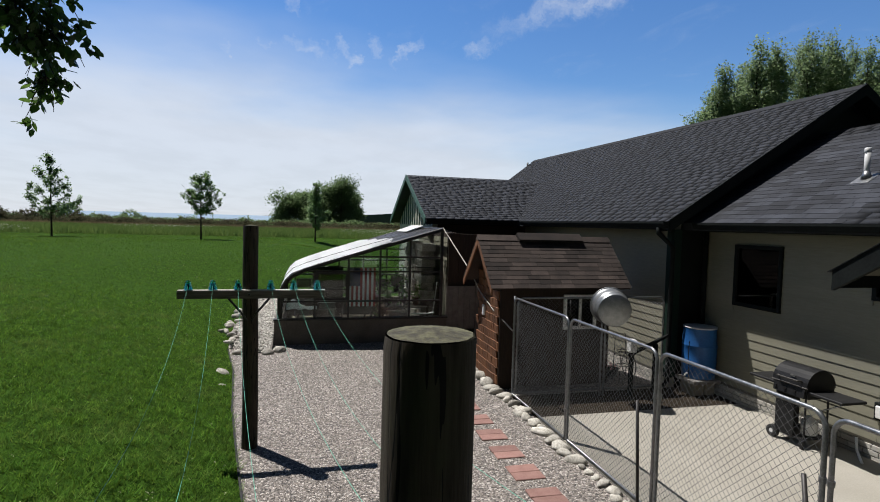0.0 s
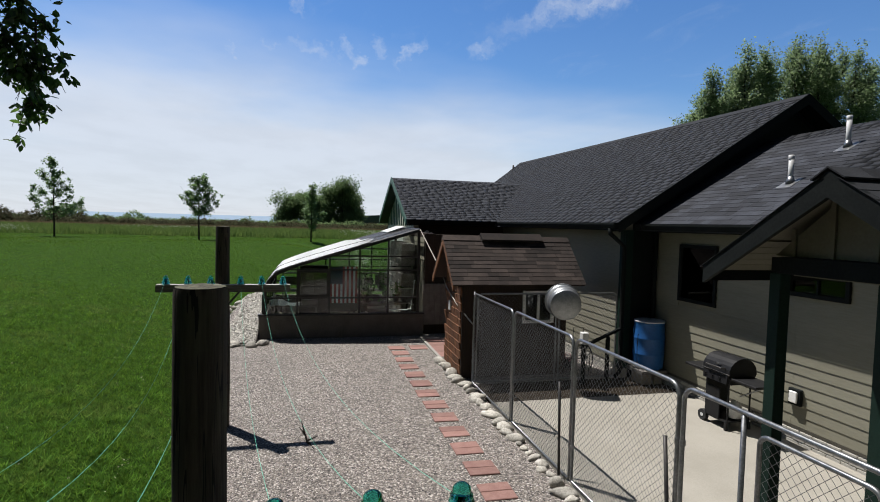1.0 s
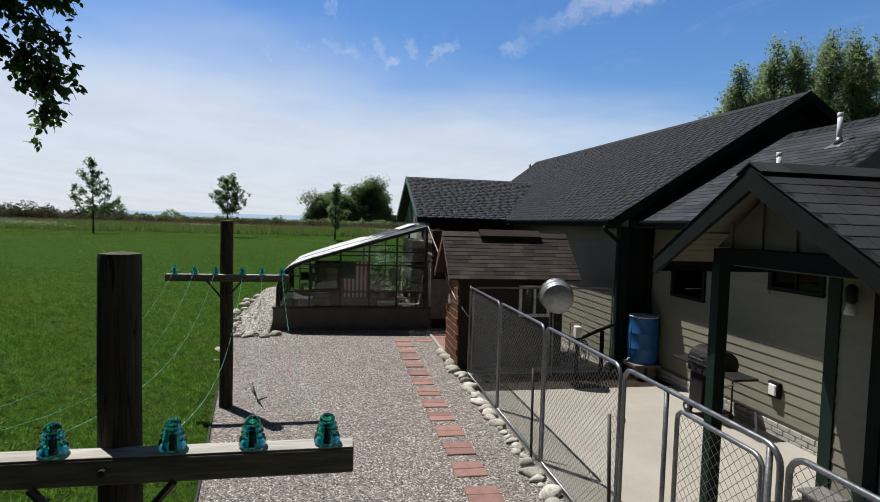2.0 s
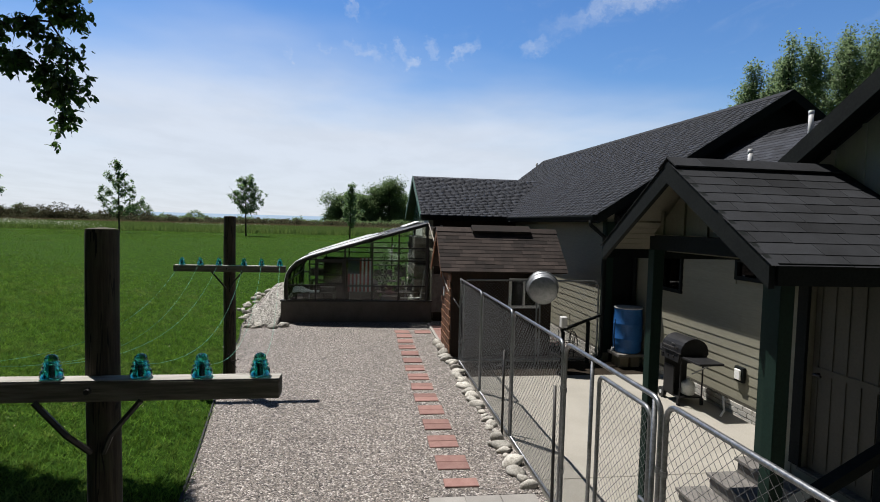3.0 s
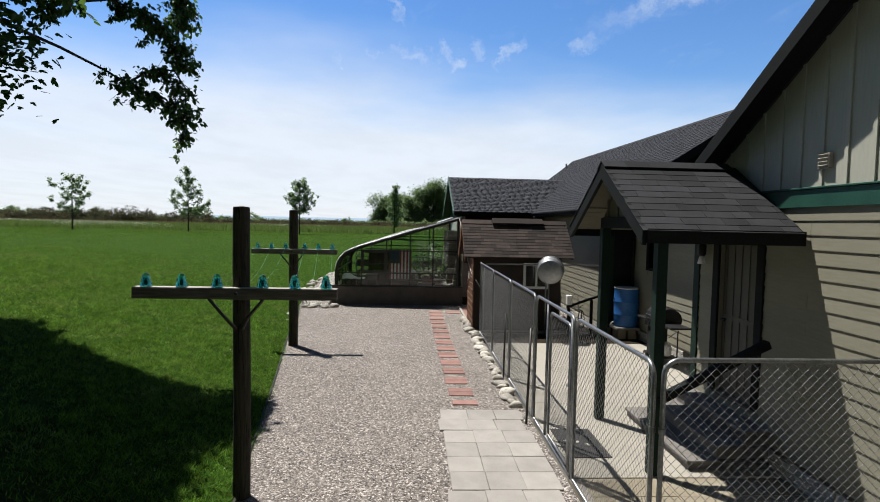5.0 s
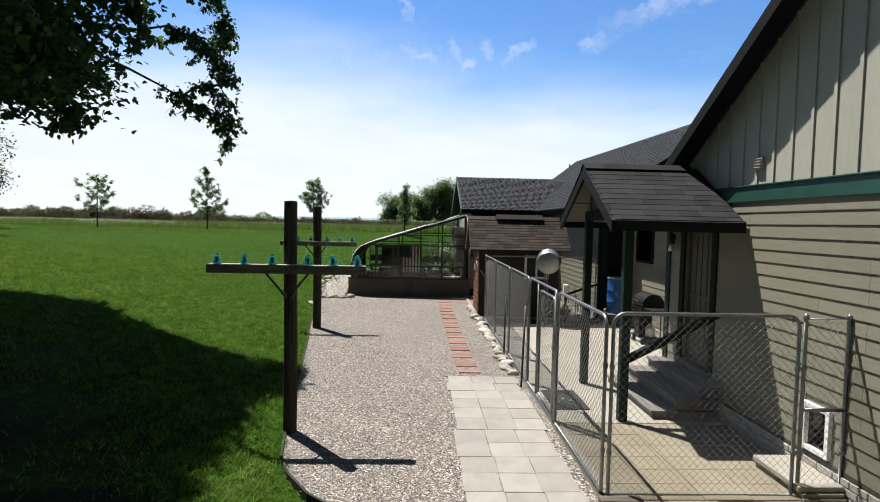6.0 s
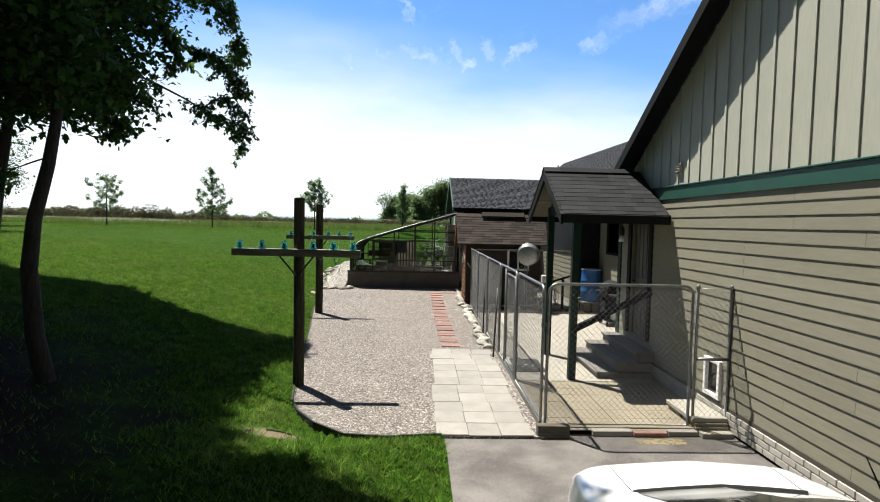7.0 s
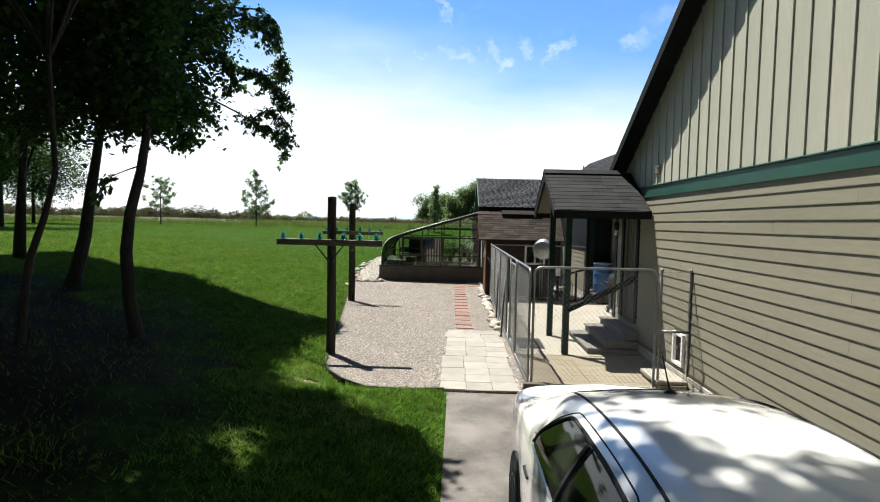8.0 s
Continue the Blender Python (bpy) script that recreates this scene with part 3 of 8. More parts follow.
def tube(points, r, n=8, bm=None, closed=False, cap=True):
    """A round bar along a polyline; r is one radius or one for each point."""
    bm = bm or bmesh.new()
    P = [Vector(p) for p in points]
    R = [r] * len(P) if isinstance(r, (int, float)) else list(r)
    rings, side = [], None
    for i, p in enumerate(P):
        q0 = P[i - 1] if i or closed else p
        q1 = P[(i + 1) % len(P)] if i < len(P) - 1 or closed else p
        d = (q1 - q0).normalized()
        if side is None:
            side = d.orthogonal().normalized()
        side = (side - d * side.dot(d)).normalized()
        up = d.cross(side)
        rings.append([bm.verts.new(p + R[i] * (math.cos(2 * math.pi * k / n) * side + math.sin(2 * math.pi * k / n) * up)) for k in range(n)])
    m = len(rings)
    for i in range(m if closed else m - 1):
        a, b = rings[i], rings[(i + 1) % m]
        for k in range(n):
            bm.faces.new((a[k], a[(k + 1) % n], b[(k + 1) % n], b[k]))
    if cap and not closed:
        bm.faces.new(rings[0][::-1]); bm.faces.new(rings[-1])
    return bm


def lathe(profile, centre, n=24, bm=None, m=None):
    """A turned body: pairs (radius, height) round the z axis through centre."""
    bm = bm or bmesh.new()
    c = Vector(centre)
    rings = []
    made = []
    for r, z in profile:
        ring = [bm.verts.new((r * math.cos(2 * math.pi * k / n), r * math.sin(2 * math.pi * k / n), z)) for k in range(n)]
        rings.append(ring); made += ring
    for a, b in zip(rings, rings[1:]):
        for k in range(n):
            bm.faces.new((a[k], a[(k + 1) % n], b[(k + 1) % n], b[k]))
    bm.faces.new(rings[0][::-1]); bm.faces.new(rings[-1])
    bmesh.ops.transform(bm, matrix=Matrix.Translation(c) @ (m or Matrix()), verts=made)
    return bm


def rock_mesh(name, seed, size):
    rng = random.Random(seed)
    bm = bmesh.new()
    bmesh.ops.create_icosphere(bm, subdivisions=2, radius=1)
    o = Vector((rng.uniform(0, 50), rng.uniform(0, 50), rng.uniform(0, 50)))
    for v in bm.verts:
        d = 1 + 0.55 * noise.noise(v.co * 1.0 + o) + 0.25 * noise.cell(v.co * 1.3 + o) * 0.5 + 0.12 * noise.noise(v.co * 3 + o)
        v.co = Vector((v.co.x * size[0], v.co.y * size[1], max(v.co.z, -0.55) * size[2])) * d
    me = as_mesh(name, bm)
    me.materials.append(M_ROCK)
    me.shade_smooth()
    return me


def slab_course(length, depth, thick):
    """One shingle: a thin wedge, its butt at y = 0 lifted by the one below."""
    bm = bmesh.new()
    w = length / 2 - 0.0004
    v = [bm.verts.new(c) for c in ((-w, 0, thick * 0.9), (w, 0, thick * 0.9), (w, depth, 0.0), (-w, depth, 0.0),
                                   (-w, 0, thick * 0.1), (w, 0, thick * 0.1))]
    bm.faces.new((v[0], v[1], v[2], v[3])); bm.faces.new((v[4], v[5], v[1], v[0]))
    bm.faces.new((v[4], v[0], v[3])); bm.faces.new((v[5], v[2], v[1])); bm.faces.new((v[5], v[4], v[3], v[2]))
    return bm


def shingles(parent, name, material, origin, along, up, outline, exposure, width, single, seed=1, thick=0.008, warp=None):
    """Shingles over a sloping plane. origin: its low corner; along, up: unit ways; outline(v): the run of u at the height v up the slope, or None.
    single(u, v): whether the shingle there is an object of its own; the rest are joined. warp moves the corners of the joined ones."""
    rng = random.Random(seed)
    origin, along, up = Vector(origin), Vector(along).normalized(), Vector(up).normalized()
    nrm = along.cross(up).normalized()
    frame_m = Matrix((along, up, nrm)).transposed().to_4x4()
    shapes = []
    for k in range(3):
        me = as_mesh(name, slab_course(width, exposure + 0.05, thick * (0.93 + 0.07 * k)))
        me.materials.append(material)
        shapes.append(me)
    V, F = [], []
    v = 0.0
    while True:
        run = outline(v + exposure / 2)
        if run is None:
            break
        u0, u1 = run
        u = u0 - width * rng.uniform(0.0, 0.9)
        while u < u1:
            tab = width * rng.choice((0.62, 0.85, 1.0, 1.2, 1.4))
            a, b = max(u, u0), min(u + tab - 0.004, u1)
            if b - a > 0.03:
                c = (a + b) / 2
                base = origin + along * c + up * (v + rng.uniform(-0.004, 0.004)) + nrm * 0.003
                s = (b - a) / width
                m = Matrix.Translation(base) @ frame_m @ Matrix.Diagonal((s, 1, 1, 1))
                me = shapes[rng.randrange(3)]
                if single(c, v):
                    ob = new(name, me)
                    ob.parent = parent
                    ob.matrix_basis = m
                    if parent.type == "EMPTY" and parent.parent is None:
                        ob.matrix_parent_inverse = parent.matrix_basis.inverted()
                else:
                    n0 = len(V)
                    V += [tuple(warp(m @ q.co) if warp else m @ q.co) for q in me.vertices]
                    for p in me.polygons:
                        i = [n0 + k for k in p.vertices]
                        F += [(i[0], i[k], i[k + 1]) for k in range(1, len(i) - 1)]
            u += tab
        v += exposure
    if F:
        part(name + "_field", flat_mesh(name + "_field", V, F), material, parent, kind="stuff")


def boards(parent, name, material, x, y0, y1, z0, z1, exposure, out=-1, cuts=(), seed=3, thick=0.0085, holes=()):
    """Lap siding on a wall square to x: long boards, each butt proud of the next below; holes: (y0, y1, z0, z1) left free."""
    rng = random.Random(seed)
    z = z0
    while z < z1 - 0.01:
        top = min(z + exposure, z1)
        spans = [(y0, y1)]
        for c in cuts:
            c = c + rng.choice((-1.2, 0.0, 0.9, 1.7))
            spans = [s for a, b in spans for s in (((a, c - 0.0015), (c + 0.0015, b)) if a + 0.3 < c < b - 0.3 else ((a, b),))]
        for h in holes:
            if h[2] < top - 0.01 and h[3] > z + 0.01:
                spans = [s for a, b in spans for s in (((a, h[0]), (h[1], b)) if a < h[0] and b > h[1] else ((a, h[0]),) if a < h[0] < b else ((h[1], b),) if a < h[1] < b else ((a, b),) if b <= h[0] or a >= h[1] else ())]
        for a, b in spans:
            if b - a > 0.02:
                o = out
                poly = [(x, z), (x + o * thick * 1.7, z), (x + o * thick * 1.7, z + 0.008), (x + o * 0.004, top + 0.006), (x, top + 0.006)]
                part(name, prism(poly, "y", a, b), material, parent)
        z += exposure


def leaf_shape(kind):
    """Outline and faces of one leaf, about one unit long."""
    if kind == "maple":
        a = [(0, 0), (0.34, 0.05), (0.5, 0.42), (0.26, 0.45), (0.24, 0.78), (0.0, 1.05), (-0.24, 0.78), (-0.26, 0.45), (-0.5, 0.42), (-0.34, 0.05)]
        return np.array([(x, y, -0.12 * abs(x) + 0.05 * math.sin(3 * y)) for x, y in a]), [(0, i, i + 1) for i in range(1, 9)]
    if kind == "long":
        return np.array([(0, 0, 0), (0.34, 0.32, -0.06), (0.26, 0.72, -0.09), (0, 1.05, -0.14), (-0.26, 0.72, -0.09), (-0.34, 0.32, -0.06)]), [(0, 1, 5), (1, 2, 5), (2, 4, 5), (2, 3, 4)]
    a = [(0, 0, 0), (0.3, 0.45, -0.08), (0, 1, -0.1), (-0.3, 0.45, -0.08)]
    return np.array(a), [(0, 1, 2), (0, 2, 3)]


def leaves(name, centres, per, spread, size, kind, rng, droop=0.5):
    """Many single leaves, scattered round each centre."""
    T, tri = leaf_shape(kind)
    tri = np.array(tri)
    C = np.repeat(np.asarray(centres, float), per, axis=0)
    n = len(C)
    sp = np.asarray(spread, float)
    C = C + np.clip(rng.normal(0, 1, (n, 3)), -1.8, 1.8) * sp * rng.uniform(0.4, 1.15, (n, 1))
    yaw, pitch, roll = rng.uniform(0, 2 * np.pi, n), rng.normal(-droop, 0.55, n), rng.normal(0, 0.5, n)
    s = size * rng.uniform(0.65, 1.25, n)
    cy, sy, cp, sp_, cr, sr = np.cos(yaw), np.sin(yaw), np.cos(pitch), np.sin(pitch), np.cos(roll), np.sin(roll)
    X = np.stack([cy * cr - sy * sp_ * sr, sy * cr + cy * sp_ * sr, -cp * sr], 1)
    Y = np.stack([-sy * cp, cy * cp, sp_], 1)
    Z = np.cross(X, Y)
    V = C[:, None, :] + s[:, None, None] * (T[None, :, 0:1] * X[:, None, :] + T[None, :, 1:2] * Y[:, None, :] + T[None, :, 2:3] * Z[:, None, :])
    k = len(T)
    F = tri[None] + (np.arange(n) * k)[:, None, None]
    return flat_mesh(name, V.reshape(-1, 3), F.reshape(-1, 3))


# ---- ground ----
EDGE = [(2.25, -45), (2.23, -1.0), (1.6, -1.08), (1.12, -1.02), (0.72, -0.68), (0.44, -0.28), (0.27, 0.12), (0.05, 1.3), (-0.16, 2.75), (-0.48, 4.8), (-0.83, 6.9),
        (-1.1, 8.6), (-1.36, 10.8), (-1.7, 12.6), (-1.9, 14.6), (-1.7, 16.6)]
HARD = EDGE + [(3.0, 17.2), (3.0, 32), (60, 32), (60, -45)]


def inside_distance(X, Y, poly):
    """How far each point lies outside the polygon (negative: within)."""
    P = np.array(poly, float)
    Q = np.roll(P, -1, axis=0)
    best = np.full(X.shape, 1e9)
    within = np.zeros(X.shape, bool)
    for (ax, ay), (bx, by) in zip(P, Q):
        ex, ey = bx - ax, by - ay
        t = np.clip(((X - ax) * ex + (Y - ay) * ey) / (ex * ex + ey * ey), 0, 1)
        best = np.minimum(best, np.hypot(X - ax - t * ex, Y - ay - t * ey))
        if ay != by:
            within ^= ((ay > Y) != (by > Y)) & (X < (bx - ax) * (Y - ay) / (by - ay) + ax)
    return np.where(within, -best, best)


def ground_height(X, Y):
    """The lawn climbs away from the level yard, then runs out flat and far off falls to the lake."""
    X, Y = np.asarray(X, float), np.asarray(Y, float)
    d = inside_distance(X, Y, HARD)
    z = np.where(d > 0, 1.74 * (1 - np.exp(-d / (5.4 - 3.9 * np.clip((Y - 17) / 13, 0, 1)))), np.maximum(d * 0.5, -0.20))
    z = z + np.where(d > 0.3, 0.03 * np.sin(X * 0.9 + 1.0) * np.sin(Y * 0.7) * np.clip(d / 4, 0, 1), 0)
    z = z - np.where(d > 0, 0.10 * np.exp(-((X - 0.9) / 0.95) ** 2 - ((Y + 0.75) / 0.75) ** 2), 0)
    far = np.hypot(X, Y)
    return z - 15.0 * np.clip((far - 98) / 530, 0, 1) ** 1.3


def spread_axis(lo, hi, step, reach, grow=1.16):
    a = list(np.arange(lo, hi + step / 2, step))
    s = step
    while a[-1] < reach:
        s *= grow; a.append(a[-1] + s)
    s = step
    while a[0] > -reach:
        s *= grow; a.insert(0, a[0] - s)
    return np.array(a)


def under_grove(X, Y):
    """How far blades are thinned over dark soil to deepen the trees' shade: 1 under them, 0 on the open lawn."""
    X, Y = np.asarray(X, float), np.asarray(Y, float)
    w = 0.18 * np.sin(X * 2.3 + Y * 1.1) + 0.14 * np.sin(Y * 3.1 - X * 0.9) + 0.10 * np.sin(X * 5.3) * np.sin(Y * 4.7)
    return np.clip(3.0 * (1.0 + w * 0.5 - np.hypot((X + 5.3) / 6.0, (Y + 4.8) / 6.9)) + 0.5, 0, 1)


def build_ground():
    xs, ys = spread_axis(-8, 6, 0.12, 3500), spread_axis(-9, 18, 0.14, 4200)
    X, Y = np.meshgrid(xs, ys)
    Z = ground_height(X, Y)
    V = np.stack([X, Y, Z], -1).reshape(-1, 3)
    w = len(xs)
    i = (np.arange(len(ys) - 1)[:, None] * w + np.arange(w - 1)[None]).ravel()
    F = np.stack([i, i + 1, i + w + 1, i + w], 1)
    me = flat_mesh("ground", V, F)
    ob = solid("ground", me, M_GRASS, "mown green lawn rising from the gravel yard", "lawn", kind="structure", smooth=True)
    me.materials.append(M_MEADOW)
    c = V[F].mean(1)
    me.polygons.foreach_set("material_index", ((c[:, 1] > 40) | (c[:, 0] < -60)).astype(np.int32))
    return ob


build_ground()
# upright glowing strip in place of a lake surface
solid("lake_backdrop", B((-1500, 3860, -30), (200, 3880, 30)), M_LAKE_GLOW, "glowing upright strip standing in for the distant pale blue lake", "lake", kind="structure")


def polygon_sheet(name, poly, z0, z1, material, label, category):
    return solid(name, prism(poly, "z", z0, z1), material, label, category, kind="structure")


gravel_poly = EDGE[1:] + [(3.3, 16.6), (3.3, 8.5), (3.43, 8.5), (3.43, 3.225), (2.17, 3.225), (2.17, -1.0)]
polygon_sheet("gravel_yard", gravel_poly, -0.12, 0.004, M_GRAVEL, "light grey crushed gravel yard beside the house", "gravel")
polygon_sheet("driveway", [(2.19, -45), (2.19, -1.004), (3.42, -1.004), (3.42, -0.90), (5.74, -0.90), (5.74, -45)], -0.25, -0.03, M_ASPHALT, "worn grey asphalt driveway", "driveway")
patio = thing("patio", (5.3, 3.8, 0), "pale poured concrete patio slab inside the fence", "patio", kind="structure")
for lo, hi, mt in (((3.44, 3.45, -0.12), (7.15, 7.42, 0.03), M_SLAB), ((3.44, 1.12, -0.12), (5.75, 3.44, 0.03), M_SLAB), ((3.44, -0.86, -0.12), (5.75, 1.11, 0.025), M_SLAB_OLD)):
    part("slab", B(lo, hi, bevel=0.006), mt, patio)


polygon_sheet("planting_strip", [(3.44, 7.425), (7.155, 7.425), (7.155, 8.46), (3.44, 8.46)], -0.12, 0.02, M_SOIL, "dark mulch strip between patio and house", "soil")


def gravel_stones():
    rng = np.random.default_rng(5)
    n = 120000
    X, Y = rng.uniform(-2.0, 3.42, n), rng.uniform(-1.1, 13.0, n)
    keep = inside_distance(X, Y, gravel_poly) < -0.02
    near = np.clip(1.25 - np.maximum(Y - 2, 0) / 10, 0.25, 1)
    keep &= rng.uniform(0, 1, n) < near
    X, Y = X[keep], Y[keep]
    n = len(X)
    T = np.array([(1, 0, 0), (0, 1, 0), (-1, 0, 0), (0, -1, 0), (0, 0, 0.8), (0.1, 0.1, -0.5)])
    tri = np.array([(0, 1, 4), (1, 2, 4), (2, 3, 4), (3, 0, 4)])
    s = rng.uniform(0.0045, 0.0105, (n, 1, 1)) * np.stack([rng.uniform(0.7, 1.4, n), rng.uniform(0.7, 1.4, n), rng.uniform(0.5, 0.9, n)], 1)[:, None, :]
    a = rng.uniform(0, 6.28, n)
    V = T[None] * s + rng.normal(0, 0.0012, (n, 6, 3))
    c, sn = np.cos(a)[:, None], np.sin(a)[:, None]
    V = np.stack([V[..., 0] * c - V[..., 1] * sn, V[..., 0] * sn + V[..., 1] * c, V[..., 2]], -1)
    V += np.stack([X, Y, np.full(n, 0.005)], 1)[:, None, :]
    F = tri[None] + (np.arange(n) * 6)[:, None, None]
    solid("loose_gravel", flat_mesh("loose_gravel", V.reshape(-1, 3), F.reshape(-1, 3)), M_STONE_BIT, "loose pale grey gravel stones", "gravel", kind="stuff")


def grass_blades(name, n, x0, x1, y0, y1, height, width, seed, label, material=M_BLADE, keepout=0.0, thin=None, lean=0.45, tufts=False):
    rng = np.random.default_rng(seed)
    X, Y = rng.uniform(x0, x1, n), rng.uniform(y0, y1, n)
    keep = inside_distance(X, Y, HARD) > keepout
    if thin is not None:
        keep &= rng.uniform(0, 1, n) < thin(X, Y)
    X, Y = X[keep], Y[keep]
    Z = ground_height(X, Y)
    n = len(X)
    a = rng.uniform(0, 6.28, n)
    h = height * rng.uniform(0.5, 1.25, n)
    if tufts:
        h *= 0.55 + 0.9 * np.clip(0.5 + 0.5 * (np.sin(X * 7.1 + 2.1 * np.sin(Y * 3.3)) * np.sin(Y * 6.3 + 1.7 * np.sin(X * 2.9)) + 0.6 * np.sin(X * 17 + Y * 5) * np.sin(Y * 15 - X * 4)), 0, 1)
    lx, ly = rng.normal(0, lean, n) * h, rng.normal(0, lean, n) * h
    w = width * rng.uniform(0.6, 1.3, n)
    c, s = np.cos(a) * w, np.sin(a) * w
    V = np.stack([np.stack([X - c, Y - s, Z - 0.01], 1), np.stack([X + c, Y + s, Z - 0.01], 1), np.stack([X + lx, Y + ly, Z + h], 1)], 1)
    F = np.arange(3 * n).reshape(-1, 3)
    return solid(name, flat_mesh(name, V.reshape(-1, 3), F), material, label, "grass", kind="stuff")


gravel_stones()
polygon_sheet("side_yard", [(3.34, 8.47), (6.52, 8.47), (6.52, 15.42), (3.43, 15.42), (3.43, 13.0), (3.34, 13.0)], -0.12, 0.008, M_GRAVEL, "shaded gravel strip between shed and house", "gravel")
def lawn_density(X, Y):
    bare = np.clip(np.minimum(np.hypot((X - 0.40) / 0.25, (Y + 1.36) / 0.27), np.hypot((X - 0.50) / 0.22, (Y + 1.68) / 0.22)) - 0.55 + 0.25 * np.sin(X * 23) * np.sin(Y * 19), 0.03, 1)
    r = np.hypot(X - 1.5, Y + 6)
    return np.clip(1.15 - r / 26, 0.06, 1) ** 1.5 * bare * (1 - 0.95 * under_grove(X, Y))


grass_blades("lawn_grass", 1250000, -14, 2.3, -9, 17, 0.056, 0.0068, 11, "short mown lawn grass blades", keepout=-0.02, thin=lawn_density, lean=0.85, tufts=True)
grass_blades("far_lawn_grass", 160000, -40, 2, 8, 38, 0.038, 0.013, 12, "short mown lawn grass blades", keepout=0.1, thin=lambda X, Y: 1 - lawn_density(X, Y) * (X > -14) * (Y < 17))
grass_blades("edge_grass", 5000, -2.2, 2.4, -2.2, 13, 0.11, 0.006, 13, "longer grass tufts along the gravel edging", thin=lambda X, Y: np.clip(1.15 - inside_distance(X, Y, HARD) / 0.14, 0, 1), keepout=-0.01)


def clover_heads():
    """Small pale clover and dandelion heads scattered through the lawn."""
    rng = np.random.default_rng(22)
    n = 9000
    X, Y = rng.uniform(-16, 1.6, n), rng.uniform(-2, 22, n)
    d = inside_distance(X, Y, HARD)
    pick = np.array([noise.noise(Vector((x * 0.5, y * 0.5, 7))) for x, y in zip(X, Y)]) + rng.uniform(-0.35, 0.35, n) > 0.12
    keep = (d > 0.15) & pick & (under_grove(X, Y) < 0.1)
    X, Y = X[keep], Y[keep]
    Z = ground_height(X, Y) + rng.uniform(0.03, 0.06, len(X))
    solid("clover_heads", leaves("clover_heads", np.stack([X, Y, Z], 1), 2, 0.006, 0.016, "oval", rng, 0.0), M_CLOVER, "small pale clover heads in the lawn", "flowers", kind="stuff")


clover_heads()
# field of taller grass and white flowers past the lawn
grass_blades("field_grass", 260000, -75, 30, 38.6, 62, 0.42, 0.024, 14, "tall rough field grass past the lawn", M_FIELD, keepout=5)


grass_blades("seed_heads", 60000, -110, 40, 60, 72, 0.50, 0.03, 15, "brown seeding grass at the back of the field", M_REED, keepout=5)


def field_flowers():
    rng = np.random.default_rng(21)
    n = 30000
    X, Y = rng.uniform(-80, 12, n), rng.uniform(38, 56, n)
    keep = np.array([noise.noise(Vector((x * 0.07, y * 0.16, 3))) for x, y in zip(X, Y)]) > 0.02 + 0.011 * np.maximum(X + 34, 0)
    X, Y = X[keep], Y[keep]
    Z = ground_height(X, Y) + rng.uniform(0.24, 0.52, len(X))
    solid("field_flowers", leaves("field_flowers", np.stack([X, Y, Z], 1), 1, 0.05, 0.085, "oval", rng, 0.0), M_FLOWER, "white flower heads in the rough field", "flowers", kind="stuff")


field_flowers()

solid("stick", tube([(0.36, -1.42, float(ground_height([0.36], [-1.42])[0]) + 0.02), (0.52, -1.37, float(ground_height([0.52], [-1.37])[0]) + 0.025), (0.62, -1.39, float(ground_height([0.62], [-1.39])[0]) + 0.02)], 0.009, 6), M_BARK, "short dry stick lying on bare soil", "stick")

# black edging round the gravel
edging = thing("lawn_edging", (0.27, 0.12, 0), "thin black plastic edging between lawn and gravel", "edging", kind="structure")
pts = [(x, y, 0.0) for x, y in EDGE[1:14]]
strip = bmesh.new()
for (ax, ay, _), (bx, by, _) in zip(pts, pts[1:]):
    d = Vector((bx - ax, by - ay, 0)); ang = math.atan2(d.y, d.x)
    box(strip, (-0.01, -0.012, -0.12), (d.length + 0.01, 0.012, 0.03), Matrix.Translation((ax, ay, 0)) @ Matrix.Rotation(ang, 4, "Z"))
part("strip", strip, M_RUBBER, edging)


# ---- telephone poles ----
def insulator(parent, at):
    """A hollow beehive insulator: bore, skirt, wire groove, rings and dome."""
    prof = [(0.004, 0.098), (0.017, 0.092), (0.020, 0.040), (0.030, 0.004), (0.045, 0.0), (0.049, 0.008), (0.047, 0.030), (0.043, 0.046), (0.036, 0.051), (0.034, 0.058), (0.040, 0.063), (0.040, 0.070), (0.032, 0.075),
            (0.031, 0.082), (0.036, 0.087), (0.035, 0.095), (0.028, 0.099), (0.027, 0.106), (0.029, 0.112), (0.027, 0.124), (0.021, 0.134), (0.012, 0.141), (0.003, 0.144)]
    prof = [(r * 1.06, z * 0.80) for r, z in prof]
    ins = part("insulator", lathe(prof, at, 22), M_AQUA, parent, "aqua glass insulator", smooth=True)
    part("pin", lathe([(0.016, -0.012), (0.014, 0.02), (0.012, 0.068), (0.006, 0.070)], at, 10), M_BROWN, ins, "dark wooden pin")


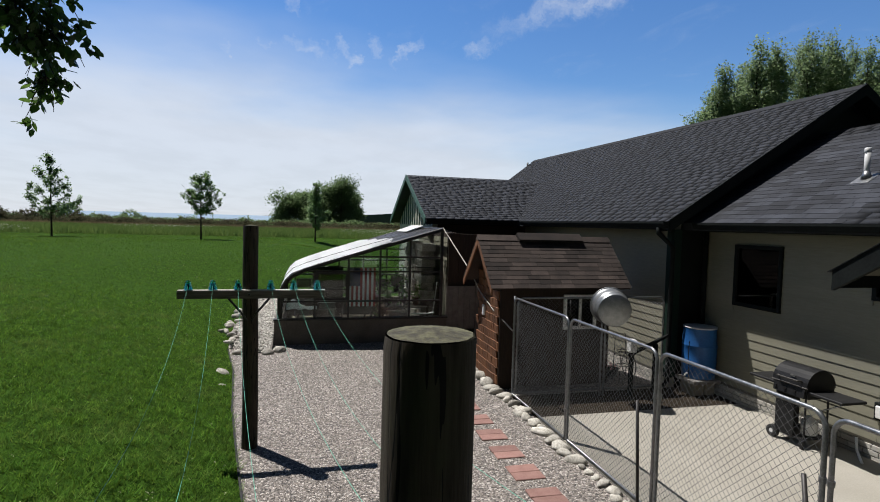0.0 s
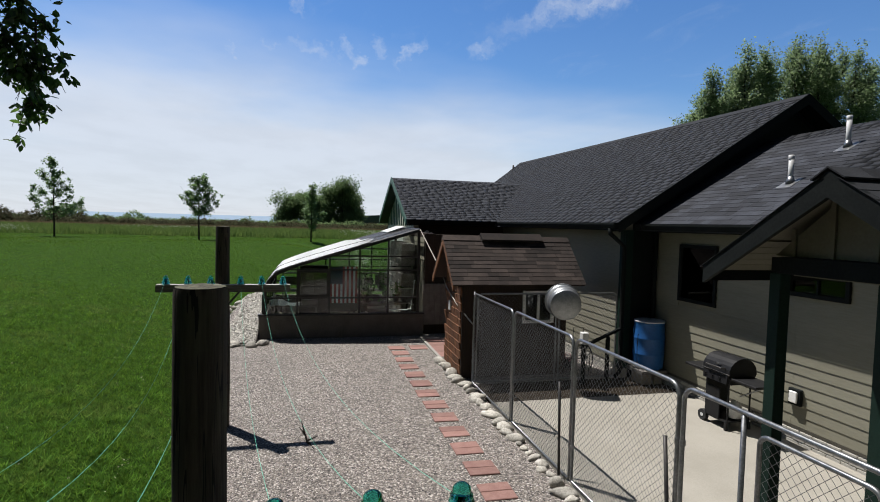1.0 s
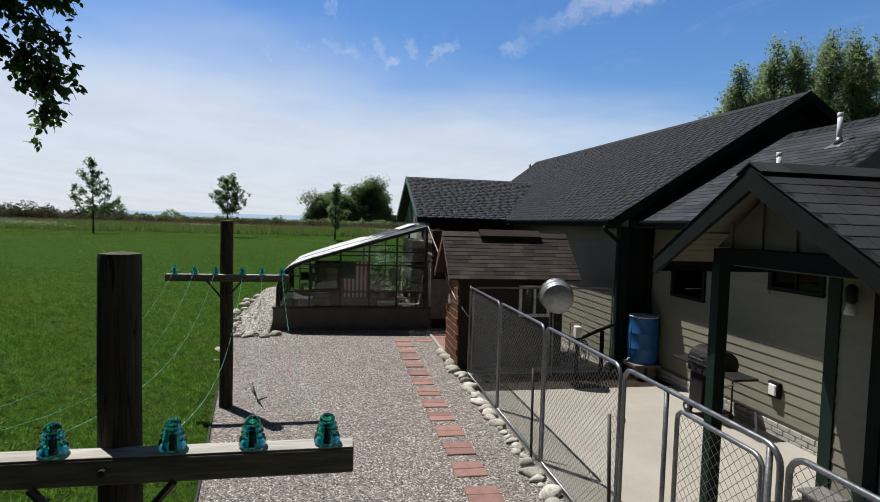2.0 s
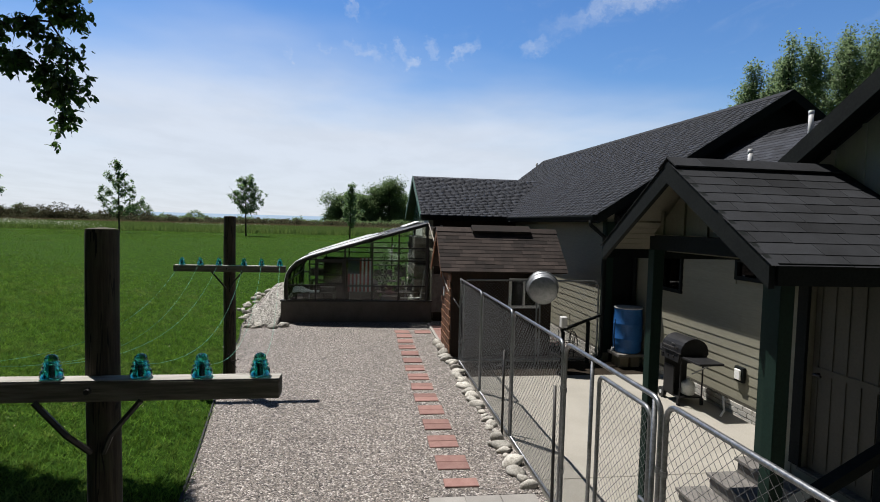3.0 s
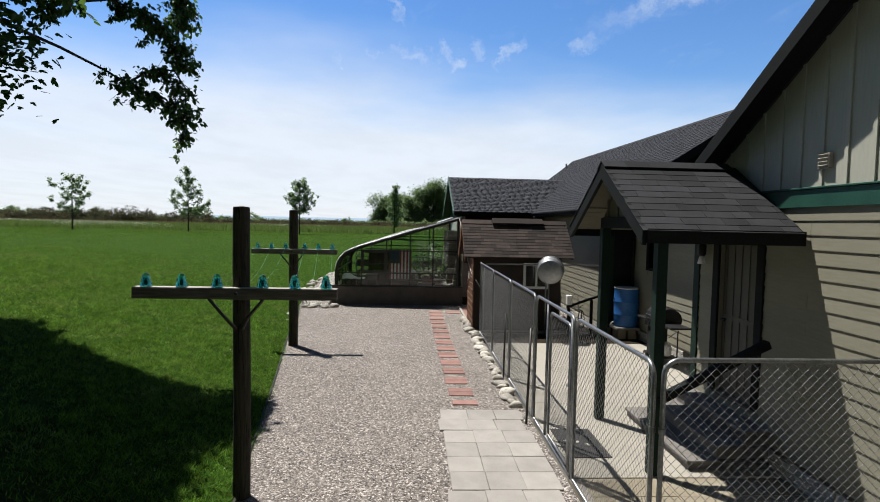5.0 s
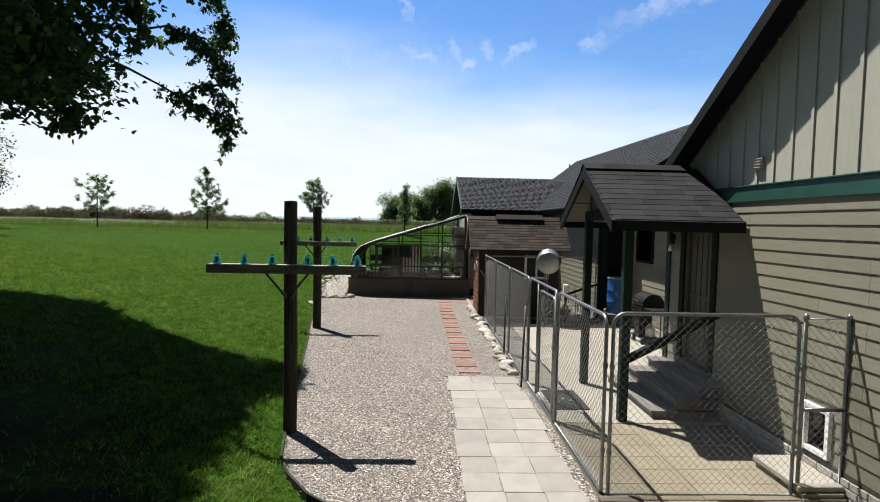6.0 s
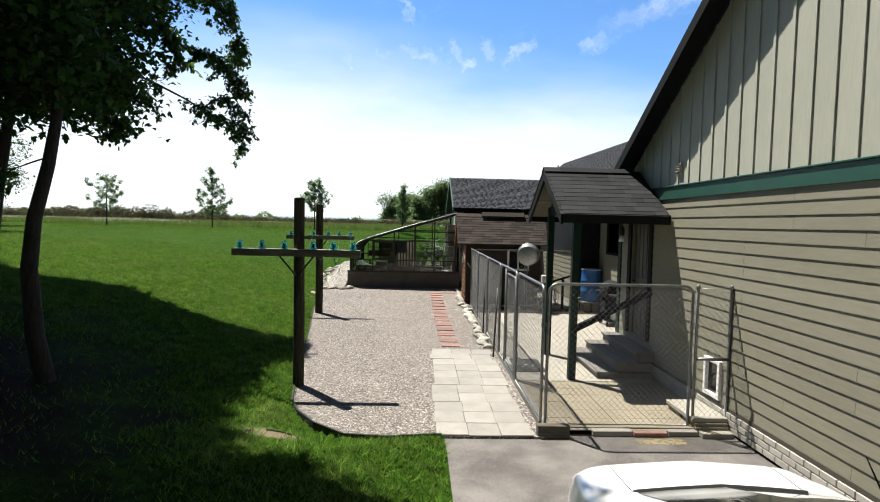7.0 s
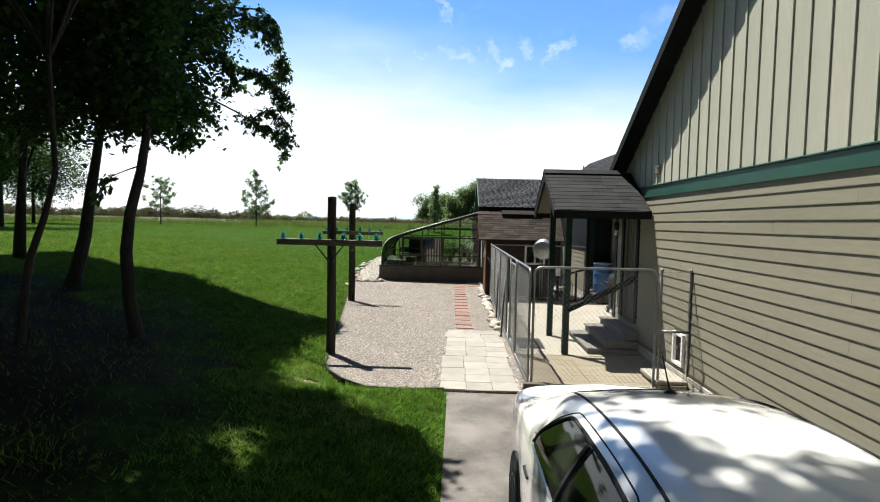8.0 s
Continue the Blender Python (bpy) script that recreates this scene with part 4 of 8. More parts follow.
def pole(x, y, height, r, arm_lo, arm_hi, arm_z, arm_y, ins_x, label):
    root = thing("utility_pole", (x, y, 0), label, "utility pole", "old telephone poles")
    n = 28
    rng = random.Random(int(height * 1000))
    wob = [1 + 0.03 * rng.uniform(-1, 1) for _ in range(n)]
    bm = bmesh.new()
    rings = []
    zs = [-0.3, 0.0, 0.6, 1.2, 1.8, 2.3, height - 0.02, height]
    for z in zs:
        rr = r * (1.06 - 0.06 * z / height) * (0.97 if z == height else 1)
        rings.append([bm.verts.new((x + rr * wob[k] * math.cos(6.2832 * k / n) + 0.006 * math.sin(z * 2), y + rr * wob[k] * math.sin(6.2832 * k / n), z)) for k in range(n)])
    for a, b in zip(rings, rings[1:]):
        for k in range(n):
            bm.faces.new((a[k], a[(k + 1) % n], b[(k + 1) % n], b[k]))
    bm.faces.new(rings[0][::-1])
    shaft = part("shaft", bm, M_POLE, root, smooth=True)
    cap = bmesh.new()
    rim = [cap.verts.new(v) for v in [(x + r * 0.985 * 0.945 * wob[k] * math.cos(6.2832 * k / n) + 0.006 * math.sin(height * 2), y + r * 0.985 * 0.945 * wob[k] * math.sin(6.2832 * k / n), height + 0.002) for k in range(n)]]
    mid = cap.verts.new((x, y, height + 0.012))
    for k in range(n):
        cap.faces.new((rim[k], rim[(k + 1) % n], mid))
    part("pole_top", cap, M_POLETOP, shaft, "end grain with pale green lichen")
    arm = part("crossarm", B((arm_lo, arm_y - 0.05, arm_z - 0.055), (arm_hi, arm_y + 0.05, arm_z + 0.045), bevel=0.006), M_ARM, root)
    # pale weathered plate; the sun on the arm's top is put into its colour
    part("sunlit_top", B((arm_lo + 0.003, arm_y - 0.046, arm_z + 0.0455), (arm_hi - 0.003, arm_y + 0.046, arm_z + 0.0495), bevel=0.001), M_ARMTOP, arm, "pale weathered upper face with sunlight painted in")
    for s in (-1, 1):
        part("brace", tube([(x + s * 0.24, arm_y - 0.058, arm_z - 0.05), (x + s * 0.10, arm_y - 0.05, arm_z - 0.22), (x + s * 0.03, y - r - 0.004, arm_z - 0.34)], 0.015, 6), M_DKMETAL, root)
    part("bolt", tube([(x, arm_y - 0.075, arm_z), (x, arm_y - 0.04, arm_z)], 0.014, 8), M_DKMETAL, arm)
    for ix in ins_x:
        insulator(arm, (ix, arm_y, arm_z + 0.056))
    return root


pole(0.19, 0.83, 2.755, 0.0755, -0.735, 1.09, 1.97, 0.72, (-0.63, -0.315, 0.0, 0.41, 0.70, 0.985), "dark weathered wooden pole with crossarm and glass insulators")
pole(-0.70, 7.13, 2.855, 0.093, -1.53, 0.22, 2.005, 7.01, (-1.41, -1.13, -0.84, -0.45, -0.17, 0.12), "dark weathered wooden pole standing at the gravel edge")


def line(a, b, sag, r=0.0013):
    a, b = Vector(a), Vector(b)
    pts = [a.lerp(b, k / 16) - Vector((0, 0, sag * 4 * (k / 16) * (1 - k / 16))) for k in range(17)]
    return tube(pts, r, 5)


INS_A, INS_B = (-0.63, -0.315, 0.0, 0.41, 0.70, 0.985), (-1.41, -1.13, -0.84, -0.45, -0.17, 0.12)
for k, (a, b) in enumerate(zip(INS_A, INS_B)):
    w = solid("pole_line", line((a, 0.72, 2.085), (b, 7.01, 2.12), 0.42 + 0.05 * math.sin(k * 2.1)), M_TWINE, "thin green line strung between the two poles", "line", "lines between the poles")

snag = thing("snagged_twig", (0.50, 2.2, 1.72), "small dry twig snagged on a pole line", "twig")
for a, b in (((0.50, 2.2, 1.70), (0.465, 2.19, 1.83)), ((0.50, 2.2, 1.71), (0.56, 2.21, 1.73)), ((0.49, 2.2, 1.74), (0.455, 2.2, 1.79)), ((0.505, 2.2, 1.70), (0.535, 2.2, 1.66))):
    part("sprig", tube([a, b], [0.007, 0.002], 5), M_BARK, snag)


def scattered_bits(name, n, x0, x1, y0, y1, z, lo, hi, material, label, category, seed, flat=0.7, long=1.3):
    rng = np.random.default_rng(seed)
    X, Y = rng.uniform(x0, x1, n), rng.uniform(y0, y1, n)
    T = np.array([(1, 0, 0), (0, 1, 0), (-1, 0, 0), (0, -1, 0), (0, 0, 0.8)])
    tri = np.array([(0, 1, 4), (1, 2, 4), (2, 3, 4), (3, 0, 4)])
    s = rng.uniform(lo, hi, (n, 1, 1)) * np.stack([rng.uniform(0.8, long, n), rng.uniform(0.7, 1.2, n) / max(1, long / 2), np.full(n, flat)], 1)[:, None, :]
    a = rng.uniform(0, 6.28, n)
    V = T[None] * s
    c, sn = np.cos(a)[:, None], np.sin(a)[:, None]
    V = np.stack([V[..., 0] * c - V[..., 1] * sn, V[..., 0] * sn + V[..., 1] * c, V[..., 2]], -1) + np.stack([X, Y, np.full(n, z)], 1)[:, None, :]
    F = tri[None] + (np.arange(n) * 5)[:, None, None]
    solid(name, flat_mesh(name, V.reshape(-1, 3), F.reshape(-1, 3)), material, label, category, kind="stuff")


scattered_bits("drive_grit", 3800, 2.25, 5.7, -4.2, -0.98, -0.0295, 0.0025, 0.006, M_STONE_BIT, "small stray gravel bits on the drive", "gravel", 31)
scattered_bits("straw_litter", 130, 4.50, 5.05, -1.12, -0.97, -0.028, 0.010, 0.022, M_STRAW, "yellow straw scraps on the drive by the fence", "straw", 32, 0.25, 3.0)


# ---- garage with the gable facing the drive ----
WX = 5.75
garage = thing("garage", (WX, -3.0, 0), "tan garage with lap siding and sage board-and-batten gable", "house")
RIDGE_Y, RAKE_SLOPE = -3.4, 0.63
EAVE_Y, EAVE_Z = 2.53, 3.52


def rake_z(y):
    return EAVE_Z + (EAVE_Y - y) * RAKE_SLOPE if y > RIDGE_Y else EAVE_Z + (EAVE_Y - RIDGE_Y) * RAKE_SLOPE - (RIDGE_Y - y) * RAKE_SLOPE


DOOR = (1.68, 2.44, 0.56, 2.60)
top = rake_z(RIDGE_Y)
gw = prism([(-9.5, 0.0), (DOOR[0], 0.0), (DOOR[0], DOOR[3]), (DOOR[1], DOOR[3]), (DOOR[1], 0.0), (3.02, 0.0), (3.02, rake_z(3.02) - 0.1), (RIDGE_Y, top - 0.1), (-9.5, rake_z(-9.5) - 0.1)], "x", WX, WX + 0.15)
part("wall", gw, M_SIDING, garage)
part("wall", B((WX + 0.15, 2.87, 0), (7.3, 3.02, 3.4)), M_SIDING, garage)
part("wall", B((WX + 0.15, -9.5, 0), (14, -9.35, 3.0)), M_SIDING, garage)
part("wall", B((13.85, -9.35, 0), (14, 2.87, 3.0)), M_SIDING, garage)
for s, a, b in ((1, RIDGE_Y, EAVE_Y + 0.06), (-1, -9.6, RIDGE_Y)):
    za, zb = rake_z(a), rake_z(b)
    part("roof", prism([(a, za), (b, zb), (b, zb - 0.07), (a, za - 0.07)], "x", 5.452, 14.2), M_SHINGLE, garage, "dark grey shingled roof slope")
    part("rake_board", prism([(a, za + 0.012), (b, zb + 0.012), (b, zb - 0.17), (a, za - 0.17)], "x", 5.415, 5.45), M_DARKTRIM, garage)
    part("soffit", prism([(a, za - 0.072), (b, zb - 0.072), (b, zb - 0.085), (a, za - 0.085)], "x", 5.452, WX - 0.037), M_DARKTRIM, garage)
# green belt board
part("belt_board", B((WX - 0.032, -9.5, 2.88), (WX - 0.002, 3.02, 3.06), bevel=0.003), M_GREEN, garage, "dark green belt board")
part("belt_board", B((WX - 0.05, -9.5, 3.062), (WX - 0.002, 3.02, 3.080), bevel=0.003), M_GREEN, garage, "dark green drip cap")
# board and batten above
part("gable_panel", prism([(-9.4, 3.081), (3.0, 3.081), (3.0, rake_z(3.0) - 0.09), (RIDGE_Y, top - 0.09), (-9.4, rake_z(-9.4) - 0.09)], "x", WX - 0.012, WX - 0.001), M_BOARD, garage, "sage green gable boards")
y = 2.569
while y > -9.3:
    part("batten", B((WX - 0.028, y - 0.021, 3.083), (WX - 0.0125, y + 0.021, rake_z(y) - 0.09)), M_BOARD, garage)
    y -= 0.2955
part("corner_board", B((WX - 0.03, 2.90, 0.20), (WX - 0.002, 3.04, 2.92), bevel=0.003), M_POST, garage, "dark green corner board")
part("corner_board", B((WX, 3.022, 0.20), (WX + 0.10, 3.045, 2.92), bevel=0.003), M_POST, garage, "dark green corner board")
DOGHOLE = (-0.575, -0.20, 0.30, 0.79)
boards(garage, "siding_board", M_SIDING, WX - 0.001, -9.5, 2.90, 0.2735, 2.876, 0.1455, cuts=(-6.2, -2.6, 0.9), holes=((1.56, 2.56, 0.0, 2.72), DOGHOLE))
# wall louvre
lv = part("wall_vent", B((WX - 0.05, 0.665, 3.245), (WX - 0.012, 0.815, 3.40), bevel=0.006), M_SLAB, garage, "pale louvred wall vent")
for k in range(4):
    part("slat", B((-0.010, 0.68, -0.003), (0.010, 0.80, 0.003), Matrix.Translation((WX - 0.055, 0, 3.27 + 0.035 * k)) @ Matrix.Rotation(radians(35), 4, "Y")), M_SLAB, lv)
part("wall", B((WX + 0.001, DOOR[0], 0), (WX + 0.15, DOOR[1], 0.534)), M_SIDING, garage)
# door
door = part("door", B((WX + 0.045, DOOR[0] + 0.01, DOOR[2]), (WX + 0.09, DOOR[1] - 0.01, DOOR[3] - 0.02), bevel=0.003), M_DOOR, garage, "closed khaki plank door")
for k in range(5):
    yy = DOOR[0] + 0.08 + 0.15 * k
    part("plank_bead", B((WX + 0.036, yy - 0.004, 0.62), (WX + 0.044, yy + 0.004, 2.5)), M_DOOR, door)
part("rail", B((WX + 0.034, DOOR[0] + 0.03, 1.50), (WX + 0.044, DOOR[1] - 0.03, 1.56)), M_DOOR, door)
part("handle", tube([(WX + 0.04, 2.34, 1.50), (WX - 0.03, 2.34, 1.50), (WX - 0.035, 2.25, 1.50)], 0.012, 8), M_BLACK, door)
for a, b, z0, z1 in ((1.555, 1.68, 0.56, 2.60), (2.44, 2.565, 0.56, 2.60), (1.555, 2.565, 2.60, 2.72)):
    part("door_trim", B((WX - 0.035, a, z0), (WX - 0.0025, b, z1), bevel=0.003), M_DARKTRIM, garage, "near-black green door trim")
part("porch_light", lathe([(0.03, -0.02), (0.05, 0), (0.055, 0.12), (0.02, 0.16)], (WX - 0.09, 1.36 + 1.38, 2.30), 12), M_BLACK, garage, "small black wall lantern", smooth=True)
part("lamp_glass", lathe([(0.028, 0), (0.052, -0.10), (0.045, -0.105)], (WX - 0.09, 2.74, 2.28), 12), M_PVC, garage, "pale glass lantern shade", smooth=True)
part("threshold", B((WX - 0.04, 1.66, 0.535), (WX + 0.1, 2.46, 0.558)), M_ARM, garage)
# dog door
dd = part("dog_door", B((WX - 0.004, DOGHOLE[0] + 0.05, DOGHOLE[2] + 0.05), (WX + 0.01, DOGHOLE[1] - 0.05, DOGHOLE[3] - 0.05)), M_DKGLASS, garage, "white framed dog flap with dark panel")
for a, b, z0, z1 in ((DOGHOLE[0], DOGHOLE[0] + 0.055, DOGHOLE[2], DOGHOLE[3]), (DOGHOLE[1] - 0.055, DOGHOLE[1], DOGHOLE[2], DOGHOLE[3]),
                     (DOGHOLE[0] + 0.055, DOGHOLE[1] - 0.055, DOGHOLE[2], DOGHOLE[2] + 0.05), (DOGHOLE[0] + 0.055, DOGHOLE[1] - 0.055, DOGHOLE[3] - 0.05, DOGHOLE[3])):
    part("flap_frame", B((WX - 0.05, a, z0), (WX - 0.002, b, z1), bevel=0.005), M_WHITE, dd, "white flap frame")
part("base_course", B((WX - 0.012, -9.5, 0.0), (WX - 0.0015, 3.02, 0.232)), M_MORTAR, garage)
part("starter_strip", B((WX - 0.020, -9.5, 0.236), (WX - 0.002, 2.89, 0.2725)), M_DOOR, garage, "brown starter strip under the siding")


def base_bricks(parent, x, y0, y1, rows, seed):
    rng = random.Random(seed)
    me = as_mesh("brick", B((-0.022, -0.0975, 0), (0, 0.0975, 0.065), bevel=0.004))
    me.materials.append(M_WBRICK)
    for k in range(rows):
        y = y0 + (0.1 if k % 2 else 0.2)
        while y < y1 - 0.1:
            ob = new("brick", me)
            ob.parent = parent
            if parent.parent is None and parent.type == "EMPTY":
                ob.matrix_parent_inverse = parent.matrix_basis.inverted()
            ob.matrix_basis = Matrix.Translation((x + rng.uniform(-0.003, 0.003), y, 0.004 + 0.076 * k))
            y += 0.205


# ---- porch ----
porch = thing("porch", (4.36, 2.0, 0), "small gabled porch on dark green posts over the side door", "porch")
PR, PZ, PE0, PE1, PEZ = 2.17, 3.415, 0.95, 3.36, 2.64
pslope = (PZ - PEZ) / (PR - PE0)
for s, e in ((-1, PE0), (1, PE1)):
    ez = PZ - abs(e - PR) * pslope
    part("roof_deck", prism([(PR, PZ - 0.02), (e, ez - 0.02), (e, ez - 0.06), (PR, PZ - 0.06)], "x", 4.09, WX - 0.036), M_SOFFIT, porch)
    part("underlay", prism([(PR, PZ - 0.0165), (e, ez - 0.0165), (e, ez - 0.0195), (PR, PZ - 0.0195)], "x", 4.09, WX - 0.036), M_DARKTRIM, porch)
    part("rake_board", prism([(PR, PZ), (e, ez), (e, ez - 0.17), (PR, PZ - 0.19)], "x", 4.045, 4.088), M_DARKTRIM, porch)
    part("fascia", B((4.09, e - 0.012 if s > 0 else e - 0.026, ez - 0.15), (WX - 0.036, e + 0.026 if s > 0 else e + 0.012, ez - 0.005)), M_DARKTRIM, porch)
for py in (1.20, 2.82):
    part("post", B((4.305, py - 0.055, 0.03), (4.415, py + 0.055, 2.63), bevel=0.005), M_POST, porch, "dark green square post")
    part("side_beam", B((4.31, py - 0.045, 2.632), (WX - 0.036, py + 0.045, 2.76)), M_DARKTRIM, porch)
part("tie_beam", B((4.30, 1.25, 2.63), (4.42, 2.77, 2.77), bevel=0.004), M_DARKTRIM, porch)
part("gable_board", prism([(1.16, 2.775), (2.86, 2.775), (PR, PZ - 0.075)], "x", 4.345, 4.36), M_SOFFIT, porch, "tan gable infill")
for k in range(-2, 3):
    yy = PR - 0.15 + 0.33 * k
    hz = PZ - abs(yy - PR) * pslope - 0.09
    if hz > 2.85:
        part("gable_batten", B((4.325, yy - 0.02, 2.776), (4.344, yy + 0.02, hz)), M_SOFFIT, porch)
for k in range(12):
    part("ceiling_board", B((4.43 + 0.106 * k, 1.26, 2.612), (4.532 + 0.106 * k, 2.76, 2.626), bevel=0.003), M_SOFFIT, porch)
for k in range(5):
    ya, yb = 2.88 + 0.088 * k, 2.962 + 0.088 * k
    part("soffit_slat", prism([(ya, PZ - (ya - PR) * pslope - 0.064), (yb, PZ - (yb - PR) * pslope - 0.064), (yb, PZ - (yb - PR) * pslope - 0.074), (ya, PZ - (ya - PR) * pslope - 0.074)], "x", 4.09, WX - 0.036), M_SOFFIT, porch)
part("ceiling_board", prism([(1.0, 2.60), (1.15, 2.60), (1.15, 2.615), (1.0, 2.615)], "x", 4.1, WX - 0.04), M_SOFFIT, porch)
part("handrail", tube([(4.36, 1.16, 0.83), (5.58, 1.22, 1.43)], 0.058, 4), M_DARKTRIM, porch, "heavy dark handrail beside the steps")
ln = math.hypot(PR - PE0, PZ - PEZ)
cosp, sinp = (PR - PE0) / ln, (PZ - PEZ) / ln
shingles(porch, "shingle", M_SHINGLE_DK, (4.035, PE0 - 0.035, PEZ - 0.030), (1, 0, 0), (0, cosp, sinp), lambda v: (0.0, WX - 0.036 - 4.035 - 0.10 * v / ln) if v < ln - 0.05 else None, 0.135, 0.31, lambda u, v: True, 41, 0.007)
ln2 = ln * (PE1 - PR) / (PR - PE0)
shingles(porch, "shingle", M_SHINGLE_DK, (WX - 0.036, PE1 + 0.03, PZ - (PE1 - PR) * pslope - 0.030), (-1, 0, 0), (0, -cosp, sinp), lambda v: (0.0, WX - 0.036 - 4.035) if v < ln2 - 0.05 else None, 0.135, 0.31, lambda u, v: True, 42, 0.007)
for k in range(6):
    xx = 4.035 + 0.28 * k
    for s in (-1, 1):
        part("ridge_cap", prism([(PR, PZ + 0.03), (PR + s * 0.13, PZ + 0.03 - 0.13 * pslope), (PR + s * 0.13, PZ + 0.018 - 0.13 * pslope), (PR, PZ + 0.018)], "x", xx, min(xx + 0.278, WX - 0.14)), M_SHINGLE_DK, porch)

# steps
steps = thing("door_steps", (5.2, 2.0, 0.03), "grey timber steps up to the side door", "steps")
for k, (x0, y0, y1, z) in enumerate(((4.77, 1.26, 2.96, 0.14), (5.10, 1.28, 2.94, 0.295), (5.41, 1.28, 2.94, 0.45))):
    part("step_box", B((x0 + 0.03, y0 + 0.03, 0.031 if k == 0 else z - 0.154), (WX - 0.04, y1 - 0.03, z - 0.034)), M_STEP, steps)
    xe = (5.13, 5.44, WX - 0.04)[k]
    w = (xe - x0) / (2, 2, 2)[k]
    for j in range((2, 2, 2)[k]):
        part("tread_board", B((x0 + j * w + 0.003, y0, z - 0.033), (x0 + (j + 1) * w - 0.003, y1, z), bevel=0.004), M_STEP, steps)


# ---- house: main wing, low wing and side wing ----
house = thing("house", (9.0, 12.0, 0), "long tan house with dark grey shingled roofs", "house")
HX, HEX, HEZ, HRX, HRZ, HY0, HY1 = 6.52, 6.14, 3.10, 10.34, 5.81, 8.15, 22.2
hs = (HRZ - HEZ) / (HRX - HEX)


def ridge_skew(p):
    """The main ridge is not quite square to the gable: it drifts towards the yard as it runs back."""
    f = (p[1] - HY0) / (HY1 - HY0) * (p[0] - HEX) / (HRX - HEX)
    return Vector((p[0] - 0.64 * f, p[1], p[2] + 0.04 * f))


def skewed(bm):
    for v in bm.verts:
        v.co = ridge_skew(v.co)
    return bm


part("wall", B((HX, 8.50, 0), (HX + 0.15, 22.4, 3.15)), M_SIDING, house)
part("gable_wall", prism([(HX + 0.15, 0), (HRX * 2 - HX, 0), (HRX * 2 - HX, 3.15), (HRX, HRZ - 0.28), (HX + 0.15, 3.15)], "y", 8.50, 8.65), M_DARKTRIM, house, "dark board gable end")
part("gable_wall", prism([(HX + 0.15, 0), (HRX * 2 - HX, 0), (HRX * 2 - HX, 3.15), (HRX, HRZ - 0.28), (HX + 0.15, 3.15)], "y", 22.25, 22.4), M_SIDING, house)
part("wall", B((HRX * 2 - HX, 8.5, 0), (HRX * 2 - HX + 0.15, 22.4, 3.1)), M_SIDING, house)
slope_bm = bmesh.new()
for k in range(16):
    prism([(HEX, HEZ - 0.012), (HEX + (HRX - HEX) / 2, (HEZ + HRZ) / 2 - 0.012), (HRX, HRZ - 0.012), (HRX, HRZ - 0.16), (HEX + (HRX - HEX) / 2, (HEZ + HRZ) / 2 - 0.16), (HEX, HEZ - 0.16)], "y", HY0 + (HY1 - HY0) * k / 16, HY0 + (HY1 - HY0) * (k + 1) / 16, slope_bm)
bmesh.ops.remove_doubles(slope_bm, verts=slope_bm.verts, dist=0.0005)
part("roof", skewed(slope_bm), M_SHINGLE, house, "dark grey shingled roof slope")
part("roof", prism([(2 * HRX - HEX, HEZ), (HRX, HRZ), (HRX, HRZ - 0.16), (2 * HRX - HEX, HEZ - 0.16)], "y", HY0, HY1), M_SHINGLE, house, "dark grey shingled roof slope")
for sgn in (1, -1):
    fx = lambda x: x if sgn > 0 else 2 * HRX - x
    part("rake_board", prism([(fx(HEX), HEZ + 0.02), (fx(HRX), HRZ + 0.02), (fx(HRX), HRZ - 0.2), (fx(HEX), HEZ - 0.2)], "y", HY0 - 0.035, HY0 - 0.002), M_DARKTRIM, house)
    part("soffit", prism([(fx(HEX), HEZ - 0.163), (fx(HRX), HRZ - 0.163), (fx(HRX), HRZ - 0.18), (fx(HEX), HEZ - 0.18)], "y", HY0, 8.498), M_DARKTRIM, house)
part("soffit", B((HEX + 0.01, 8.5, 2.96), (HX - 0.002, 14.6, 2.98)), M_DARKTRIM, house)


def gutter(parent, a, b, side, name="gutter"):
    (ax, ay, az), (bx, by, bz) = a, b
    if ax == bx:
        poly = [(ax, az), (ax + side * 0.11, az), (ax + side * 0.11, az - 0.03), (ax + side * 0.07, az - 0.11), (ax, az - 0.11)]
        return part(name, prism(poly, "y", ay, by), M_DARKTRIM, parent, "near-black gutter")
    poly = [(ay, az), (ay + side * 0.11, az), (ay + side * 0.11, az - 0.03), (ay + side * 0.07, az - 0.11), (ay, az - 0.11)]
    return part(name, prism(poly, "x", ax, bx), M_DARKTRIM, parent, "near-black gutter")


gutter(house, (HEX, HY0, HEZ - 0.02), (HEX, 14.72, HEZ - 0.02), -1)
# low wing between garage and main wing
LX, LEX, LEZ, LRX, LRZ = 7.17, 6.72, 3.09, 9.80, 4.92
ls = (LRZ - LEZ) / (LRX - LEX)
part("wall", B((LX, 3.02, 0), (LX + 0.15, 8.49, 3.15)), M_SIDING, house)
part("roof", prism([(LEX, LEZ), (LRX, LRZ), (LRX, LRZ - 0.15), (LEX, LEZ - 0.15)], "y", 2.2, 8.495), M_SHINGLE, house, "dark grey shingled low roof slope")
part("roof", prism([(2 * LRX - LEX, LEZ), (LRX, LRZ), (LRX, LRZ - 0.15), (2 * LRX - LEX, LEZ - 0.15)], "y", 2.2, 8.495), M_SHINGLE, house, "dark grey shingled low roof slope")
part("soffit", B((LEX + 0.01, 3.05, 2.925), (LX - 0.002, 8.49, 2.938)), M_DARKTRIM, house)
gutter(house, (LEX, 3.06, LEZ - 0.02), (LEX, 8.14, LEZ - 0.02), -1)
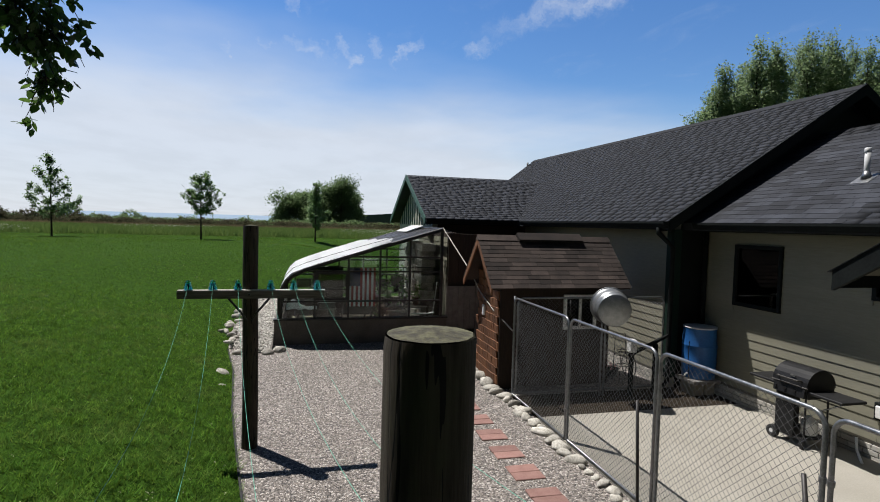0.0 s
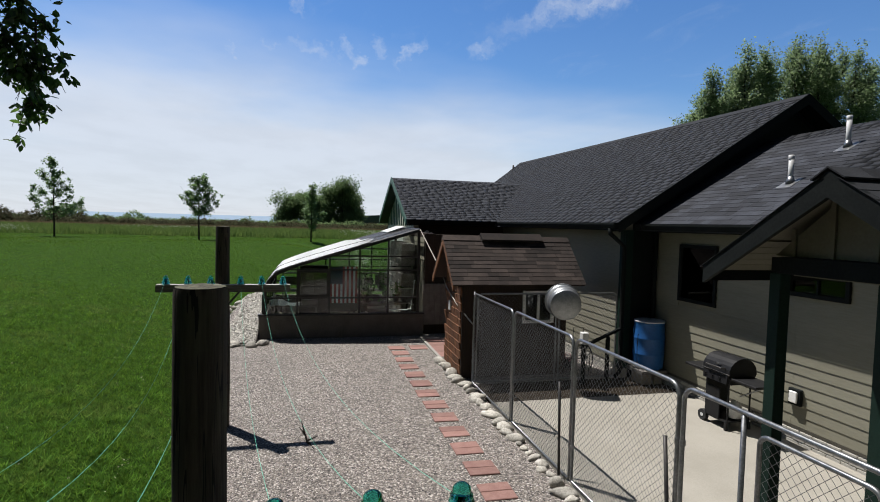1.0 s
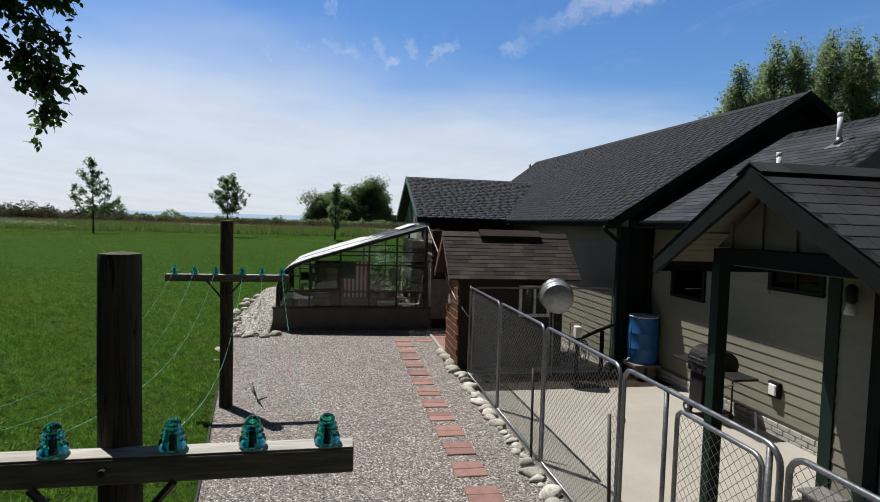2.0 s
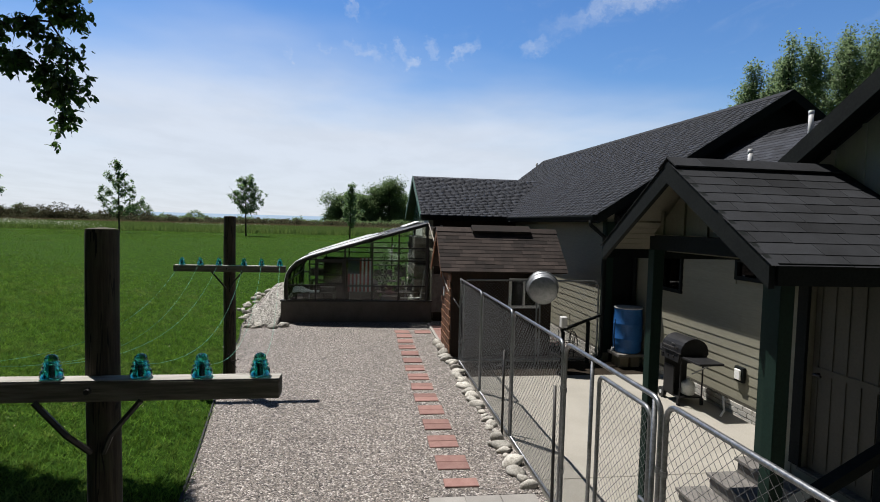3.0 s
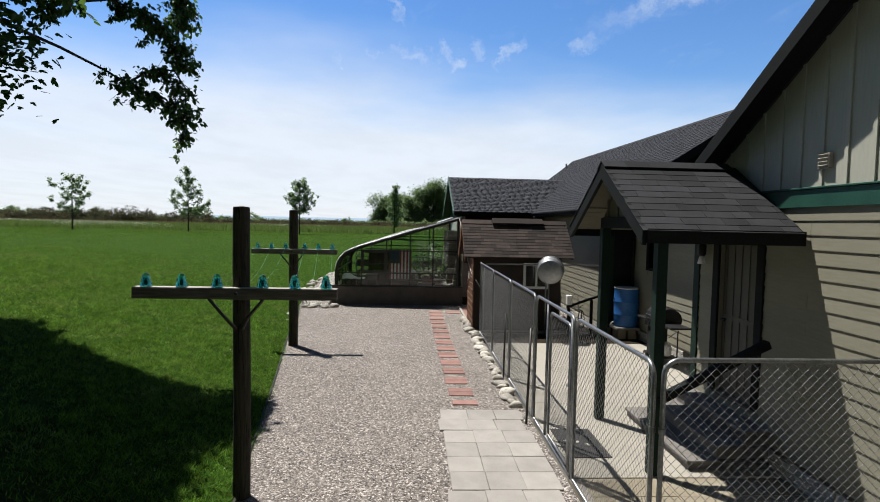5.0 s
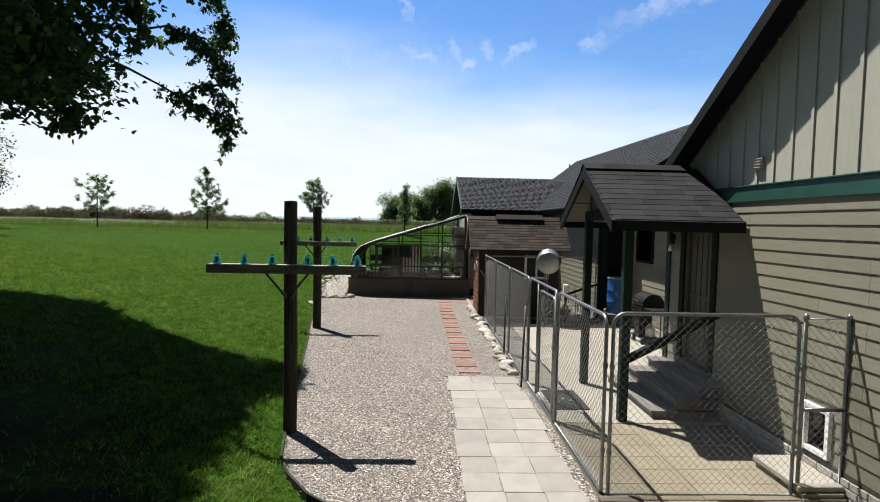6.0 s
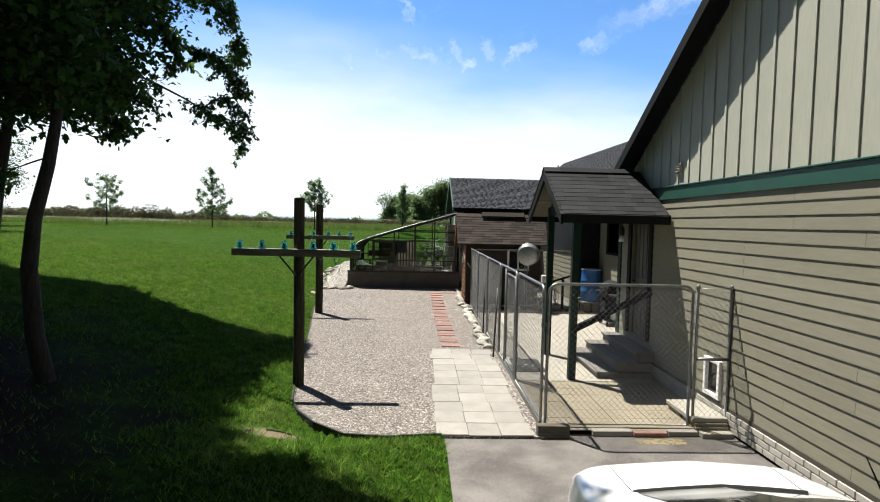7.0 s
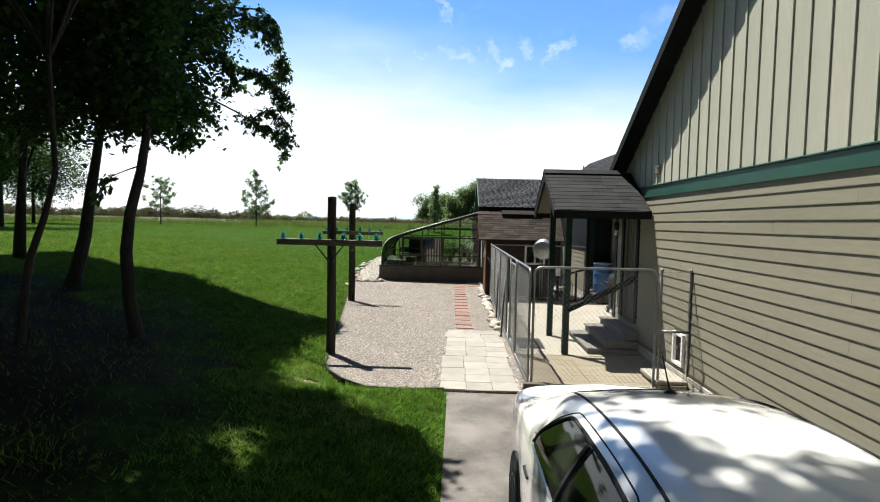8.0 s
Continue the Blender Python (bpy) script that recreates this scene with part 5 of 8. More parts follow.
part("corner_board", B((HX - 0.02, 8.46, 0.2), (HX + 0.15, 8.498, 2.95), bevel=0.003), M_POST, house, "dark green corner board")
part("corner_board", B((HX - 0.03, 8.5, 0.2), (HX - 0.002, 8.64, 2.95), bevel=0.003), M_POST, house, "dark green corner board")
part("downspout", tube([(HEX - 0.05, 8.35, 2.98), (HEX - 0.05, 8.35, 2.88), (HX - 0.08, 8.40, 2.62), (HX - 0.08, 8.40, 0.15), (HX - 0.2, 8.36, 0.08)], 0.045, 8), M_DARKTRIM, house, "dark downspout", smooth=True)
part("conduit", tube([(7.10, 8.35, 3.0), (7.10, 8.35, 0.3)], 0.04, 8), M_DARKTRIM, house, smooth=True)
WIN = (6.74, 7.69, 1.68, 2.72)
WIN2 = (4.44, 5.36, 2.09, 2.42)
boards(house, "siding_board", M_SIDING, LX - 0.001, 3.05, 8.48, 0.2735, 2.93, 0.1455, cuts=(5.2,), seed=8, holes=(WIN, WIN2))
boards(house, "siding_board", M_SIDING, HX - 0.001, 8.64, 14.9, 0.2735, 2.96, 0.1455, cuts=(11.2,), seed=9)
part("base_course", B((LX - 0.012, 3.05, 0.0), (LX - 0.0015, 8.48, 0.232)), M_MORTAR, house)
part("starter_strip", B((LX - 0.020, 3.06, 0.236), (LX - 0.002, 8.45, 0.2725)), M_DOOR, house, "brown starter strip under the siding")


def wall_window(parent, x, y0, y1, z0, z1, label, bars=0):
    w = part("window", B((x - 0.006, y0 + 0.06, z0 + 0.06), (x - 0.002, y1 - 0.06, z1 - 0.06)), M_DKGLASS, parent, label)
    for a, b, c, d in ((y0, y0 + 0.06, z0, z1), (y1 - 0.06, y1, z0, z1), (y0 + 0.06, y1 - 0.06, z0, z0 + 0.06), (y0 + 0.06, y1 - 0.06, z1 - 0.06, z1)):
        part("frame", B((x - 0.05, a, c), (x - 0.002, b, d), bevel=0.004), M_DARKTRIM, w)
    # near-black sheet behind the glass, painting the dark of an unlit room
    part("room", B((x - 0.0018, y0 + 0.06, z0 + 0.06), (x - 0.0008, y1 - 0.06, z1 - 0.06)), M_ROOM_SHADE, w)
    for k in range(bars):
        yy = y0 + (y1 - y0) * (k + 1) / (bars + 1)
        part("bar", B((x - 0.03, yy - 0.012, z0 + 0.06), (x - 0.007, yy + 0.012, z1 - 0.06)), M_DARKTRIM, w)
    return w


wall_window(house, LX, *WIN, "dark framed window with shaded glass")
wall_window(house, LX, *WIN2, "low wide dark framed window", 1)
lb = part("outlet_box", B((LX - 0.07, 5.02, 0.57), (LX - 0.016, 5.22, 0.80), bevel=0.008), M_DARKTRIM, house, "outdoor outlet box")
part("outlet_cover", B((LX - 0.10, 5.055, 0.605), (LX - 0.071, 5.185, 0.765), bevel=0.01), M_WHITE, lb, "white outlet cover")


def vent_pipe(x, y, h, r, label):
    z = LEZ + (x - LEX) * ls
    p = part("vent_pipe", tube([(x, y, z - 0.1), (x, y, z + h)], r, 16), M_PVC, house, label, smooth=True)
    part("pipe_cap", lathe([(r * 1.0, 0), (r * 1.12, 0.004), (r * 1.12, 0.07), (r * 0.85, 0.075)], (x, y, z + h - 0.07), 16), M_PVC, p, smooth=True)
    m = Matrix.Translation((x, y, z + 0.012)) @ Matrix.Rotation(-math.atan(ls), 4, "Y")
    part("flashing", B((-0.17, -0.13, -0.004), (0.12, 0.13, 0.004), m), M_GALV, p, "bright metal flashing")
    part("boot", lathe([(r * 1.9, 0), (r * 1.5, 0.05), (r * 1.05, 0.11)], (x, y, z + 0.0), 16), M_GALV, p, smooth=True)


# side wing with its gable towards the greenhouse
SY0, SYR, SY1, SEZ, SRZ, SGX = 15.0, 18.3, 21.6, 3.10, 4.60, 3.28
ss = (SRZ - SEZ) / (SYR - SY0)
meet = HEX + (SRZ - HEZ) / hs
part("roof", prism([(SY0, SEZ), (SYR, SRZ), (SYR, SRZ - 0.15), (SY0, SEZ - 0.15)], "x", SGX, meet), M_SHINGLE, house, "dark grey shingled side roof")
part("roof", prism([(SY1, SEZ), (SYR, SRZ), (SYR, SRZ - 0.15), (SY1, SEZ - 0.15)], "x", SGX, meet), M_SHINGLE, house, "dark grey shingled side roof")
# siding in shade: the darkness is put into the wall's brown colour
part("wall", B((SGX + 0.45, 15.42, 0), (HX, 15.57, 3.0)), M_BROWN, house, "side wing wall with its shade put into dark brown")
part("gable_wall", prism([(15.42, 0), (21.2, 0), (21.2, 3.05), (SYR, SRZ - 0.25), (15.42, 3.05)], "x", SGX + 0.3, SGX + 0.45), M_BOARD, house, "sage gable end")
boards(house, "siding_board", M_SIDING, SGX + 0.299, 15.43, 17.3, 0.1, 2.8, 0.158, seed=19)
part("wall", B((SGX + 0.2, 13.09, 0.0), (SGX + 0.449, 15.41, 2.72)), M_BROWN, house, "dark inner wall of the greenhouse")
boards(house, "siding_board", M_SIDING, SGX + 0.199, 13.1, 15.4, 0.1, 2.6, 0.158, seed=20)
part("soffit", B((SGX + 0.05, SY0 + 0.02, 2.93), (HX, 15.42, 2.95)), M_DARKTRIM, house)
for a, b in ((SY0, SYR), (SY1, SYR)):
    part("rake_board", prism([(a, SEZ + 0.02), (b, SRZ + 0.02), (b, SRZ - 0.17), (a, SEZ - 0.17)], "x", SGX - 0.03, SGX - 0.002), M_GREEN, house, "dark green rake board")
for k in range(14):
    yy = 15.7 + 0.4 * k
    part("batten", B((SGX + 0.27, yy - 0.02, 2.9), (SGX + 0.299, yy + 0.02, SRZ - abs(yy - SYR) * ss - 0.28)), M_GREEN, house)
gutter(house, (SGX, SY0, SEZ - 0.02), (HEX - 0.1, SY0, SEZ - 0.02), -1)
part("roof_vent_pipe", tube([(9.36, 22.1, 5.2), (9.36, 22.1, 5.74)], 0.04, 10), M_DKMETAL, house, "thin dark vent pipe", smooth=True)
vent_pipe(7.84, 6.08, 0.44, 0.038, "pale grey roof vent pipe")
vent_pipe(8.90, 6.05, 0.50, 0.038, "pale grey roof vent pipe")


# ---- chain-link kennel fence ----
def chain_wires(L, H, half=0.0365, r=0.0020):
    """Woven wire in the plane x = 0: zigzag wires hooked into one another, y from 0 to L, z from 0 to H."""
    V, F = [], []
    n, rows = int(L / half), int(H / half)
    dz = H / rows
    for i in range(n + 1):
        for k in range(rows):
            s = 1 if (k + i) % 2 else -1
            y0 = min(max(i * half + s * half * 0.53, 0), L)
            y1 = min(max(i * half - s * half * 0.53, 0), L)
            z0, z1 = k * dz, (k + 1) * dz
            b = len(V)
            dy = y1 - y0
            ln = math.hypot(dy, dz) or 1
            ny, nz = -dz / ln * r, dy / ln * r
            xo = 0.0012 * s
            for yy, zz, xx in ((y0, z0, xo), (y1, z1, -xo)):
                V += [(xx + r, yy, zz), (xx - r * 0.5, yy + ny * 0.87, zz + nz * 0.87), (xx - r * 0.5, yy - ny * 0.87, zz - nz * 0.87)]
            F += [(b + j, b + (j + 1) % 3, b + 3 + (j + 1) % 3, b + 3 + j) for j in range(3)]
    return V, F


def rounded_frame(y0, y1, z0, z1, rad=0.11, seg=5):
    """The centre line of a pipe frame with round upper corners."""
    pts = [(y0, z0 + 0.02), (y0, z1 - rad)]
    pts += [(y0 + rad - rad * math.cos(a), z1 - rad + rad * math.sin(a)) for a in [math.pi / 2 * k / seg for k in range(1, seg + 1)]]
    pts += [(y1 - rad + rad * math.sin(a), z1 - rad + rad * math.cos(a)) for a in [math.pi / 2 * k / seg for k in range(seg + 1)]]
    pts += [(y1, z0 + 0.02), (y1 - 0.02, z0), (y0 + 0.02, z0)]
    return pts


def fence_panel(m, L, z0, z1, label="", gate=None, square=False):
    P = lambda y, z: m @ Vector((0, y, z))
    outline = [(0, z0), (0, z1), (L, z1), (L, z0)] if square else rounded_frame(0, L, z0, z1)
    pan = part("panel", tube([P(y, z) for y, z in outline], 0.0185, 8, closed=True), M_GALV, kennel, label, smooth=True)
    if gate:
        g0, g1, gz = gate
        part("gate_frame", tube([P(y, z) for y, z in rounded_frame(g0, g1, z0 + 0.07, gz, 0.07)], 0.017, 8, closed=True), M_GALV, pan, "inner gate frame", smooth=True)
        for gy in (g0 - 0.05, g1 + 0.14):
            if 0.05 < gy < L - 0.05:
                part("gate_post", tube([P(gy, z0 + 0.02), P(gy, z1 - 0.02)], 0.0185, 8), M_GALV, pan, smooth=True)
        part("latch", tube([P(g0 - 0.06, 0.95), P(g0 + 0.10, 0.95)], 0.012, 6), M_GALV, pan)
    # a gate's panel is wired in the gate alone, open beside it
    w0, w1, wz0, wz1 = (gate[0], gate[1], z0 + 0.07, gate[2]) if gate else (0, L, z0, z1)
    V, F = chain_wires(w1 - w0 - 0.04, wz1 - wz0 - 0.04)
    V = [tuple(m @ Vector((x, y + w0 + 0.02, z + wz0 + 0.02))) for x, y, z in V]
    part("chain_link", flat_mesh("chain_link", V, F), M_WIRE, pan, "woven galvanised wire mesh")
    for z in (0.45, 1.25):
        for y in (0.0, L):
            part("clamp", tube([P(y, z - 0.02), P(y, z + 0.02)], 0.025, 8), M_GALV, pan)
    for k in range(0 if gate else int(L / 0.3)):
        c = P(0.2 + 0.3 * k, z1)
        part("wire_tie", tube([c + Vector((0, 0, -0.03)), c + Vector((0.021, 0.004, 0)), c + Vector((0, 0, 0.022)), c + Vector((-0.021, -0.004, 0)), c + Vector((0, 0, -0.03))], 0.002, 4), M_WIRE, pan)
    return pan


kennel = thing("kennel_fence", (3.45, 2.0, 0.03), "galvanised chain-link kennel fence round the patio", "fence")
FX = 3.45
for a, b in ((6.55, 8.50), (4.66, 6.49), (2.84, 4.60), (-0.68, 1.04)):
    fence_panel(Matrix.Translation((FX, a, 0)), b - a, 0.05, 1.712)
fence_panel(Matrix.Translation((FX, 1.10, 0)), 1.68, 0.05, 1.712, "panel with an inner gate", gate=(0.13, 0.93, 1.61))
turn_x = Matrix.Rotation(radians(-90), 4, "Z")
fence_panel(Matrix.Translation((3.50, -0.72, 0)) @ turn_x, 1.75, 0.035, 1.745)
fence_panel(Matrix.Translation((3.52, 8.52, 0)) @ turn_x, 2.88, 0.05, 1.70)
np_root = fence_panel(Matrix.Translation((5.31, -0.72, 0)) @ turn_x, 0.415, 0.08, 1.72, "narrow square-cornered panel", square=True)
part("mid_rail", tube([(5.31, -0.72, 0.86), (5.725, -0.72, 0.86)], 0.0195, 8), M_GALV, np_root, smooth=True)
for xx in (5.31, 5.725):
    part("cap", lathe([(0.025, 0), (0.025, 0.03), (0.012, 0.05), (0.002, 0.055)], (xx, -0.72, 1.715), 10), M_GALV, np_root, smooth=True)
for a, b in (((FX, 8.50, 0.03), (FX, 8.50, 1.74)), ((3.335, 2.70, -0.05), (3.422, 2.96, 1.24)), ((3.385, 4.78, -0.05), (3.422, 4.92, 1.12))):
    solid("fence_stake", tube([a, b], 0.017, 8), M_DKMETAL if a[1] < 8 else M_GALV, "thin dark steel stake tied to the fence", "stake", "fence stakes", smooth=True)

# timber block, sill strips and slab by the drive end of the fence
solid("timber_block", B((3.355, -0.985, -0.03), (3.735, -0.885, 0.12), bevel=0.008), M_ARM, "grey-brown timber block under the fence corner", "block")
sill = thing("fence_sill", (4.5, -0.84, 0), "pale sill strips under the fence", "sill")
part("sill_strip", B((3.76, -0.86, -0.03), (4.02, -0.78, 0.030), bevel=0.005), M_PAVER, sill)
part("sill_strip", B((4.03, -0.91, -0.03), (4.50, -0.79, 0.032), bevel=0.005), M_PAVER, sill)
part("brick", B((4.52, -0.925, -0.03), (4.92, -0.835, 0.022), bevel=0.006), M_BRICKP, sill, "weathered red-brown bricks end to end")
part("sill_strip", B((4.94, -0.90, -0.03), (5.30, -0.80, 0.028), bevel=0.005), M_PAVER, sill)
part("sill_strip", B((5.32, -0.96, -0.03), (5.70, -0.84, 0.030), bevel=0.005), M_SLAB, sill)
part("sill_strip", B((3.455, -0.62, 0.026), (3.54, 1.05, 0.05), bevel=0.004), M_PAVER, sill)
dog_step = thing("dog_step", (5.5, -0.45, 0.025), "pale concrete slab step on blocks under the dog flap", "step")
part("top_slab", B((5.27, -0.80, 0.105), (5.71, -0.10, 0.16), bevel=0.008), M_SLAB, dog_step)
for yy in (-0.83, -0.44):
    for zz in (0.026, 0.066):
        part("block", B((5.29, yy - 0.02 * (zz < 0.05), zz), (5.69, yy + 0.31, zz + 0.037), bevel=0.004), M_SLAB_OLD, dog_step)
solid("door_mat", B((3.58, 1.58, 0.0305), (4.08, 2.42, 0.043), bevel=0.004), M_RUBBER, "black rubber mat on the patio", "mat")
for k, (xx, yy) in enumerate(((3.72, 1.85), (3.80, 1.98), (3.66, 2.02), (3.90, 1.90))):
    solid("pebble", rock_mesh("pebble", 60 + k, (0.02, 0.025, 0.012)), M_ROCK, "small pale pebble on the mat", "pebble", "pebbles on the mat").matrix_basis = Matrix.Translation((xx, yy, 0.05))


# ---- pavers and stepping bricks ----
def piece(name, me, parent, m):
    ob = new(name, me)
    ob.parent = parent
    ob.matrix_parent_inverse = parent.matrix_basis.inverted()
    ob.matrix_basis = m
    return ob


paver_walk = thing("paver_walk", (2.8, 1.3, 0), "pale square concrete pavers laid three abreast", "paving", kind="structure")
part("sand_bed", B((2.165, -1.003, -0.1), (3.43, 3.235, -0.006)), M_GRAVEL, paver_walk)
pm = as_mesh("paver", B((-0.1865, -0.1885, -0.04), (0.1865, 0.1885, 0.0), bevel=0.005)); pm.materials.append(M_PAVER)
rng = random.Random(17)
edge_x = (2.18, 2.17, 2.18, 2.16, 2.16, 2.21, 2.21, 2.21, 2.21, 2.16, 2.205)
for r, left in enumerate(edge_x):
    for c in range(3):
        piece("paver", pm, paver_walk, pose(left + 0.1875 + 0.3765 * c + rng.uniform(-0.003, 0.003), -0.8085 + 0.383 * r + rng.uniform(-0.004, 0.004), 0.012 + rng.uniform(-0.004, 0.004), rng.uniform(-0.4, 0.4), rng.uniform(-0.4, 0.4), rng.uniform(-0.7, 0.7)))
inner = thing("tan_paving", (4.6, 0.1, 0.02), "stained tan concrete pavers inside the fence end", "paving", kind="structure")
tp = as_mesh("tan_paver", B((-0.228, -0.149, -0.02), (0.228, 0.149, 0.0), bevel=0.004)); tp.materials.append(M_SLAB_OLD)
for r in range(6):
    for c in range(5):
        xx = 3.70 + 0.46 * c
        piece("tan_paver", tp, inner, pose(xx, -0.66 + 0.303 * r, 0.043 + rng.uniform(-0.002, 0.002), 0, 0, rng.uniform(-0.4, 0.4)))
step_path = thing("brick_path", (2.55, 8, 0), "red brick stepping pads set in the gravel", "stepping stones", kind="structure")
bm_ = as_mesh("brick", B((-0.205, -0.098, -0.03), (0.205, 0.098, 0.0), bevel=0.006)); bm_.materials.append(M_BRICKP)
bs_ = as_mesh("brick", B((-0.187, -0.090, -0.03), (0.187, 0.090, 0.0), bevel=0.006)); bs_.materials.append(M_BRICKP)
rows = [3.49, 4.00, 4.61, 5.19, 5.78, 6.36, 6.94, 7.52, 8.11, 8.70, 9.29, 9.88, 10.47, 11.06, 11.58]
for k, yy in enumerate(rows):
    xx = 2.505 + 0.085 * math.exp(-(yy - 3.49) / 2.6) + 0.006 * math.sin(k * 2.1)
    for d in ((-0.093, 0.093) if k else (0.0,)):
        piece("brick", bs_, step_path, pose(xx + rng.uniform(-0.008, 0.008), yy + d, 0.022 + rng.uniform(-0.003, 0.003), rng.uniform(-0.6, 0.6), rng.uniform(-0.6, 0.6), rng.uniform(-1.2, 1.2) - 1.5))
for d in (-0.1, 0.1):
    piece("brick", bm_, step_path, pose(3.03, 11.57 + d, 0.022, 0, 0, 1))
pad = thing("brick_pad", (3.8, 11.4, 0), "red brick paving by the shed behind a pale kerb", "paving", kind="structure")
part("kerb", B((3.27, 10.35, -0.05), (3.34, 12.6, 0.05), bevel=0.006), M_PAVER, pad)
for r in range(9):
    for c in range(4):
        piece("brick", bm_, pad, pose(3.56 + 0.415 * c, 10.7 + 0.205 * r, 0.02 + rng.uniform(-0.002, 0.002), 0, 0, rng.uniform(-0.5, 0.5)))

# border stones along the fence and the bank by the greenhouse
rock_shapes = [rock_mesh("border_stone", s, (0.13 + 0.02 * (s % 4), 0.10 + 0.02 * (s % 3), 0.085 + 0.012 * (s % 3))) for s in range(8)]
rng = random.Random(4)
yy, k = 3.34, 0
while yy < 10.4:
    ob = new("border_stone", rock_shapes[rng.randrange(8)])
    tagged(ob, "rounded pale field stone edging the gravel", "stone", "stones along the fence")
    s = rng.uniform(0.42, 0.98) * (1.15 if yy > 8.6 else 1)
    x = (3.29 if yy < 8.5 else 3.22) + rng.uniform(-0.05, 0.04)
    ob.matrix_basis = pose(x, yy, 0.035 * s, rng.uniform(-12, 12), rng.uniform(-12, 12), rng.uniform(0, 360)) @ Matrix.Diagonal((s * rng.uniform(0.75, 1.2), s * rng.uniform(0.7, 1.1), s * rng.uniform(0.7, 1.25), 1))
    yy += 0.235 * s + 0.03
    k += 1
bank = [(-1.45, 12.2), (-1.15, 12.1), (-0.85, 12.15), (-0.62, 12.3), (-1.25, 12.45), (-1.62, 12.9), (-1.72, 13.4), (-1.78, 13.9), (-1.80, 14.4), (-1.74, 14.9), (-1.62, 15.4), (-1.5, 15.9),
        (-1.3, 16.3), (-1.05, 16.6), (-1.35, 14.6), (-1.42, 10.4), (-1.38, 9.7), (-1.55, 13.0), (-1.9, 13.7), (-1.55, 14.9), (-1.85, 15.2)]
bank = [(x + rng.uniform(-0.12, 0.12), y + rng.uniform(-0.15, 0.15)) for x, y in bank for _ in range(2 if y > 11 else 1)]
bed_top = lambda y: 0.045 + 0.68 * max(0.0, (y - 12.2) / 4.4) ** 0.9
for k, (x, y) in enumerate(bank):
    ob = new("bank_stone", rock_shapes[(k * 3) % 8])
    tagged(ob, "pale boulder edging the planting bed by the greenhouse", "stone", "stones round the greenhouse bed")
    s = rng.uniform(0.5, 0.95)
    rest = bed_top(y) * 0.72 if y > 12.35 else 0.0
    ob.matrix_basis = pose(x, y, 0.04 * s + 0.01 + rest, rng.uniform(-12, 12), rng.uniform(-12, 12), rng.uniform(0, 360)) @ Matrix.Diagonal((s, s * rng.uniform(0.7, 1.0), s * rng.uniform(0.7, 1.0), 1))
# a gravel slope that starts level with the yard and climbs along the greenhouse
bedpts = [(-0.75, 12.2), (-1.5, 12.3), (-1.75, 13.2), (-1.8, 14.6), (-1.5, 16.2), (-0.75, 16.6)]
bed = bmesh.new()
slope = []
for k in range(23):
    y = 12.2 + 0.2 * k
    left = -1.5 - 0.30 * math.sin(math.pi * min(1, (y - 12.2) / 4.4))
    slope.append([bed.verts.new(c) for c in ((-0.75, y, -0.1), (-0.75, y, bed_top(y)), (left + 0.30, y, bed_top(y) - 0.02), (left, y, bed_top(y) * 0.45), (left - 0.05, y, -0.1))])
for a, b in zip(slope, slope[1:]):
    for q in range(4):
        bed.faces.new((a[q], a[q + 1], b[q + 1], b[q]))
bed.faces.new(slope[0]); bed.faces.new(slope[-1][::-1])
solid("raised_bed", bed, M_GRAVEL, "raised gravel bed beside the greenhouse", "gravel bed", kind="structure")


M_PALE = mat("pale bed stones", (0.24, 0.225, 0.20), (0.50, 0.48, 0.44), 0.9, scale=20, fine=90, bump=0.3, island=0.4)
br = np.random.default_rng(44)
nb = 5200
bx, by = br.uniform(-1.75, -0.74, nb), br.uniform(12.22, 16.5, nb)
okb = inside_distance(bx, by, bedpts) < -0.03
bx, by = bx[okb], by[okb]
bz = np.array([bed_top(y) for y in by]) * (1 - 0.5 * np.clip((-bx - 1.35) / 0.40, 0, 1)) + 0.005
T_ = np.array([(1, 0, 0), (0, 1, 0), (-1, 0, 0), (0, -1, 0), (0, 0, 0.8), (0, 0, -0.8)])
tri_ = np.array([(0, 1, 4), (1, 2, 4), (2, 3, 4), (3, 0, 4), (1, 0, 5), (2, 1, 5), (3, 2, 5), (0, 3, 5)])
sz_ = br.uniform(0.014, 0.036, (len(bx), 1, 1)) * br.uniform(0.7, 1.3, (len(bx), 1, 3))
Vb = T_[None] * sz_ + br.normal(0, 0.006, (len(bx), 6, 3)) + np.stack([bx, by, bz], 1)[:, None, :]
Fb = tri_[None] + (np.arange(len(bx)) * 6)[:, None, None]
solid("bed_stones", flat_mesh("bed_stones", Vb.reshape(-1, 3), Fb.reshape(-1, 3)), M_PALE, "pale loose stones heaped on the raised bed", "stones", kind="stuff")


# ---- shed ----
shed = thing("shed", (4.4, 9.43, 0), "small shed with cedar shake walls and brown shingled roof", "shed")
S0, S1, SY, SYA, SYB, SZ, SE = 3.34, 5.50, 9.43, 8.88, 10.05, 2.74, 1.90
sl = (SZ - SE) / (SY - 8.60)
part("gable_wall", prism([(SYA, 0.03), (SYB, 0.03), (SYB, SZ - (SYB - SY) * sl - 0.06), (SY, SZ - 0.06), (SYA, SZ - (SY - SYA) * sl - 0.06)], "x", S0, S0 + 0.08), M_BROWN, shed)
part("gable_wall", prism([(SYA, 0.03), (SYB, 0.03), (SYB, SZ - (SYB - SY) * sl - 0.06), (SY, SZ - 0.06), (SYA, SZ - (SY - SYA) * sl - 0.06)], "x", S1 - 0.08, S1), M_BROWN, shed)
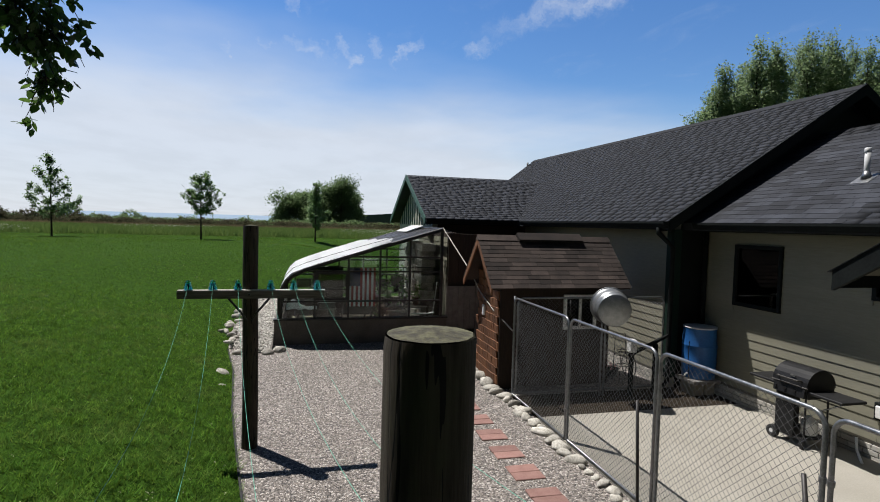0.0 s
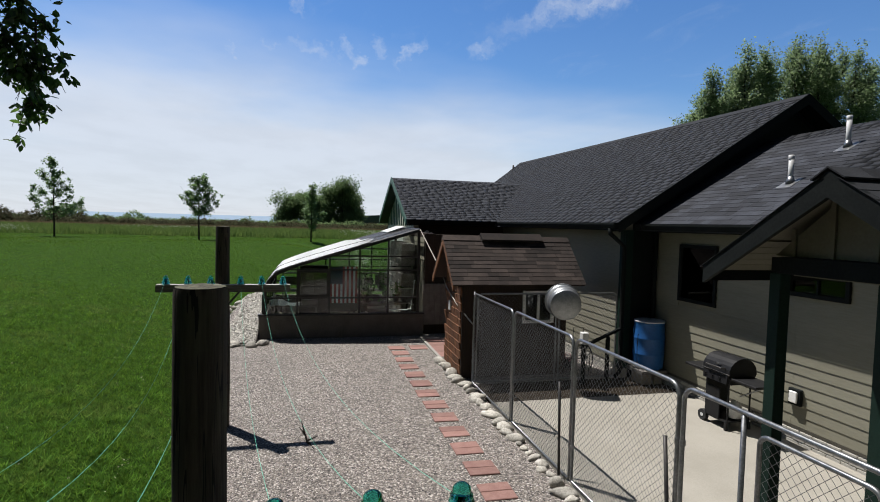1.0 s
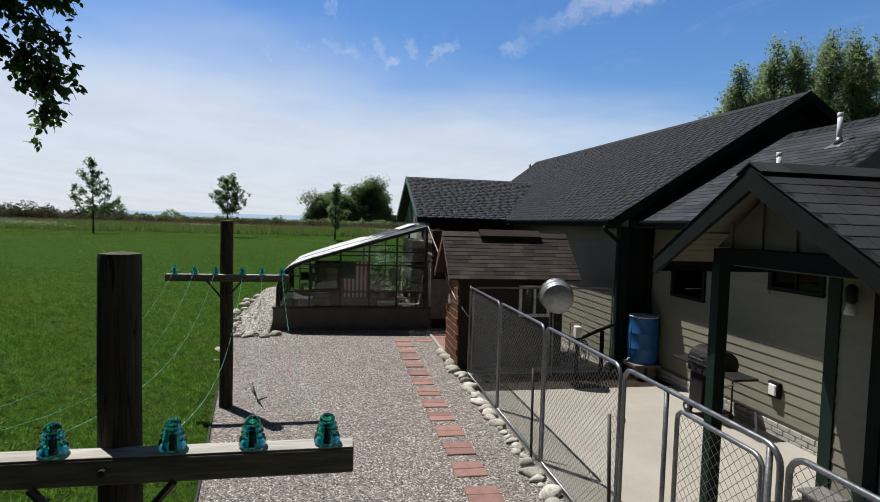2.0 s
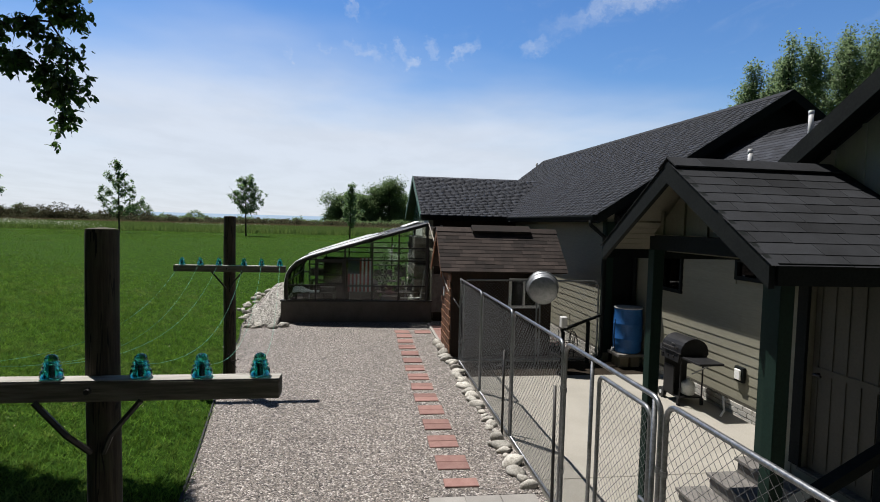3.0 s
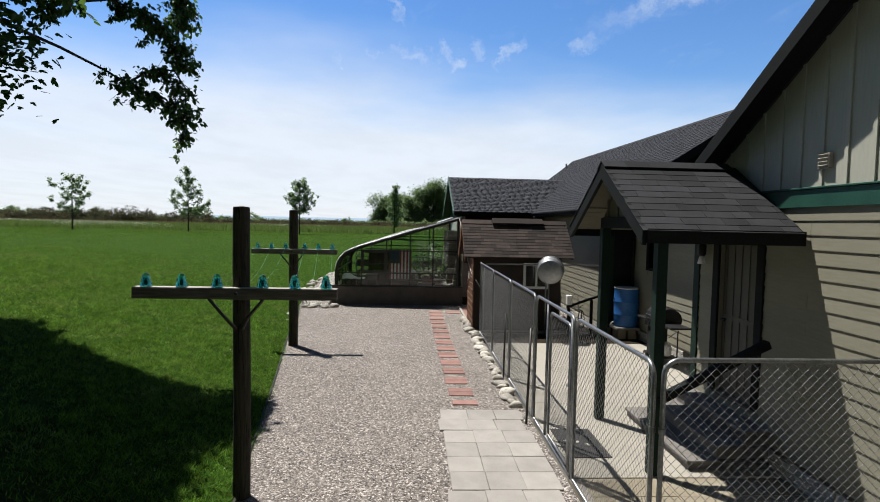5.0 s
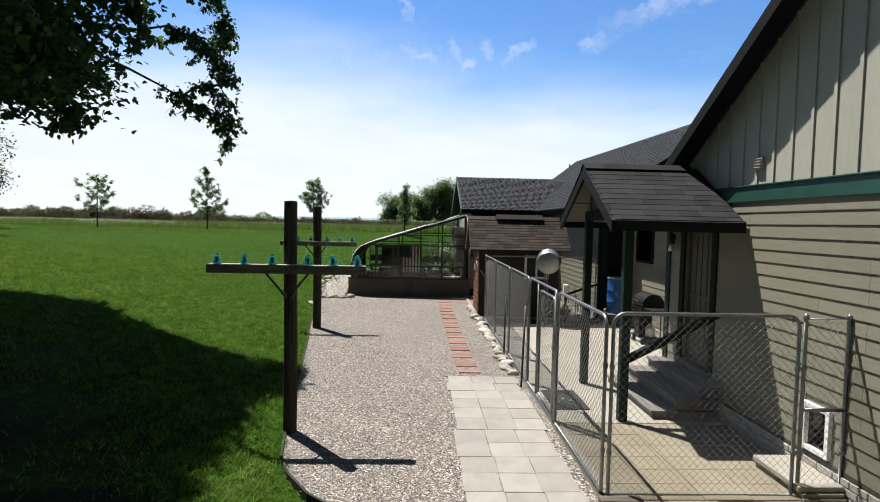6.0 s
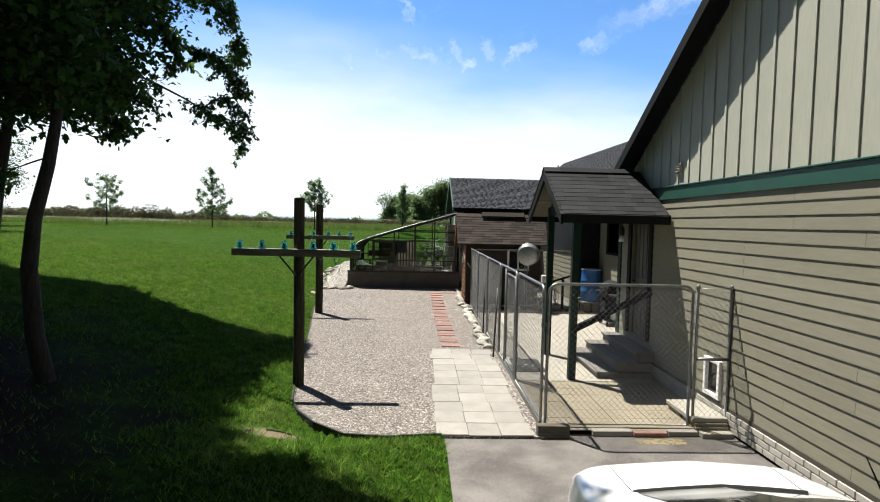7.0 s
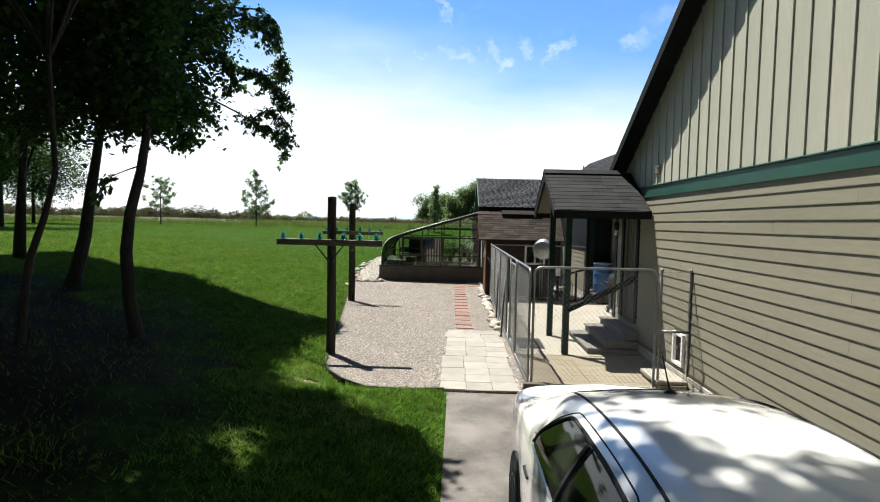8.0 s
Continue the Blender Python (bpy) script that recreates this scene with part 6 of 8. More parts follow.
part("front_wall", B((S0 + 0.08, SYA, 0.03), (S1 - 0.08, SYA + 0.07, 2.1)), M_BROWN, shed)
part("back_wall", B((S0 + 0.08, SYB - 0.07, 0.03), (S1 - 0.08, SYB, 2.0)), M_BROWN, shed)
sw = part("window", B((4.60, SYA - 0.012, 1.12), (5.16, SYA - 0.006, 1.66)), M_DKGLASS, shed, "small white framed shed window")
for lo_, hi_ in (((4.55, 1.07), (4.61, 1.71)), ((5.15, 1.07), (5.21, 1.71)), ((4.61, 1.65), (5.15, 1.71)), ((4.61, 1.07), (5.15, 1.13)), ((4.855, 1.13), (4.905, 1.65))):
    part("frame", B((lo_[0], SYA - 0.04, lo_[1]), (hi_[0], SYA - 0.002, hi_[1]), bevel=0.004), M_WHITE, sw, "white sash bar")
for s, e in ((-1, 8.58), (1, 10.28)):
    ez = SZ - abs(e - SY) * sl
    part("roof_deck", prism([(SY, SZ - 0.012), (e, ez - 0.012), (e, ez - 0.045), (SY, SZ - 0.045)], "x", 3.07, 5.72), M_BROWN, shed)
    part("barge_board", prism([(SY, SZ - 0.02), (e, ez - 0.02), (e, ez - 0.14), (SY, SZ - 0.16)], "x", 3.045, 3.068), M_SHAKE, shed, "orange-brown barge board")
    lnn = math.hypot(e - SY, SZ - ez)
    if s < 0:
        shingles(shed, "roof_shingle", M_SHEDSH, (3.04, e - 0.02, ez - 0.02), (1, 0, 0), (0, (SY - e) / lnn, (SZ - ez) / lnn), lambda v: (0.0, 2.70) if v < lnn else None, 0.100, 0.34, lambda u, v: True, 51, 0.009)
    else:
        shingles(shed, "roof_shingle", M_SHEDSH, (5.74, e + 0.02, ez - 0.02), (-1, 0, 0), (0, (SY - e) / lnn, (SZ - ez) / lnn), lambda v: (0.0, 2.70) if v < lnn else None, 0.100, 0.34, lambda u, v: False, 52, 0.009)
part("ridge_vent", prism([(SY - 0.16, SZ - 0.05), (SY, SZ + 0.075), (SY + 0.16, SZ - 0.05), (SY + 0.16, SZ - 0.085), (SY - 0.16, SZ - 0.085)], "x", 3.82, 5.12), M_SHEDSH, shed, "raised shingled ridge vent")
for a, b in ((3.04, 3.8), (5.14, 5.74)):
    part("ridge_cap", prism([(SY - 0.1, SZ - 0.075), (SY, SZ + 0.022), (SY + 0.1, SZ - 0.075)], "x", a, b), M_SHEDSH, shed)
# shakes on the gable facing the gravel
shk = as_mesh("shake", B((-0.024, -0.060, 0), (0.0, 0.060, 0.17), bevel=0.004)); shk.materials.append(M_SHAKE)
rng = random.Random(23)
z = 0.08
row = 0
while z < 2.6:
    half = min(SYB - SY, (SZ - 0.15 - z - 0.1) / sl)
    y = max(SYA, SY - half) + 0.01 + (0.06 if row % 2 else 0)
    while y < min(SYB, SY + half) - 0.03:
        w = rng.uniform(0.75, 1.2)
        piece("shake", shk, shed, pose(S0 - 0.004, y + 0.062 * w, z + rng.uniform(-0.008, 0.008), 0, -6 + rng.uniform(-2, 2), 0) @ Matrix.Diagonal((1, w, 1, 1)))
        y += 0.127 * w
    z += 0.152
    row += 1
part("corner_post", B((S0 - 0.02, SYA - 0.02, 0.03), (S0 + 0.06, SYA + 0.0, 2.0)), M_BROWN, shed)
part("outlet_box", B((S0 - 0.07, 9.62, 1.22), (S0 - 0.022, 9.72, 1.42), bevel=0.008), M_PVC, shed, "small pale grey electrical box")
solid("stay_rope", tube([(3.29, 13.0, 2.84), (3.30, 10.6, 1.96), (3.27, 9.9, 1.66), (3.30, 9.2, 1.41), (3.43, 8.52, 1.14)], 0.012, 6), M_ROPE, "pale rope from the greenhouse peak to the fence post", "rope")

# ---- greenhouse ----
gh = thing("greenhouse", (1.3, 14.8, 0), "dark framed lean-to greenhouse with curved eave and shade cloth", "greenhouse")
GY0, GY1 = 13.0, 17.0
CURVE = [(-0.63, 0.62), (-0.63, 1.08), (-0.58, 1.31), (-0.49, 1.47), (-0.33, 1.64), (-0.05, 1.77), (0.22, 1.87), (0.95, 2.10), (2.1, 2.44), (3.29, 2.80)]
part("base_wall", B((-0.74, GY0 - 0.08, 0.0), (3.42, GY0 + 0.07, 0.58), bevel=0.01), M_GHBASE, gh, "grey rendered base wall")
part("base_wall", B((-0.74, GY0 + 0.07, 0.0), (-0.58, GY1, 0.58)), M_GHBASE, gh)
part("base_wall", B((-0.58, GY1 - 0.12, 0.0), (3.42, GY1, 0.58)), M_GHBASE, gh)
part("floor", B((-0.58, GY0 + 0.07, 0.0), (3.5, GY1 - 0.12, 0.03)), M_SLAB_OLD, gh)
part("sill", B((-0.76, GY0 - 0.1, 0.58), (3.44, GY0 + 0.08, 0.62), bevel=0.006), M_DKMETAL, gh)


def roof_z(x):
    for (a, za), (b, zb) in zip(CURVE[1:], CURVE[2:]):
        if a <= x <= b:
            return za + (zb - za) * (x - a) / (b - a)
    return 2.8


def bow(y, r, name="rib"):
    part(name, tube([(x, y, z) for x, z in CURVE], r, 6), M_DKMETAL, gh, smooth=False)


bow(GY0, 0.05, "front_bow")
bow(GY1, 0.04, "back_bow")
for k in range(1, 5):
    bow(GY0 + 0.8 * k, 0.022)
for yy in (GY0, GY1):
    for x in (-0.60, 0.18, 0.97, 1.73, 2.47, 3.27):
        w = 0.035 if x in (-0.60, 3.27) else 0.022
        part("mullion", B((x - w, yy - 0.03, 0.62), (x + w, yy + 0.03, roof_z(x) - 0.02)), M_DKMETAL, gh)
    for z, x0 in ((1.02, -0.60), (1.74, 0.0), (2.10, 1.0)):
        xs = [-0.60, 0.18, 0.97, 1.73, 2.47, 3.27]
        for a, b in zip(xs, xs[1:]):
            a2 = max(a, x0)
            if b - a2 > 0.1 and roof_z(a2) > z - 0.03:
                part("glazing_bar", B((a2 + 0.023, yy - 0.024, z - 0.02), (b - 0.023, yy + 0.024, z + 0.02)), M_DKMETAL, gh)
for z in (0.62, 1.08):
    part("side_rail", tube([(-0.63, GY0, z), (-0.63, GY1, z)], 0.03, 6), M_DKMETAL, gh)
part("top_rail", tube([(3.29, GY0 - 0.05, 2.80), (3.29, GY1 + 0.05, 2.80)], 0.045, 6), M_DKMETAL, gh)
for x0 in (1.0, 2.2):
    part("purlin", tube([(x0, GY0, roof_z(x0) - 0.02), (x0, GY1, roof_z(x0) - 0.02)], 0.018, 6), M_DKMETAL, gh)
# opening sash in the second bay
sash = part("vent_sash", B((0.24, GY0 - 0.012, 1.10), (0.91, GY0 - 0.006, 1.68)), M_GLASS, gh, "dark framed opening sash")
for a, b, c, d in ((0.20, 0.25, 1.05, 1.72), (0.90, 0.95, 1.05, 1.72), (0.25, 0.90, 1.05, 1.10), (0.25, 0.90, 1.67, 1.72), (0.25, 0.90, 1.30, 1.325)):
    part("sash_bar", B((a, GY0 - 0.05, c), (b, GY0 - 0.031, d)), M_DKMETAL, sash)


def clear(ob):
    ob.visible_shadow = False
    return ob


for yy in (GY0 + 0.006, GY1 - 0.01):
    xs = [-0.60, 0.18, 0.97, 1.73, 2.47, 3.27]
    for a, b in zip(xs, xs[1:]):
        poly = [(a + 0.02, 0.62), (b - 0.02, 0.62), (b - 0.02, roof_z(b) - 0.03), ((a + b) / 2, roof_z((a + b) / 2) - 0.03), (a + 0.02, roof_z(max(a, -0.58)) - 0.03 if a > -0.5 else 1.2)]
        clear(part("pane", prism(poly, "y", yy, yy + 0.004), M_GLASS, gh))
for (a, za), (b, zb) in zip(CURVE, CURVE[1:]):
    for k in range(5):
        poly = [(a, za + 0.002), (b, zb + 0.002), (b, zb + 0.006), (a, za + 0.006)] if a != b else [(a, za), (a, zb), (a - 0.004, zb), (a - 0.004, za)]
        clear(part("roof_pane", prism(poly, "y", GY0 + 0.8 * k + 0.02, GY0 + 0.8 * (k + 1) - 0.02), M_GLASS, gh))
# shade cloth over the lower roof, held by cords
cloth = bmesh.new()
rows_ = []
prof = [(-0.66, 1.10), (-0.62, 1.33), (-0.52, 1.52), (-0.35, 1.70), (-0.05, 1.83), (0.3, 1.95), (0.8, 2.11), (1.3, 2.26), (1.75, 2.39)]
for i in range(17):
    y = GY0 - 0.10 + 4.1 * i / 16
    run = 0.42 - 0.75 * abs(i / 16 - 0.30) + 0.06 * math.sin(i * 1.9)
    rows_.append([cloth.verts.new((x + run * (j == 8), y, z + 0.014 * math.sin(i * 1.3 + j * 0.8) + (0.30 * run + 0.012) * (j == 8))) for j, (x, z) in enumerate(prof)])
for a, b in zip(rows_, rows_[1:]):
    for j in range(len(prof) - 1):
        cloth.faces.new((a[j], a[j + 1], b[j + 1], b[j]))
bmesh.ops.solidify(cloth, geom=cloth.faces[:], thickness=0.006)
solid("shade_cloth", cloth, M_SAIL, "white shade cloth draped over the greenhouse roof", "shade cloth", smooth=True)
for yy in (14.1,):
    solid("cloth_cord", tube([(x, yy, z + 0.022) for x, z in prof] + [(3.28, yy + 0.05, 2.86)], 0.006, 5), M_DKMETAL, "dark cord over the shade cloth", "cord", "cords over the shade cloth")
net = thing("shade_net", (2.6, 15.0, 2.6), "black slatted shade netting over the upper greenhouse roof", "shade net")
for k in range(22):
    ya = GY0 + 0.02 + 0.18 * k
    part("net_strip", prism([(1.60, roof_z(1.60) + 0.012), (3.22, roof_z(3.22) + 0.012), (3.22, roof_z(3.22) + 0.018), (1.60, roof_z(1.60) + 0.018)], "y", ya, ya + (0.15 if k % 4 else 0.10)), M_DKMETAL, net)
part("ridge_vent", prism([(2.75, 2.68), (3.25, 2.86), (3.25, 2.88), (2.75, 2.70)], "y", 15.2, 16.9), M_PVC, gh, "pale raised roof vent")
# inside the greenhouse
flag = thing("flag", (1.35, 14.2, 0.7), "red and white striped flag with a navy corner, hung inside", "flag")
for k in range(13):
    x0 = 1.02 + 0.058 * k
    z1 = 1.72 if k >= 6 else 1.24
    part("stripe", B((x0, 14.2 + 0.02 * math.sin(k), 0.70), (x0 + 0.0575, 14.208 + 0.02 * math.sin(k), z1)), M_RED if k % 2 == 0 else M_SAIL, flag)
part("corner_field", B((1.02, 14.19, 1.245), (1.365, 14.2, 1.72)), M_NAVY, flag, "navy field")
solid("flag_rail", tube([(0.2, 14.2, 1.74), (3.3, 14.2, 1.74)], 0.012, 6), M_DKMETAL, "thin rail across the greenhouse", "rail")


def bench(x0, x1, y0, y1, h):
    b = thing("potting_bench", (x0, y0, 0.03), "grey slatted potting bench in the greenhouse", "bench", "greenhouse benches")
    n = 4
    w = (y1 - y0) / n
    for k in range(n):
        part("slat", B((x0, y0 + k * w + 0.01, h - 0.03), (x1, y0 + (k + 1) * w - 0.01, h)), M_ARM, b)
    for x in (x0 + 0.05, x1 - 0.05):
        for y in (y0 + 0.04, y1 - 0.04):
            part("leg", B((x - 0.025, y - 0.025, 0.031), (x + 0.025, y + 0.025, h - 0.031)), M_ARM, b)


bench(-0.5, 0.7, 13.3, 13.9, 0.78)
bench(1.9, 3.2, 13.9, 14.5, 0.72)
bench(-0.3, 2.9, 16.2, 16.8, 0.8)


def pot_plant(x, y, z, h, seed):
    r = np.random.default_rng(seed)
    p = thing("potted_plant", (x, y, z), "leafy green plant in a dark pot", "plant", "greenhouse plants")
    pot = part("pot", lathe([(0.07, 0.0), (0.10, 0.17), (0.11, 0.17), (0.11, 0.2), (0.095, 0.2), (0.09, 0.18)], (x, y, z), 14), M_GHBASE, p, smooth=True)
    part("soil", lathe([(0.09, 0.17), (0.088, 0.178)], (x, y, z), 12), M_SOIL, pot)
    part("foliage", leaves("foliage", [(x, y, z + 0.2 + h * k / 4) for k in range(5)], 16, 0.09, 0.12, "oval", r, 0.1), M_LEAF2, p)
    part("stem", tube([(x, y, z + 0.18), (x, y, z + 0.2 + h)], 0.008, 5), M_LEAF2, p)


for k, (x, y, z, h) in enumerate(((2.1, 14.2, 0.72, 0.35), (2.5, 14.1, 0.72, 0.55), (2.9, 14.3, 0.72, 0.3), (2.2, 16.5, 0.8, 0.7), (1.5, 16.5, 0.8, 0.5), (2.7, 16.4, 0.8, 0.9), (0.5, 16.5, 0.8, 0.4), (2.0, 15.3, 0.03, 1.2))):
    pot_plant(x, y, z, h, 200 + k)
wb = bmesh.new()
bmesh.ops.create_grid(wb, x_segments=10, y_segments=8, size=1)
for v in wb.verts:
    v.co = Vector((-0.12 + v.co.x * 0.36, 13.45 + v.co.y * 0.22, 0.80 + 0.20 * math.exp(-((v.co.x + 0.55) ** 2 + v.co.y ** 2) * 3) + 0.02 * math.sin(v.co.x * 9) * math.cos(v.co.y * 7)))
bmesh.ops.solidify(wb, geom=wb.faces[:], thickness=0.012)
solid("white_sheet", wb, M_SAIL, "crumpled white sheet on the bench", "sheet", smooth=True)
solid("white_pole", tube([(3.12, 13.2, 0.62), (3.24, 13.3, 1.45)], 0.014, 8), M_WHITE, "short white pole leaning inside the glass", "pole")
# things on the benches and along the back of the greenhouse
unit = thing("storage_cupboard", (0.6, 16.0, 0.03), "dark wooden cupboard at the back of the greenhouse", "cupboard")
part("carcass", B((0.18, 15.75, 0.031), (1.02, 16.15, 1.62), bevel=0.006), M_BROWN, unit)
for x in (0.20, 0.61):
    d = part("door", B((x, 15.725, 0.10), (x + 0.39, 15.749, 1.58), bevel=0.005), M_BROWN, unit)
    part("knob", tube([(x + 0.2, 15.70, 0.85), (x + 0.2, 15.726, 0.85)], 0.014, 8), M_GALV, d)
trays = thing("seed_trays", (2.3, 13.6, 0.03), "stacked pale seed trays on the floor", "trays")
for k in range(4):
    part("tray", B((1.95 + 0.02 * k, 13.35 + 0.01 * k, 0.031 + 0.16 * k), (2.45 + 0.02 * k, 13.75 + 0.01 * k, 0.185 + 0.16 * k), bevel=0.012), (M_PAVER, M_BRICKP, M_PAVER, M_SLAB)[k], trays)
box_ = thing("storage_box", (0.35, 13.6, 0.78), "grey plastic storage box on the bench", "box")
part("tub", B((0.28, 13.36, 0.781), (0.68, 13.8, 0.93), bevel=0.012), M_GHBASE, box_)
part("lid", B((0.27, 13.35, 0.931), (0.69, 13.81, 0.955), bevel=0.006), M_PVC, box_, "pale lid")
solid("plank", B((1.75, 14.6, 0.86), (1.95, 16.2, 0.90), bevel=0.004), M_STEP, "pale plank laid over the benches", "plank")
for x, y in ((1.85, 14.75), (1.85, 16.05)):
    solid("trestle", prism([(x - 0.2, 0.031), (x - 0.15, 0.031), (x, 0.80), (x + 0.15, 0.031), (x + 0.2, 0.031), (x + 0.03, 0.859), (x - 0.03, 0.859)], "y", y - 0.03, y + 0.03), M_ARM, "grey timber trestle under the plank", "trestle", "trestles")
rack = thing("storage_rack", (1.0, 16.6, 0.03), "grey metal rack crowded with boxes and trays", "shelf")
for x in (-0.35, 1.0, 2.95):
    part("upright", B((x - 0.02, 16.60, 0.031), (x + 0.02, 16.64, 1.55)), M_GALV, rack)
for z in (0.95, 1.32):
    part("shelf", B((-0.37, 16.36, z), (2.97, 16.66, z + 0.025)), M_STEP, rack)
rr = random.Random(77)
xb = -0.30
while xb < 2.7:
    wbx, hbx = rr.uniform(0.22, 0.48), rr.uniform(0.16, 0.30)
    crate = solid("storage_crate", B((xb, 16.37, 0.976), (xb + wbx, 16.62, 0.976 + hbx), bevel=0.012), rr.choice((M_STEP, M_GHBASE, M_PAVER, M_ARM, M_SLAB)), "plain box standing on the greenhouse rack", "box", "boxes on the rack")
    part("lid", B((xb - 0.008, 16.362, 0.977 + hbx), (xb + wbx + 0.008, 16.628, 0.995 + hbx), bevel=0.004), M_ARM, crate)
    xb += wbx + rr.uniform(0.02, 0.10)
pier = thing("stone_pier", (3.2, 15.4, 0.03), "pale stone pier at the house side of the greenhouse", "pier", kind="structure")
for k in range(11):
    for j in range(4):
        part("stone", B((3.02 + 0.02 * ((k + j) % 2), 14.2 + 0.62 * j + 0.2 * (k % 2), 0.031 + 0.215 * k), (3.40, 14.79 + 0.62 * j + 0.2 * (k % 2), 0.24 + 0.215 * k), bevel=0.012), M_ROCK, pier)
solid("white_pipe", tube([(2.55, 13.22, 0.66), (3.0, 13.2, 0.65), (3.16, 13.2, 0.68)], 0.018, 8), M_WHITE, "white plastic pipe along the glass", "pipe")
# added board screen that darkens the gap between greenhouse and house
screen = thing("board_wall", (4.9, 13.2, 0), "added dark brown board screen filling the dark gap to the house", "wall", kind="structure")
for k in range(20):
    part("board", B((3.45 + 0.153 * k, 13.12, 0.0), (3.60 + 0.153 * k, 13.15, 2.70), bevel=0.004), M_BROWN, screen)
for z in (0.5, 2.2):
    part("rail", B((3.45, 13.151, z), (6.50, 13.20, z + 0.1)), M_BROWN, screen)
# boarded gate between greenhouse and shed
gate = thing("board_gate", (3.75, 13.05, 0), "grey-brown boarded gate between greenhouse and shed", "gate")
for k in range(5):
    part("board", B((3.44 + 0.15 * k, 13.0, 0.28), (3.585 + 0.15 * k, 13.03, 1.38), bevel=0.004), M_STEP, gate)
for z in (0.42, 1.22):
    part("rail", B((3.44, 13.031, z), (4.19, 13.06, z + 0.09)), M_STEP, gate)
part("gate_post", B((4.195, 12.99, 0.0), (4.28, 13.07, 1.45)), M_STEP, gate)
part("gate_post", B((3.425, 13.0, 0.0), (3.438, 13.06, 1.45)), M_STEP, gate)
spot = thing("wall_spotlight", (4.0, 15.42, 2.72), "pale double floodlight under the eave", "light fixture")
part("plate", lathe([(0.06, -0.01), (0.06, 0.015)], (4.0, 15.40, 2.72), 12, m=Matrix.Rotation(radians(90), 4, "X")), M_PVC, spot)
for s in (-1, 1):
    part("lamp_head", lathe([(0.03, 0), (0.05, 0.05), (0.055, 0.12), (0.05, 0.125)], (4.0 + s * 0.10, 15.36, 2.70), 12, m=Matrix.Rotation(radians(110), 4, "X")), M_PVC, spot, smooth=True)

# ---- patio things ----
barrel = thing("rain_barrel", (6.87, 8.12, 0.31), "blue plastic rain barrel on concrete blocks", "barrel")
prof = [(0.25, 0.0), (0.275, 0.02), (0.282, 0.2), (0.287, 0.27), (0.291, 0.28), (0.291, 0.295), (0.287, 0.305), (0.287, 0.57), (0.291, 0.58), (0.291, 0.595), (0.287, 0.605), (0.282, 0.72), (0.272, 0.86), (0.278, 0.88), (0.278, 0.905), (0.26, 0.91), (0.255, 0.89)]
part("drum", lathe(prof, (6.87, 8.12, 0.31), 32), M_BLUE, barrel, smooth=True)
part("lid", lathe([(0.254, 0.88), (0.254, 0.897), (0.1, 0.90)], (6.87, 8.12, 0.31), 24), M_DKMETAL, barrel, "dark lid")
part("rim", lathe([(0.272, 0.895), (0.283, 0.895), (0.283, 0.918), (0.272, 0.918)], (6.87, 8.12, 0.31), 32), M_PVC, barrel, "pale barrel rim", smooth=True)
part("spigot", tube([(6.54, 7.99, 0.42), (6.48, 7.97, 0.42), (6.47, 7.97, 0.38)], 0.014, 8), M_PVC, barrel)
part("hose", tube([(6.52, 7.95, 1.0), (6.50, 7.94, 0.75), (6.51, 7.93, 0.45), (6.5, 7.9, 0.36)], 0.008, 6), M_BLACK, barrel)
stand = thing("barrel_stand", (6.87, 8.12, 0.03), "concrete blocks and boards under the barrel", "stand")
for x in (6.62, 6.86):
    part("block", B((x, 7.90, 0.031), (x + 0.19, 8.26, 0.25), bevel=0.006), M_SLAB_OLD, stand)
part("board", B((6.55, 7.82, 0.251), (7.1, 8.32, 0.309), bevel=0.005), M_STEP, stand)
# galvanised tub on a pole
tub = thing("wash_tub", (5.06, 7.98, 1.58), "galvanised steel tub hung sideways on a pole", "tub")
tm = Matrix.Translation((5.04, 8.16, 1.615)) @ Matrix.Rotation(radians(96), 4, "X") @ Matrix.Rotation(radians(-16), 4, "Y")
part("tub_body", lathe([(0.27, 0.36), (0.275, 0.355), (0.285, 0.30), (0.287, 0.29), (0.290, 0.23), (0.300, 0.22), (0.300, 0.205), (0.293, 0.20), (0.31, 0.0), (0.325, -0.005), (0.325, 0.012), (0.315, 0.015)], (0, 0, 0), 36, m=tm), M_TUB, tub, smooth=True)
part("tub_base", lathe([(0.262, 0.345), (0.262, 0.352)], (0, 0, 0), 36, m=tm), M_TUB, tub, "dull round tub base")
tub_pole = thing("tub_pole", (5.0, 8.2, 0.03), "twin galvanised pole holding the tub", "pole")
for x in (4.96, 5.03):
    part("pipe", tube([(x, 8.22, 0.03), (x, 8.22, 1.62)], 0.017, 8), M_GALV, tub_pole, smooth=True)
part("bracket", tube([(4.94, 8.20, 1.5), (5.08, 8.20, 1.5)], 0.012, 6), M_GALV, tub_pole)


